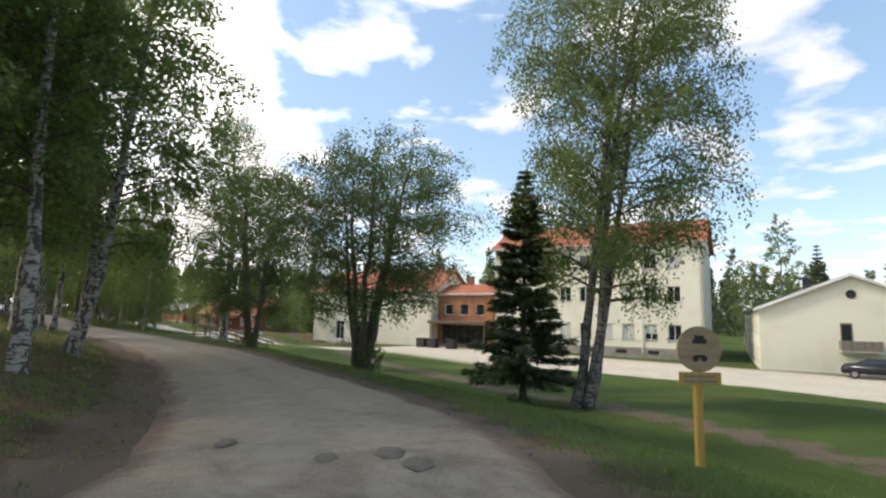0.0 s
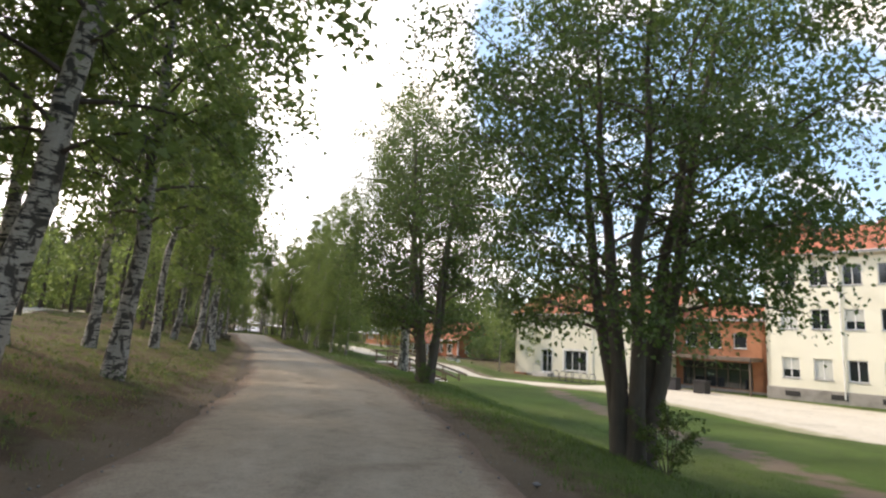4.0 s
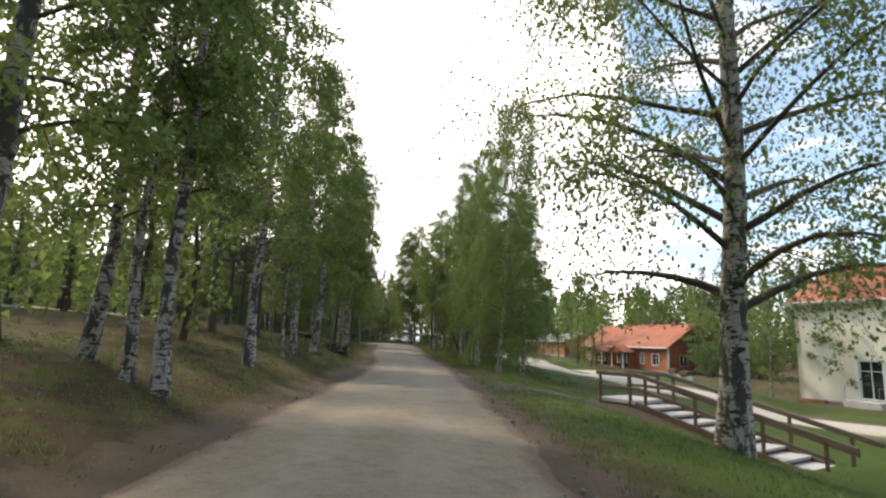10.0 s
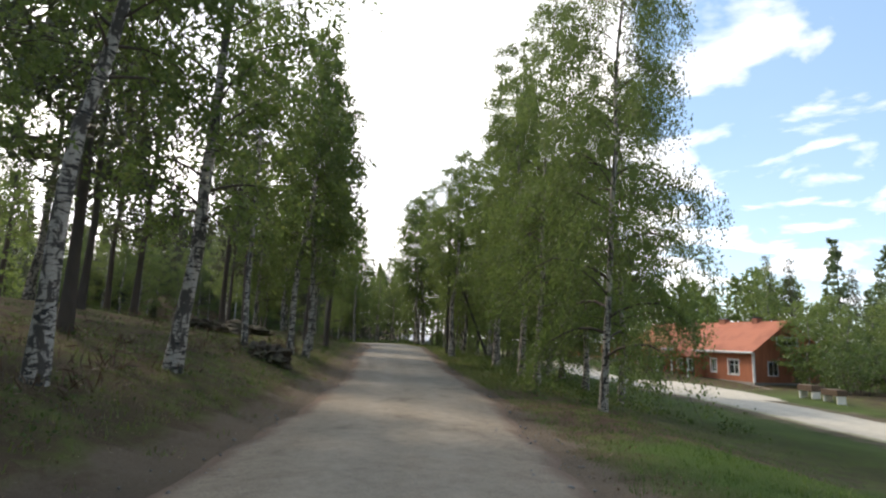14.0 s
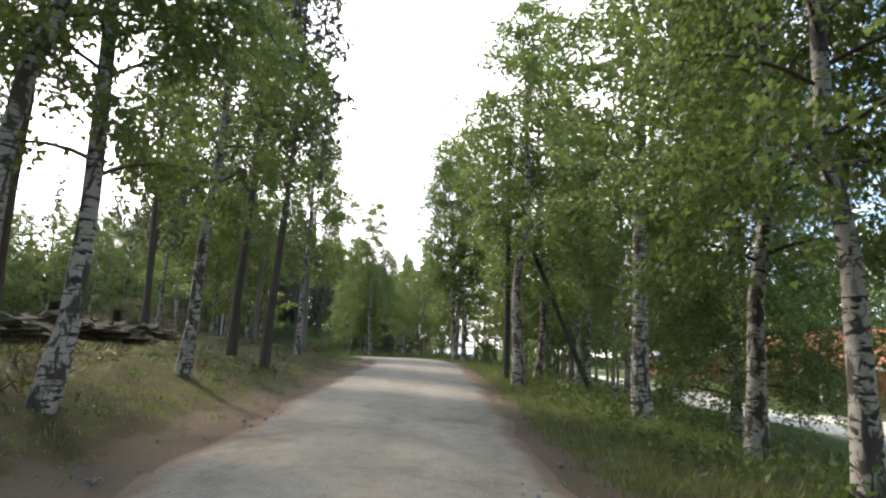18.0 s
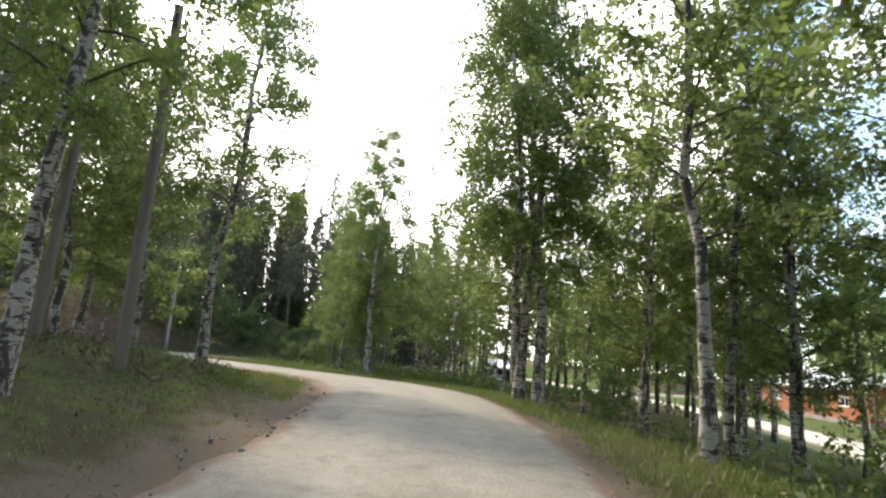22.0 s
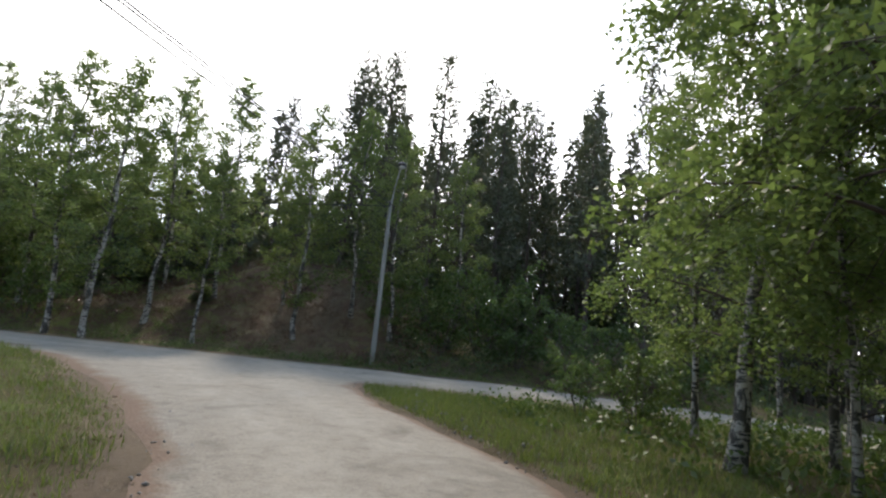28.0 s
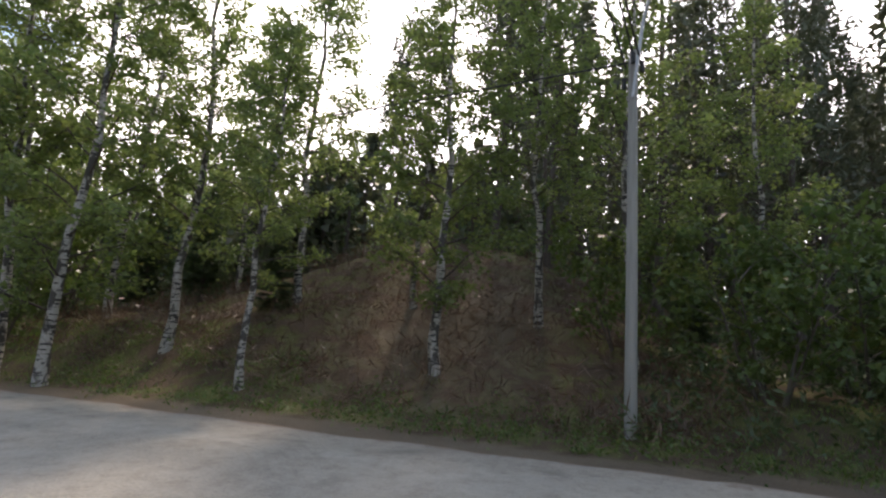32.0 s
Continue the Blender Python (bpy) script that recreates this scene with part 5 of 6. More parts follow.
for x, y, h in ((-86.2, 78.6, 0.55), (-85.2, 79.6, 0.6), (-87.0, 80.4, 0.65), (-96.5, 74.2, 1.3), (-97.5, 76.0, 1.5), (-96.2, 77.4, 1.1), (-95.6, 79.6, 1.2), (-98.2, 71.6, 1.2), (-94.2, 57.2, 1.0),
                (-96.4, 81.8, 1.1), (-97.0, 84.5, 1.2), (-95.0, 54.0, 0.9), (3.9, 39.3, 0.42), (-6.1, 45.6, 0.3), (-56.0, 79.2, 0.6), (-61.5, 80.0, 0.5), (-40.0, 101.0, 1.4), (-37.5, 104.0, 1.6), (-38.5, 98.0, 1.2)):
    plant("bush", x, y, h)
for x, y, h in ((-94.6, 47.5, 1.6), (-94.4, 50.6, 1.8), (-94.8, 53.0, 1.5), (-96.4, 45.4, 2.0), (-96.9, 52.4, 1.9), (-94.2, 43.6, 1.8), (-95.6, 41.0, 2.0), (-97.8, 48.6, 2.1), (-93.9, 38.0, 1.9), (-96.8, 55.4, 1.4)):
    plant("bush", x, y, h, h * 1.1, which=0)

x, y = beside(ROAD, 130, 4.5, 11.0, 96, 140, -1, 231)
undergrowth("brushwood", x, y, "brush", "brown heap of cut brushwood on the left bank", 232, 0.30, 0.7, 0.10, 30, 0.09)
x, y = beside(ROAD, 2600, 2.75, 5.2, 20, 166, -1, 233)
ok = off_roads(x, y)
x, y = x[ok], y[ok]
undergrowth("leaf_litter", x, y, "litter", "fallen brown leaves along the edge of the road", 234, 0.045, 0.6, 0.012, 8, 0.5)
x, y = beside(ROAD, 1500, 1.6, 3.6, 60, 166, 1, 235)
ok = off_roads(x, y)
x, y = x[ok], y[ok]
undergrowth("leaf_litter", x, y, "litter", "fallen brown leaves along the edge of the road", 236, 0.045, 0.5, 0.012, 8, 0.5)

x, y = beside(CROSS, 420, 3.1, 5.6, 100, 150, -1, 245)
undergrowth("heath", x, y, "shrub", "dry low heath at the foot of the slope", 246, 0.08, 0.6, 0.3, 40, 0.4)


def mound(x, y, w, h, seed):
    """A heap of dark peaty earth, uneven all over."""
    rng = np.random.RandomState(seed)
    b = bmesh.new()
    bmesh.ops.create_icosphere(b, subdivisions=4, radius=1)
    z = ground_at(x, y)
    for v in b.verts:
        c = v.co
        lump = 1 + 0.16 * math.sin(5 * c.x + seed) * math.sin(4 * c.y + 2 * seed) + 0.10 * math.sin(11 * c.x + 7 * c.z) + rng.uniform(-0.09, 0.09) + 0.12 * math.sin(17 * c.x + 13 * c.y)
        v.co = (c.x * w * lump, c.y * w * 0.6 * lump, c.z * h * lump)
    ob = part("earth_mound", b, "peat")
    ob.matrix_world = pose(x, y, z, 0, 0, 60 + 25 * seed)
    tagged(ob, "low dark mound of earth and roots on the bank", "mound", "mounds on the bank")


for k, (x, y, w, h) in enumerate(((-55.6, 61.6, 2.2, 0.5), (-59.4, 63.2, 1.7, 0.4), (-52.0, 60.4, 1.6, 0.45), (-48.4, 58.6, 1.4, 0.4), (-42.0, 59.4, 1.2, 0.45))):
    mound(x, y, w, h, k + 1)

# ---- buildings ----
def wall_with_openings(width, height, holes, thick=0.35, x0=0.0, z0=0.0):
    """A wall in the x-z plane, its face at y = 0 and its thickness behind it, with real openings (x, z, w, h)."""
    b = bmesh.new()
    xs = sorted({round(q, 3) for q in (x0, x0 + width, *[h[0] for h in holes], *[h[0] + h[2] for h in holes])})
    zs = sorted({round(q, 3) for q in (z0, z0 + height, *[h[1] for h in holes], *[h[1] + h[3] for h in holes])})
    grid = {}

    def v(x, y, z):
        key = (round(x, 3), y, round(z, 3))
        if key not in grid:
            grid[key] = b.verts.new((x, y, z))
        return grid[key]

    inside = lambda x, z: any(h[0] < x < h[0] + h[2] and h[1] < z < h[1] + h[3] for h in holes)
    for xa, xb in zip(xs, xs[1:]):
        for za, zb in zip(zs, zs[1:]):
            if inside((xa + xb) / 2, (za + zb) / 2):
                continue
            b.faces.new((v(xa, 0, za), v(xb, 0, za), v(xb, 0, zb), v(xa, 0, zb)))
            b.faces.new((v(xa, thick, za), v(xa, thick, zb), v(xb, thick, zb), v(xb, thick, za)))
    for e in [e for e in b.edges if len(e.link_faces) == 1 and all(w.co.y == 0 for w in e.verts)]:
        p, q = e.verts
        b.faces.new((p, q, v(q.co.x, thick, q.co.z), v(p.co.x, thick, p.co.z)))
    bmesh.ops.recalc_face_normals(b, faces=b.faces)
    return b


def window_in(parent, m, w, h, frame="white", lights=2, blind=0.0, trim=0.0, sill=True, transom=0.0, deep=0.16):
    """A window as a part: its frame, with panes, mullions, sill and blind under it. Local x across, z up, face at y = 0."""
    b = bmesh.new()
    f = 0.07
    for x0, z0, x1, z1 in ((0, 0, f, h), (w - f, 0, w, h), (f, 0, w - f, f), (f, h - f, w - f, h)):
        box(x0, deep - 0.05, z0, x1, deep + 0.03, z1, b)
    win = part("window", b, frame, parent)
    win.matrix_local = m
    step_x = (w - 2 * f) / lights
    for k in range(1, lights):
        part("mullion", box(f + k * step_x - 0.03, deep - 0.045, f, f + k * step_x + 0.03, deep + 0.025, h - f), frame, win)
    if transom:
        part("transom", box(f, deep - 0.045, transom - 0.025, w - f, deep + 0.025, transom + 0.025), frame, win)
    for k in range(lights):
        part("pane", box(f + k * step_x + (0.03 if k else 0), deep, f, f + (k + 1) * step_x - (0.03 if k < lights - 1 else 0), deep + 0.012, h - f), "glass", win)
    if blind:
        part("blind", box(f, deep - 0.006, h - f - (h - 2 * f) * blind, w - f, deep - 0.002, h - f), "blind", win, "pale drawn blind")
    if sill:
        part("sill", box(-0.05, -0.07, -0.05, w + 0.05, deep - 0.05, 0.0), "galv" if frame == "white" and not trim else frame, win)
    if trim:
        t = bmesh.new()
        for x0, z0, x1, z1 in ((-trim, -trim, 0, h + trim), (w, -trim, w + trim, h + trim), (0, h, w, h + trim), (0, -trim, w, 0)):
            box(x0, -0.03, z0, x1, 0.0, z1, t)
        part("trim", t, "white", win, "white board trim")
    return win


def gable_roof(length, depth, eave, rise, over=0.45, thick=0.16):
    """Two sloping slabs over a rectangle that runs from y = 0 back to y = depth."""
    b = bmesh.new()
    k = rise / (depth / 2)
    for sgn in (0, 1):
        ya, yb = (-over, depth / 2) if sgn == 0 else (depth + over, depth / 2)
        za, zb = eave - over * k, eave + rise
        ring = [(-over, ya, za), (length + over, ya, za), (length + over, yb, zb), (-over, yb, zb)]
        lo = [b.verts.new(p) for p in ring]
        hi = [b.verts.new((p[0], p[1], p[2] + thick)) for p in ring]
        b.faces.new(lo[::-1])
        b.faces.new(hi)
        for i in range(4):
            j = (i + 1) % 4
            b.faces.new((lo[i], lo[j], hi[j], hi[i]))
    bmesh.ops.recalc_face_normals(b, faces=b.faces)
    return b


def tile_courses(length, depth, eave, rise, over, rows, thick=0.16):
    """Thin raised courses that step a tiled roof down both slopes."""
    b = bmesh.new()
    k = rise / (depth / 2)
    run = depth / 2 + over
    for sgn in (0, 1):
        for r in range(rows):
            a, c = r / rows * run, (r + 1) / rows * run + 0.03
            y0, y1 = -over + a, -over + c
            z0, z1 = eave - over * k + a * k + thick + 0.035, eave - over * k + c * k + thick + 0.006
            if sgn:
                y0, y1 = depth - y0, depth - y1
            p = [b.verts.new(q) for q in ((-over, y0, z0), (length + over, y0, z0), (length + over, y1, z1), (-over, y1, z1))]
            b.faces.new(p)
            w = [b.verts.new(q) for q in ((-over, y0, z0 - 0.04), (length + over, y0, z0 - 0.04))]
            b.faces.new((w[0], w[1], p[1], p[0]))
    return b


def gable_wall(depth, eave, rise, thick=0.3, holes=()):
    """End wall in the x-z plane with a peak."""
    b = bmesh.new()
    pts = [(0, 0), (depth, 0), (depth, eave), (depth / 2, eave + rise), (0, eave)]
    a = [b.verts.new((x, 0, z)) for x, z in pts]
    c = [b.verts.new((x, thick, z)) for x, z in pts]
    b.faces.new(a)
    b.faces.new(c[::-1])
    for i in range(5):
        j = (i + 1) % 5
        b.faces.new((a[j], a[i], c[i], c[j]))
    bmesh.ops.recalc_face_normals(b, faces=b.faces)
    return b


def chimney_at(parent, x, y, z, w, d, h, mat="chimney"):
    c = part("chimney", box(x, y, z, x + w, y + d, z + h, bevel=0.02), mat, parent, "brick chimney stack")
    part("cap", box(x - 0.07, y - 0.07, z + h + 0.003, x + w + 0.07, y + d + 0.07, z + h + 0.12), "metal_dark", c)
    return c


def local(x, y, z, rz=0):
    return pose(x, y, z, 0, 0, rz)


def shell(h, L, D, H, rise, wallm, front, right=(), left=(), thick=0.35, plinth=0.5, roofm="roof", over=0.5, rows=16, back=True):
    """Walls, plinth and roof of a gabled house; front runs along x at y = 0, holes are (x, z, w, h)."""
    part("wall", wall_with_openings(L, H, front, thick), wallm, h)
    w = part("wall", gable_wall(D, H, rise, thick), wallm, h)
    w.matrix_local = local(L, 0, 0, 90)
    w = part("wall", gable_wall(D, H, rise, thick), wallm, h)
    w.matrix_local = local(0, D, 0, -90)
    w = part("wall", wall_with_openings(L - 2 * thick, H, [], thick), wallm, h)
    w.matrix_local = local(L - thick, D, 0, 180)
    if plinth:
        part("plinth", box(-0.06, -0.06, -0.9, L + 0.06, D + 0.06, plinth), "plinth", h, "grey rendered plinth")
    r = part("roof", gable_roof(L, D, H, rise, over), roofm, h)
    if rows:
        part("tile_course", tile_courses(L, D, H, rise, over, rows), roofm, r)
    part("fascia", box(-over, -over - 0.03, H - over * rise / (D / 2) - 0.05, L + over, -over - 0.003, H - over * rise / (D / 2) + 0.20), "white", r, "white eaves board")
    f = bmesh.new()
    tube([(-over, -over - 0.10, H - over * rise / (D / 2) + 0.10), (L + over, -over - 0.10, H - over * rise / (D / 2) + 0.08)], 0.06, 6, f)
    part("gutter", f, "galv", r)
    return r


# the long white building of three storeys
BL_X, BL_Y, BL_Z, BL_TH = 0.2, 84.4, -0.95, -13.2
BL_L, BL_D, BL_H = 22.7, 12.0, 11.8
block = thing("school_building", pose(BL_X, BL_Y, BL_Z, 0, 0, BL_TH), "three-storey cream plaster building with red tiled roof", "building")
cols = [1.15 + 2.27 * k for k in range(9)]
rows_z = (1.65, 5.6, 9.1)
holes = [(x, z, 1.3, 1.65) for x in cols for z in rows_z]
shell(block, BL_L, BL_D, BL_H, 3.0, "plaster", holes, plinth=0.85, rows=20)
rb = random.Random(5)
for x, z, w, h in holes:
    window_in(block, local(x, 0, z), w, h, lights=2, blind=rb.choice((0, 0, 0.98, 0.98, 0.6, 0.0)))
for k in range(6):
    x = 1.3 + 3.2 * k
    wv = part("basement_vent", box(x, -0.09, 0.2, x + 1.1, -0.063, 0.6, bevel=0.01), "black", block, "dark basement light")
chimney_at(block, 0.9, 4.6, BL_H + 2.1, 1.3, 1.3, 2.6)
chimney_at(block, 7.2, 5.2, BL_H + 2.4, 0.6, 0.6, 0.9)
chimney_at(block, 13.0, 5.2, BL_H + 2.4, 0.6, 0.6, 0.9)
f = bmesh.new()
tube([(5.45, -0.12, 0.3), (5.45, -0.12, BL_H - 0.5), (5.45, -0.5, BL_H - 0.15)], 0.055, 6, f)
part("downpipe", f, "white", block, "white downpipe")
f = bmesh.new()
tube([(16.8, -0.12, 0.3), (16.8, -0.12, BL_H - 0.5), (16.8, -0.5, BL_H - 0.15)], 0.055, 6, f)
part("downpipe", f, "white", block, "white downpipe")

# the lower hall wing
WG_X, WG_Y, WG_Z, WG_TH = -28.0, 91.5, -1.6, -12.6
WG_L, WG_D, WG_H = 20.0, 11.0, 7.6
wing = thing("hall_wing", pose(WG_X, WG_Y, WG_Z, 0, 0, WG_TH), "low cream plaster hall with red roof and large ground-floor window", "building")
holes = [(4.2, 0.75, 1.5, 2.6), (7.5, 1.15, 3.0, 2.2)]
shell(wing, WG_L, WG_D, WG_H, 2.9, "plaster", holes, plinth=0.40, rows=14)
window_in(wing, local(7.5, 0, 1.15), 3.0, 2.2, lights=3, trim=0.22)
d = window_in(wing, local(4.2, 0, 0.75), 1.5, 2.6, frame="white", lights=2, transom=1.9, sill=False, trim=0.10)
d.name = "glazed_door"
part("step", box(3.8, -1.3, -0.35, 6.1, -0.063, 0.68, bevel=0.02), "concrete", wing, "concrete door step")
for x in (3.9, 6.0):
    f = bmesh.new()
    tube([(x, -1.2, 0.68), (x, -1.2, 1.6), (x, -0.12, 1.6)], 0.025, 6, f)
    part("handrail", f, "galv", wing)
f = bmesh.new()
tube([(11.3, -0.10, 0.1), (11.3, -0.10, WG_H - 0.3), (11.3, -0.45, WG_H - 0.1)], 0.05, 6, f)
part("downpipe", f, "white", wing, "white downpipe")
chimney_at(wing, 5.0, 5.0, WG_H + 2.3, 0.9, 0.9, 1.8)
chimney_at(wing, 17.4, 5.0, WG_H + 2.3, 0.9, 0.9, 1.6)
b = box(0.2, -0.42, -0.3, 2.0, -0.063, 0.42, bevel=0.03)
part("planter", b, "brick", wing, "low brick planter at the wall")

# the brick link with the main entrance
CN_X, CN_Y, CN_Z = -8.3, 88.6, -1.1
link = thing("entrance_link", pose(CN_X, CN_Y, CN_Z, 0, 0, -16), "orange brick entrance link with canopy and glazed doors", "building")
CL, CD, CH = 8.6, 7.0, 6.6
holes = [(1.2 + 2.3 * k, 3.95, 1.2, 1.4) for k in range(3)] + [(0.8, 0.3, 6.6, 2.4)]
shell(link, CL, CD, CH, 1.3, "brick", holes, plinth=0.25, rows=8, over=0.3)
for x, z, w, h in holes[:3]:
    window_in(link, local(x, 0, z), w, h, lights=1)
d = window_in(link, local(0.8, 0, 0.3), 6.6, 2.4, frame="frame_brown", lights=6, transom=1.75, sill=False)
d.name = "glazed_entrance"
c = part("canopy", box(0.1, -2.4, 2.85, 8.3, -0.003, 3.2, bevel=0.03), "frame_brown", link, "flat brown entrance canopy")
for x in (0.3, 8.0):
    part("canopy_post", box(x, -2.1, -0.3, x + 0.14, -1.96, 2.847), "frame_brown", c)
chimney_at(link, 2.9, 3.2, CH + 0.9, 0.6, 0.6, 1.5)

# the pale house at the far side of the yard, gable to the road
SM_X, SM_Y, SM_Z, SM_TH = 25.5, 72.6, -1.5, -10.0
flats = thing("apartment_house", pose(SM_X, SM_Y, SM_Z, 0, 0, SM_TH), "pale yellow plaster house with gable, round vent and small balcony", "building")
SW, SD, SH, SR = 13.2, 20.0, 5.5, 2.8
end = gable_wall(SW, SH, SR, 0.35)
part("wall", end, "plaster", flats)
w = part("wall", wall_with_openings(SD - 0.7, SH, [(2 + 3 * k, z, 1.2, 1.3) for k in range(6) for z in (0.9, 3.4)], 0.35), "plaster", flats)
w.matrix_local = local(0, SD - 0.35, 0, -90)
for k in range(6):
    for z in (0.9, 3.4):
        window_in(flats, local(0, SD - 0.35, 0, -90) @ local(2 + 3 * k, 0, z), 1.2, 1.3)
w = part("wall", wall_with_openings(SD - 0.7, SH, [], 0.35), "plaster", flats)
w.matrix_local = local(SW, 0.35, 0, 90)
w = part("wall", gable_wall(SW, SH, SR, 0.35), "plaster", flats)
w.matrix_local = local(SW, SD, 0, 180)
part("plinth", box(-0.05, -0.05, -0.9, SW + 0.05, SD + 0.05, 0.32), "plinth", flats)
r = part("roof", gable_roof(SD, SW, SH, SR, 0.4), "metal_dark", flats, "dark sheet roof")
r.matrix_local = local(SW, 0, 0, 90)
for sgn in (0, 1):
    f = bmesh.new()
    xa = -0.4 if sgn == 0 else SW + 0.4
    k = SR / (SW / 2)
    vs = [f.verts.new(p) for p in ((xa, -0.43, SH - 0.4 * k - 0.06), (SW / 2, -0.43, SH + SR - 0.06), (SW / 2, -0.43, SH + SR + 0.18), (xa, -0.43, SH - 0.4 * k + 0.18))]
    us = [f.verts.new((v.co.x, -0.403, v.co.z)) for v in vs]
    f.faces.new(vs)
    f.faces.new(us[::-1])
    for i in range(4):
        f.faces.new((vs[(i + 1) % 4], vs[i], us[i], us[(i + 1) % 4]))
    part("bargeboard", f, "white", flats)
f = bmesh.new()
bmesh.ops.create_cone(f, cap_ends=True, segments=20, radius1=0.36, radius2=0.36, depth=0.05, matrix=pose(SW / 2, -0.03, SH + SR - 1.55, 90))
part("gable_vent", f, "black", flats, "round dark gable vent")
wn_ = part("balcony_door", box(5.75, -0.03, 2.35, 6.55, -0.003, 4.4), "frame_brown", flats)
part("pane", box(5.85, -0.037, 3.0, 6.45, -0.033, 4.25), "glass", wn_)
bal = part("balcony", box(5.6, -1.0, 2.1, 8.3, -0.003, 2.24), "concrete", flats, "small balcony with boarded front")
part("balcony_front", box(5.6, -1.03, 2.24, 8.3, -0.98, 3.0), "wood_grey", bal)
part("balcony_side", box(5.6, -0.98, 2.24, 5.64, -0.005, 3.0), "wood_grey", bal)
part("balcony_side", box(8.26, -0.98, 2.24, 8.3, -0.005, 3.0), "wood_grey", bal)
chimney_at(flats, 4.0, 5.0, SH + 1.6, 0.6, 0.6, 1.2, "metal_dark")

# the red wooden house
RH_X, RH_Y, RH_Z, RH_TH = -71.3, 119.5, -1.4, -20.7
red = thing("wooden_house", pose(RH_X, RH_Y, RH_Z, 0, 0, RH_TH), "red board house with orange tiled roof, white trim and two porches", "house")
RL, RD, RHH, RR = 21.4, 8.6, 3.7, 2.95
holes = [(1.4, 1.2, 1.1, 1.4), (18.0, 1.1, 1.4, 1.5), (15.4, 1.2, 0.8, 1.4), (9.6, 1.2, 0.9, 1.4)]
shell(red, RL, RD, RHH, RR, "timber", holes, plinth=0.45, rows=16, over=0.55, thick=0.25)
for x, z, w, h in holes:
    window_in(red, local(x, 0, z), w, h, lights=2, trim=0.11, transom=1.0)
gw = local(RL, 0, 0, 90)
for x, z, w, h, n in ((1.7, 1.1, 1.3, 1.5, 2), (3.0, 4.2, 2.6, 0.95, 4)):
    b = bmesh.new()
    box(x, -0.05, z, x + w, -0.003, z + h, b)
    win = part("window", b, "white", red)
    win.matrix_local = gw
    for k in range(n):
        sw = (w - 0.1) / n
        part("pane", box(x + 0.1 + k * sw, -0.058, z + 0.1, x + (k + 1) * sw, -0.052, z + h - 0.1), "glass", win)
for x in (0.0, RL - 0.16):
    part("corner_board", box(x, -0.045, 0.45, x + 0.16, -0.002, RHH - 0.1), "white", red)
for y in (0.0, RD - 0.16):
    cbd = part("corner_board", box(y, -0.045, 0.45, y + 0.16, -0.002, RHH - 0.1), "white", red)
    cbd.matrix_local = gw
for k in range(42):
    part("board_batten", box(0.22 + k * 0.497, -0.022, RHH - 1.02, 0.26 + k * 0.497, -0.002, RHH - 0.12), "timber", red)
for px, pw in ((5.4, 3.4), (11.3, 3.0)):
    porch = part("porch", box(px, -2.2, 0.0, px + pw, -0.003, 0.42, bevel=0.02), "concrete", red, "small gabled entrance porch")
    for x in (px + 0.05, px + pw - 0.17):
        part("porch_post", box(x, -2.15, 0.42, x + 0.12, -2.03, 2.75), "white", porch)
    part("porch_wall", box(px + 0.02, -1.2, 0.42, px + 0.12, -0.01, 2.75), "timber", porch)
    part("porch_wall", box(px + pw - 0.12, -1.2, 0.42, px + pw - 0.02, -0.01, 2.75), "timber", porch)
    part("porch_door", box(px + pw / 2 - 0.45, -0.09, 0.42, px + pw / 2 + 0.45, -0.01, 2.45), "frame_brown", porch)
    for k in range(3):
        x = px + 0.25 + k * (pw - 0.5) / 3
        if abs(x + 0.4 - px - pw / 2) > 0.55 or px < 7:
            pw_ = part("porch_window", box(x, -1.26, 1.15, x + 0.72, -1.21, 2.5), "white", porch)
            part("pane", box(x + 0.1, -1.268, 1.25, x + 0.62, -1.262, 2.4), "glass", pw_)
    f = bmesh.new()
    for sgn in (-1, 1):
        xe, xm = px + pw / 2 + sgn * (pw / 2 + 0.35), px + pw / 2
        ring = [(xe, -2.5, 2.62), (xm, -2.5, 3.55), (xm, 0.05, 3.55), (xe, 0.05, 2.62)]
        lo = [f.verts.new(p) for p in ring]
        hi = [f.verts.new((p[0], p[1], p[2] + 0.12)) for p in ring]
        f.faces.new(lo)
        f.faces.new(hi[::-1])
        for i in range(4):
            f.faces.new((lo[(i + 1) % 4], lo[i], hi[i], hi[(i + 1) % 4]))
    bmesh.ops.recalc_face_normals(f, faces=f.faces)
    part("porch_roof", f, "roof", porch)
    g = bmesh.new()
    vs = [g.verts.new(p) for p in ((px, -2.3, 2.72), (px + pw, -2.3, 2.72), (px + pw / 2, -2.3, 3.52))]
    g.faces.new(vs)
    g.faces.new([g.verts.new((v.co.x, -2.24, v.co.z)) for v in vs[::-1]])
    part("porch_gable", g, "timber", porch)
for x in (6.8, 12.4, 17.4):
    chimney_at(red, x, 3.9, RHH + 2.1, 1.0 if x == 12.4 else 0.75, 0.7, 1.35)
b = box(-0.2, 0, 0, 2.4, 1.5, 0.15)
cn = part("side_canopy", b, "metal_dark", red, "small canopy over the gable door")
cn.matrix_local = gw @ local(4.6, -1.55, 2.55)
dr = part("gable_door", box(5.0, -0.05, 0.4, 6.2, -0.003, 2.4), "frame_brown", red)
dr.matrix_local = gw

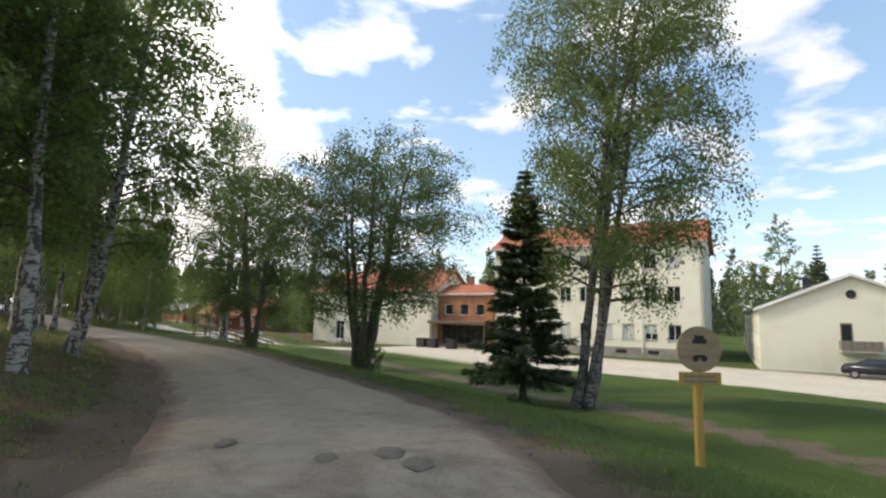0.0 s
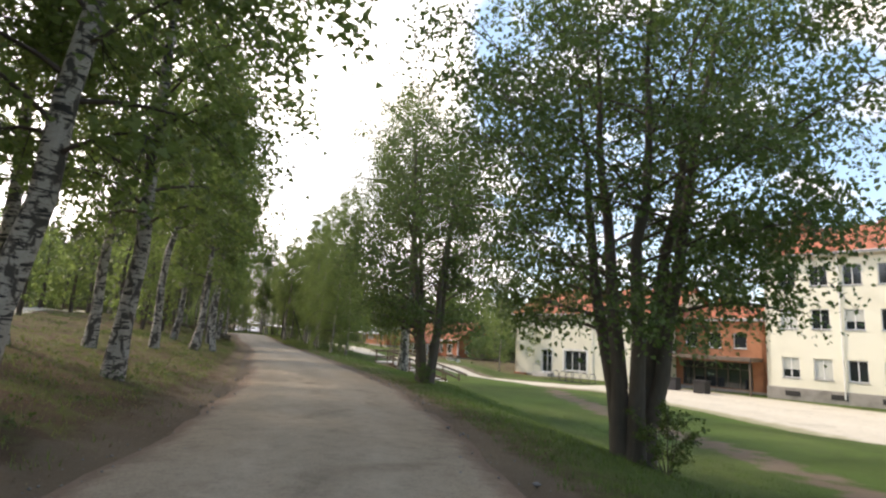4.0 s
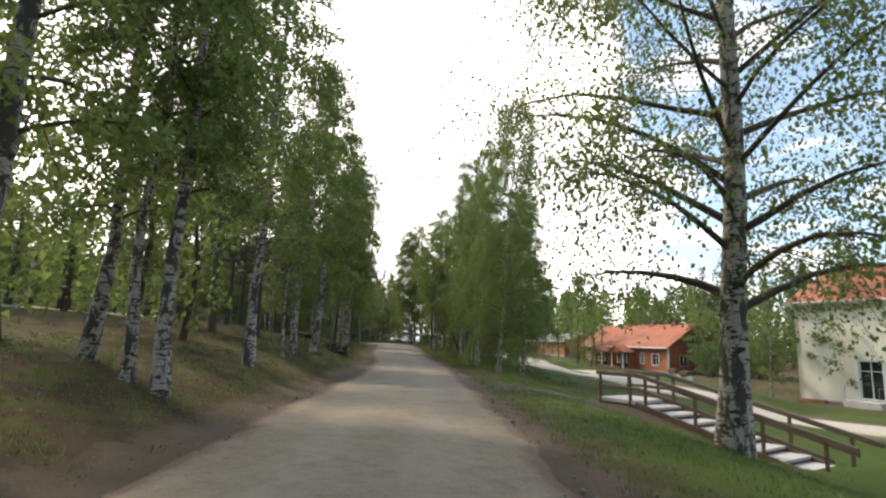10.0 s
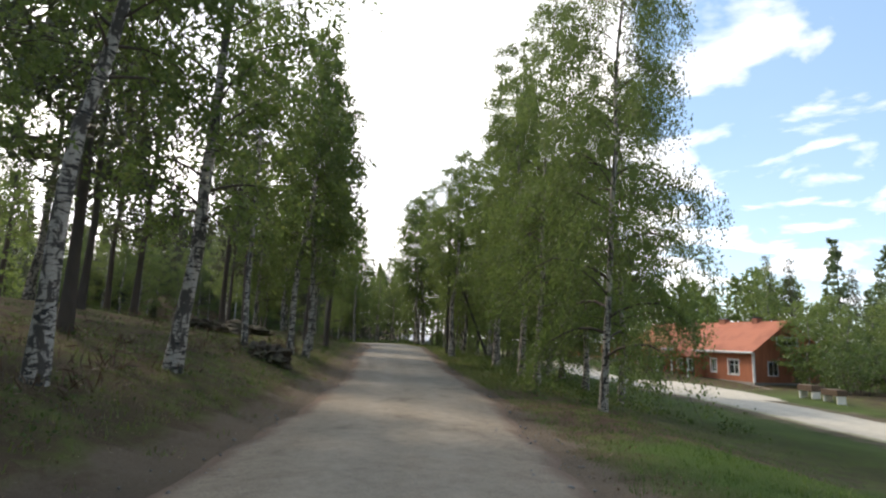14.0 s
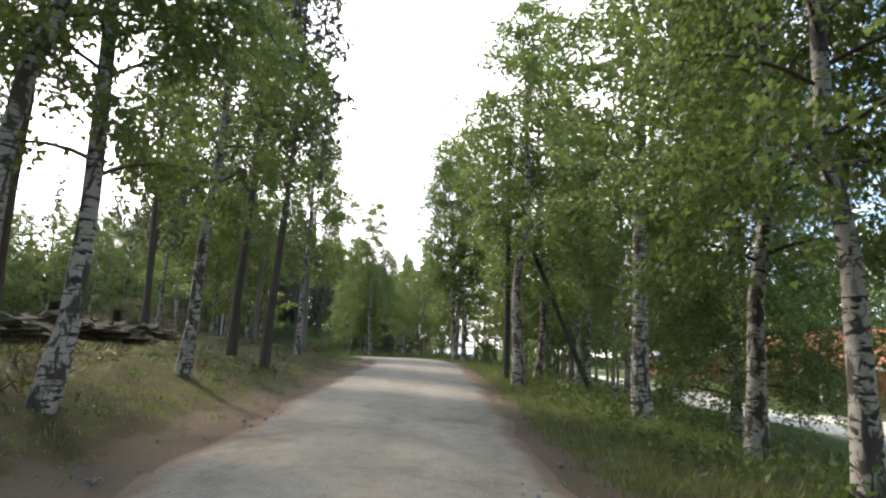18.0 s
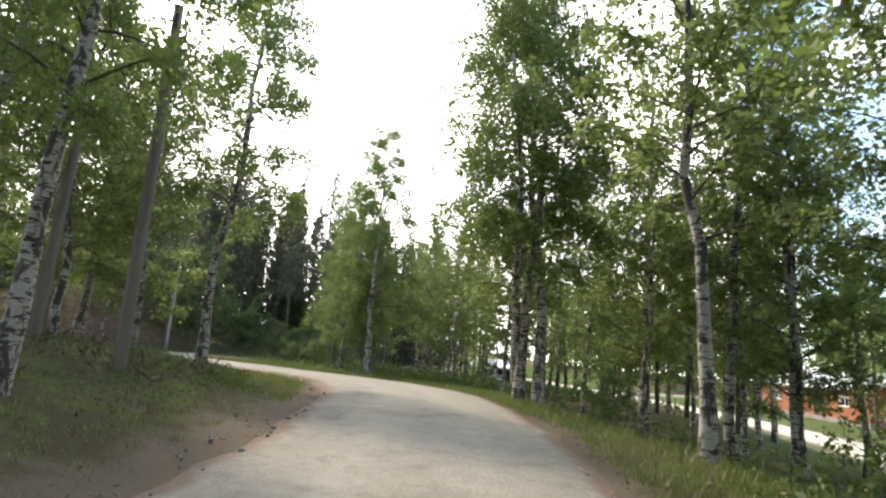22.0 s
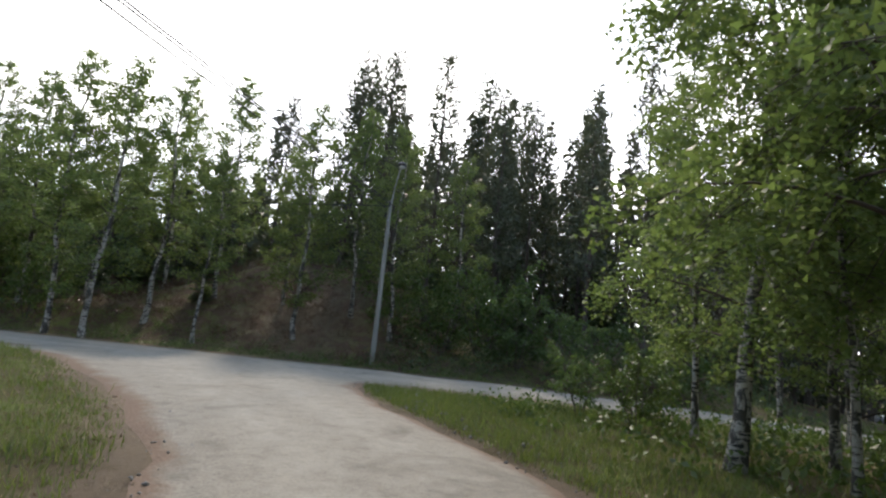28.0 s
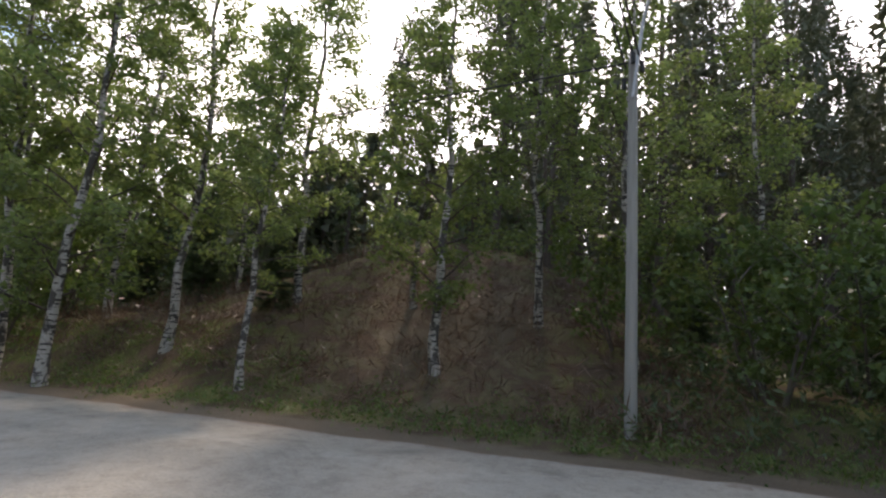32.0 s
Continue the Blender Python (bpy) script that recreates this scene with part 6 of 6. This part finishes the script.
# the low annex and the long red outbuilding with pale sheet roofs
def outbuilding(x, y, th, L, D, H, rise, label, doors, name="outbuilding"):
    z = ground_at(x, y) - 0.05
    h = thing(name, pose(x, y, z, 0, 0, th), label, "shed")
    shell(h, L, D, H, rise, "timber", [(q, 1.2, 0.9, 0.7) for q in doors], plinth=0.2, roofm="metal_roof", rows=0, over=0.5, thick=0.2)
    for q in doors:
        window_in(h, local(q, 0, 1.2), 0.9, 0.7, lights=2, trim=0.08, deep=0.1)
    for k in range(int(L / 0.9)):
        part("roof_seam", box(k * 0.9, 0, 0, k * 0.9 + 0.03, math.hypot(D / 2 + 0.5, rise), 0.04), "metal_roof", h).matrix_local = pose(0.1, -0.5, H - 0.5 * rise / (D / 2) + 0.163, math.degrees(math.atan2(rise, D / 2)))
    part("door", box(L * 0.55, -0.05, 0.1, L * 0.55 + 1.1, -0.003, 2.1), "timber_dark", h, "brown plank door")
    return h


outbuilding(-88.0, 125.6, -26, 13.5, 6.5, 2.6, 1.3, "long red outbuilding with pale sheet-metal roof by the lane", (2.0, 4.0, 10.5))

# the grey carport behind the trees
CP_X, CP_Y = -111.7, 106.0
cpz = ground_at(CP_X, CP_Y)
port = thing("carport", pose(CP_X, CP_Y, cpz, 0, 0, 53), "dark grey board carport with pale roof and white posts", "shed")
shell(port, 5.4, 5.5, 2.3, 0.85, "shed_grey", [(0.35, 0.05, 2.2, 1.95), (2.85, 0.05, 2.2, 1.95)], plinth=0, roofm="metal_roof", rows=0, thick=0.12, over=0.4)
for x in (0.27, 2.55, 2.77, 5.05):
    part("post", box(x, -0.05, 0.0, x + 0.09, -0.003, 2.1), "white", port)
for x in (0.27, 2.77):
    part("lintel", box(x, -0.05, 2.1, x + 2.37, -0.003, 2.2), "white", port)

# ---- stairs with handrails on the bank ----
def slanted_board(x0, z0, x1, z1, y, wide, deep):
    """A squared timber from one end to the other, in a plane of constant y; z is its top."""
    b = box(x0, y, 0, x1, y + wide, 1, bevel=0)
    for v in b.verts:
        t = (v.co.x - x0) / (x1 - x0)
        v.co.z = z0 + (z1 - z0) * t - deep * (1 - v.co.z)
    bmesh.ops.bevel(b, geom=b.edges[:], offset=0.012, segments=1, affect="EDGES")
    return b


ST = pose(-21.5, 59.62, 0.69, 0, 0, -2.0)
stairs = thing("outdoor_stairs", ST, "pale concrete stairs down the grassy bank with weathered wooden handrails", "stairs")
part("landing", box(-0.3, 0, -0.12, 1.15, 1.5, 0.0, bevel=0.015), "concrete", stairs, "concrete landing")
for k in range(8):
    x = 1.153 + k * 0.60
    st = part("step", box(x, 0, -0.14 * (k + 1) - 0.07, x + 0.63, 1.5, -0.14 * (k + 1), bevel=0.012), "concrete", stairs)
    part("riser", box(x + 0.02, 0.04, -1.7, x + 0.617, 1.46, -0.14 * (k + 1) - 0.073), "timber_dark", st)
for y in (0.0, 1.47):
    part("stringer", slanted_board(1.15, -0.02, 6.05, -1.16, y - 0.035, 0.10, 0.30), "timber_dark", stairs, "dark weathered side board")
for y in (0.02, 1.48):
    for k, (x0, z0, x1, z1) in enumerate(((-0.35, 0.84, 1.30, 0.84), (1.18, 0.86, 6.95, -0.41))):
        rail = part("handrail", slanted_board(x0, z0, x1, z1, y - 0.05, 0.10, 0.13), "wood_brown", stairs, "thick weathered brown timber handrail")
        part("middle_rail", slanted_board(x0 + 0.05, z0 - 0.44, x1 - 0.5 * k, z1 - 0.44 + 0.11 * k, y - 0.03, 0.06, 0.10), "wood_brown", rail)
        for x in ((-0.2, 0.95) if k == 0 else (1.5, 3.1, 4.9, 6.3)):
            top = z0 + (x - x0) * (z1 - z0) / (x1 - x0)
            part("post", box(x - 0.035, y - 0.035, top - 1.15, x + 0.035, y + 0.035, top - 0.01), "timber_dark", rail)

# ---- the round sign by the road ----
sg = thing("traffic_sign", pose(13.55, 26.85, ground_at(13.55, 26.85), 0, 0, 18) @ Matrix.Scale(0.86, 4), "back-lit round board with two vehicle shapes on a yellow wooden post", "sign")
part("post", box(-0.05, -0.05, -0.3, 0.05, 0.05, 1.75, bevel=0.008), "yellow", sg, "weathered yellow wooden post")
b = bmesh.new()
bmesh.ops.create_cone(b, cap_ends=True, segments=36, radius1=0.32, radius2=0.32, depth=0.025, matrix=pose(0, -0.075, 1.62, 90))
disc = part("disc", b, "sign_ply", sg, "worn round plywood board")
part("car_shape", box(-0.10, -0.094, 1.70, 0.10, -0.089, 1.76, bm=box(-0.07, -0.094, 1.76, 0.07, -0.089, 1.81)), "black", disc)
b = bmesh.new()
for x in (-0.06, 0.06):
    bmesh.ops.create_cone(b, cap_ends=True, segments=14, radius1=0.045, radius2=0.045, depth=0.005, matrix=pose(x, -0.0915, 1.49, 90))
box(-0.06, -0.094, 1.50, 0.06, -0.089, 1.54, b)
part("cycle_shape", b, "black", disc)
pl = part("plate", box(-0.30, -0.09, 1.12, 0.30, -0.06, 1.30, bevel=0.005), "yellow", sg, "yellow wooden plate with faded lettering bars")
for x0, z0, x1, z1 in ((-0.24, 1.225, 0.20, 1.26), (-0.24, 1.155, 0.24, 1.19)):
    part("faded_line", box(x0, -0.095, z0, x1, -0.092, z1), "wood_grey", pl)


# ---- poles and wires ----
def pole(x, y, h, r, mat, label, tilt=(0, 0), name="utility_pole"):
    z = ground_at(x, y)
    p = thing(name, pose(x, y, z, tilt[0], tilt[1], 0), label, "pole")
    n = 7
    part("mast", tube([(0, 0, -0.4 + (h + 0.4) * k / (n - 1)) for k in range(n)], [r * (1 - 0.3 * k / (n - 1)) for k in range(n)], 12), mat, p)
    return p, z


lamp, lz = pole(-94.6, 71.85, 6.6, 0.105, "pole", "grey wooden utility pole carrying a street lamp")
part("lamp_arm", tube([(0.1, 0, 5.7), (0.3, 0.15, 6.9), (0.62, 0.40, 7.9)], 0.03, 8), "galv", lamp)
b = bmesh.new()
bmesh.ops.create_uvsphere(b, u_segments=14, v_segments=8, radius=0.2, matrix=pose(0.72, 0.46, 7.92) @ Matrix.Diagonal((1.3, 0.9, 0.6, 1)))
hd = part("lamp_head", b, "metal_dark", lamp, "dark lamp head", smooth=True)
b = bmesh.new()
bmesh.ops.create_uvsphere(b, u_segments=12, v_segments=6, radius=0.15, matrix=pose(0.73, 0.47, 7.84) @ Matrix.Diagonal((1.2, 0.85, 0.5, 1)))
part("lamp_glass", b, "lamp_glass", hd, smooth=True)
part("insulator", tube([(0, 0.15, 6.2), (0, 0.15, 6.4)], 0.04, 8), "black", lamp)
part("insulator", tube([(0, -0.15, 5.9), (0, -0.15, 6.1)], 0.04, 8), "black", lamp)
part("insulator", tube([(0.15, 0, 6.3), (0.15, 0, 6.5)], 0.04, 8), "black", lamp)
p2, z2 = pole(-63.9, 70.9, 7.0, 0.12, "wood_grey", "grey wooden utility pole among the birches of the bank", (1, 1))
part("insulator", tube([(0.15, 0, 6.5), (0.15, 0, 6.75)], 0.04, 8), "black", p2)
p3, z3 = pole(-53.2, 74.95, 9.0, 0.11, "pole_dark", "dark tarred utility pole beside the road")
part("insulator", tube([(0.12, 0, 8.6), (0.12, 0, 8.85)], 0.04, 8), "black", p3)
br = thing("pole_brace", pose(-50.75, 76.45, ground_at(-50.75, 76.45)), "dark slanting timber brace leaning on the pole", "brace")
part("strut", tube([(0.12, 0.1, -0.3), (-2.1, -1.35, 6.2)], [0.085, 0.075], 10), "pole_dark", br)


def wire(a, c, sag, label):
    w = thing("overhead_wire", Matrix.Identity(4), label, "wire")
    pts = [(a[0] + (c[0] - a[0]) * t, a[1] + (c[1] - a[1]) * t, a[2] + (c[2] - a[2]) * t - sag * 4 * t * (1 - t)) for t in [k / 16 for k in range(17)]]
    part("cable", tube(pts, 0.017, 5), "black", w)
    return w


for dy, dz in ((0.12, 6.4), (-0.12, 6.3), (0.0, 6.55)):
    wire((-94.6, 71.85 + dy, lz + dz), (-66.5, 69.15 + dy * 0.5, 7.6 + (dz - 6.4) * 0.7), 0.28, "black overhead cable crossing above the gravel road")
p5, z5 = pole(-66.5, 69.15, 6.2, 0.12, "wood_grey", "grey wooden utility pole standing back among the pines")
p7, z7 = pole(-98.0, 100.5, 6.4, 0.10, "pole", "grey wooden utility pole behind the young birches")
wire((-63.9, 70.9, 8.5), (-98.0, 100.5, z7 + 6.2), 0.25, "black overhead cable crossing the road towards the houses")
wire((-94.6, 71.85, lz + 6.4), (-100.0, 20.0, 9.5), 0.8, "black overhead cable along the crossroad")
p6, z6 = pole(-100.0, 20.0, 8.0, 0.13, "pole", "grey wooden utility pole far along the crossroad")


# ---- vehicles ----
def car(m, paint, label):
    c = thing("car", m, label, "car")
    prof = [(-2.1, 0.35), (-2.15, 0.75), (-1.95, 0.98), (-1.2, 1.05), (-0.55, 1.42), (0.75, 1.45), (1.55, 1.08), (2.1, 0.98), (2.18, 0.7), (2.15, 0.35)]
    b = bmesh.new()
    for y in (-0.84, 0.84):
        pass
    rings = [[b.verts.new((x, s * (0.84 if z < 1.1 else 0.66), z)) for x, z in prof] for s in (-1, 1)]
    for k in range(len(prof)):
        j = (k + 1) % len(prof)
        b.faces.new((rings[0][k], rings[0][j], rings[1][j], rings[1][k]))
    b.faces.new(rings[0][::-1])
    b.faces.new(rings[1])
    bmesh.ops.recalc_face_normals(b, faces=b.faces)
    bmesh.ops.bevel(b, geom=b.edges[:], offset=0.05, segments=2, affect="EDGES")
    body = part("body", b, paint, c, smooth=True)
    for s in (-1, 1):
        b = bmesh.new()
        vs = [b.verts.new((x, s * y, z)) for x, y, z in ((-1.05, 0.80, 1.07), (1.35, 0.80, 1.07), (0.7, 0.715, 1.38), (-0.5, 0.715, 1.38))]
        us = [b.verts.new((v.co.x, v.co.y + s * 0.03, v.co.z)) for v in vs]
        b.faces.new(us)
        for i in range(4):
            b.faces.new((vs[i], vs[(i + 1) % 4], us[(i + 1) % 4], us[i]))
        part("side_window", b, "glass", body)
    for x in (-1.32, 1.32):
        for s in (-1, 1):
            b = bmesh.new()
            bmesh.ops.create_cone(b, cap_ends=True, segments=20, radius1=0.31, radius2=0.31, depth=0.2, matrix=pose(x, s * 0.78, 0.31, 90))
            w = part("wheel", b, "rubber", c)
            b = bmesh.new()
            bmesh.ops.create_cone(b, cap_ends=True, segments=16, radius1=0.19, radius2=0.17, depth=0.02, matrix=pose(x, s * 0.888, 0.31, 90))
            part("rim", b, "galv", w)
    for s in (-0.6, 0.6):
        part("headlight", box(-2.19, s - 0.14, 0.68, -2.12, s + 0.14, 0.82), "lamp_glass", body)
    return c


car(pose(31.6, 66.8, ground_at(31.6, 66.8) + 0.03, 0, 0, -22), "car_paint", "dark saloon car parked on the gravel before the pale house")
cx, cy = -109.5, 107.6
car(pose(cx - 1.2, cy + 1.3, ground_at(cx - 1.2, cy + 1.3) + 0.03, 0, 0, 140), "car_white", "white car standing in the carport")
car(pose(-112.9, 103.0, ground_at(-112.9, 103.0) + 0.03, 0, 0, 120), "car_white", "white car parked beside the carport")


# ---- yard things ----
def rack(x, y, rz):
    r = thing("bicycle_rack", pose(x, y, ground_at(x, y) + 0.02, 0, 0, rz), "dark steel bicycle rack of hoops on the gravel", "bicycle rack", "bicycle racks by the hall")
    part("base_bar", box(-1.5, -0.03, 0.0, 1.5, 0.03, 0.05), "metal_dark", r)
    part("base_bar", box(-1.5, 0.97, 0.0, 1.5, 1.03, 0.05), "metal_dark", r)
    for k in range(4):
        xx = -1.4 + k * 0.93
        part("hoop", tube([(xx, 0, 0.02), (xx, 0.0, 0.75), (xx, 0.25, 0.95), (xx, 0.75, 0.95), (xx, 1.0, 0.75), (xx, 1.0, 0.02)], 0.03, 6), "metal_dark", r)
    return r


rack(-18.2, 82.4, -13)
rack(-15.6, 81.6, -13)


def bin_box(x, y, rz, col, label):
    g = thing("waste_bin", pose(x, y, ground_at(x, y) + 0.02, 0, 0, rz), label, "bin", "bins by the hall wall")
    part("body", box(-0.55, -0.5, 0.0, 0.55, 0.5, 1.0, bevel=0.06), col, g)
    part("lid", box(-0.6, -0.55, 1.0, 0.6, 0.55, 1.12, bevel=0.04), "black", g)
    return g


bin_box(-9.0, 84.6, -13, "metal_dark", "dark grey lidded waste bin beside the hall wall")
bin_box(-7.4, 84.2, -13, "metal_dark", "dark grey lidded waste bin beside the hall wall")
bin_box(-4.6, 82.6, -13, "black", "black rubbish container near the entrance")
for k, (x, y) in enumerate(((-38.6, 92.2), (-37.0, 91.4))):
    t = thing("garden_box", pose(x, y, ground_at(x, y), 0, 0, -25), "dark wooden box table with pale legs on the grass", "table", "boxes by the drive")
    part("top", box(-0.55, -0.35, 0.42, 0.55, 0.35, 0.78, bevel=0.02), "timber_dark", t)
    for xx in (-0.5, 0.42):
        part("leg", box(xx, -0.28, -0.1, xx + 0.08, 0.28, 0.42), "white", t)
rl = thing("low_fence", pose(-47.5, 103.5, ground_at(-47.5, 103.5), 0, 0, -50), "low pale timber rail fence by the house drive", "fence")
for k in range(6):
    part("post", box(k * 2.4, -0.05, -0.4, k * 2.4 + 0.1, 0.05, 0.55), "wood_grey", rl)
part("rail", box(-0.1, -0.07, 0.42, 12.3, -0.05, 0.54), "wood_grey", rl)
pt = thing("marker_post", pose(-89.0, 56.5, ground_at(-86.4, 57.0), 0, 0, 0), "thin grey marker post at the road edge", "post")
part("stake", tube([(2.6, 0.5, -0.2), (2.6, 0.5, 0.9)], 0.03, 6), "wood_grey", pt)


def damp_patch(x, y, r, seed):
    """A shallow pothole's dark damp bottom, ragged at the edge."""
    q = random.Random(seed)
    b = bmesh.new()
    z = ground_at(x, y) + 0.10
    ring = [b.verts.new((r * 1.5 * q.uniform(0.75, 1.1) * math.cos(a), r * 0.8 * q.uniform(0.75, 1.1) * math.sin(a), 0)) for a in [k * math.pi / 9 for k in range(18)]]
    b.faces.new(ring)
    p = part("damp_patch", b, "damp")
    p.matrix_world = pose(x, y, z, 0, 0, 110)
    tagged(p, "dark damp pothole in the packed gravel", "pothole", kind="structure")


for k, (x, y) in enumerate(((9.6, 24.9), (10.6, 25.0), (8.1, 25.2), (10.15, 25.35))):
    damp_patch(x, y, 0.16 + 0.05 * (k % 2), 40 + k)
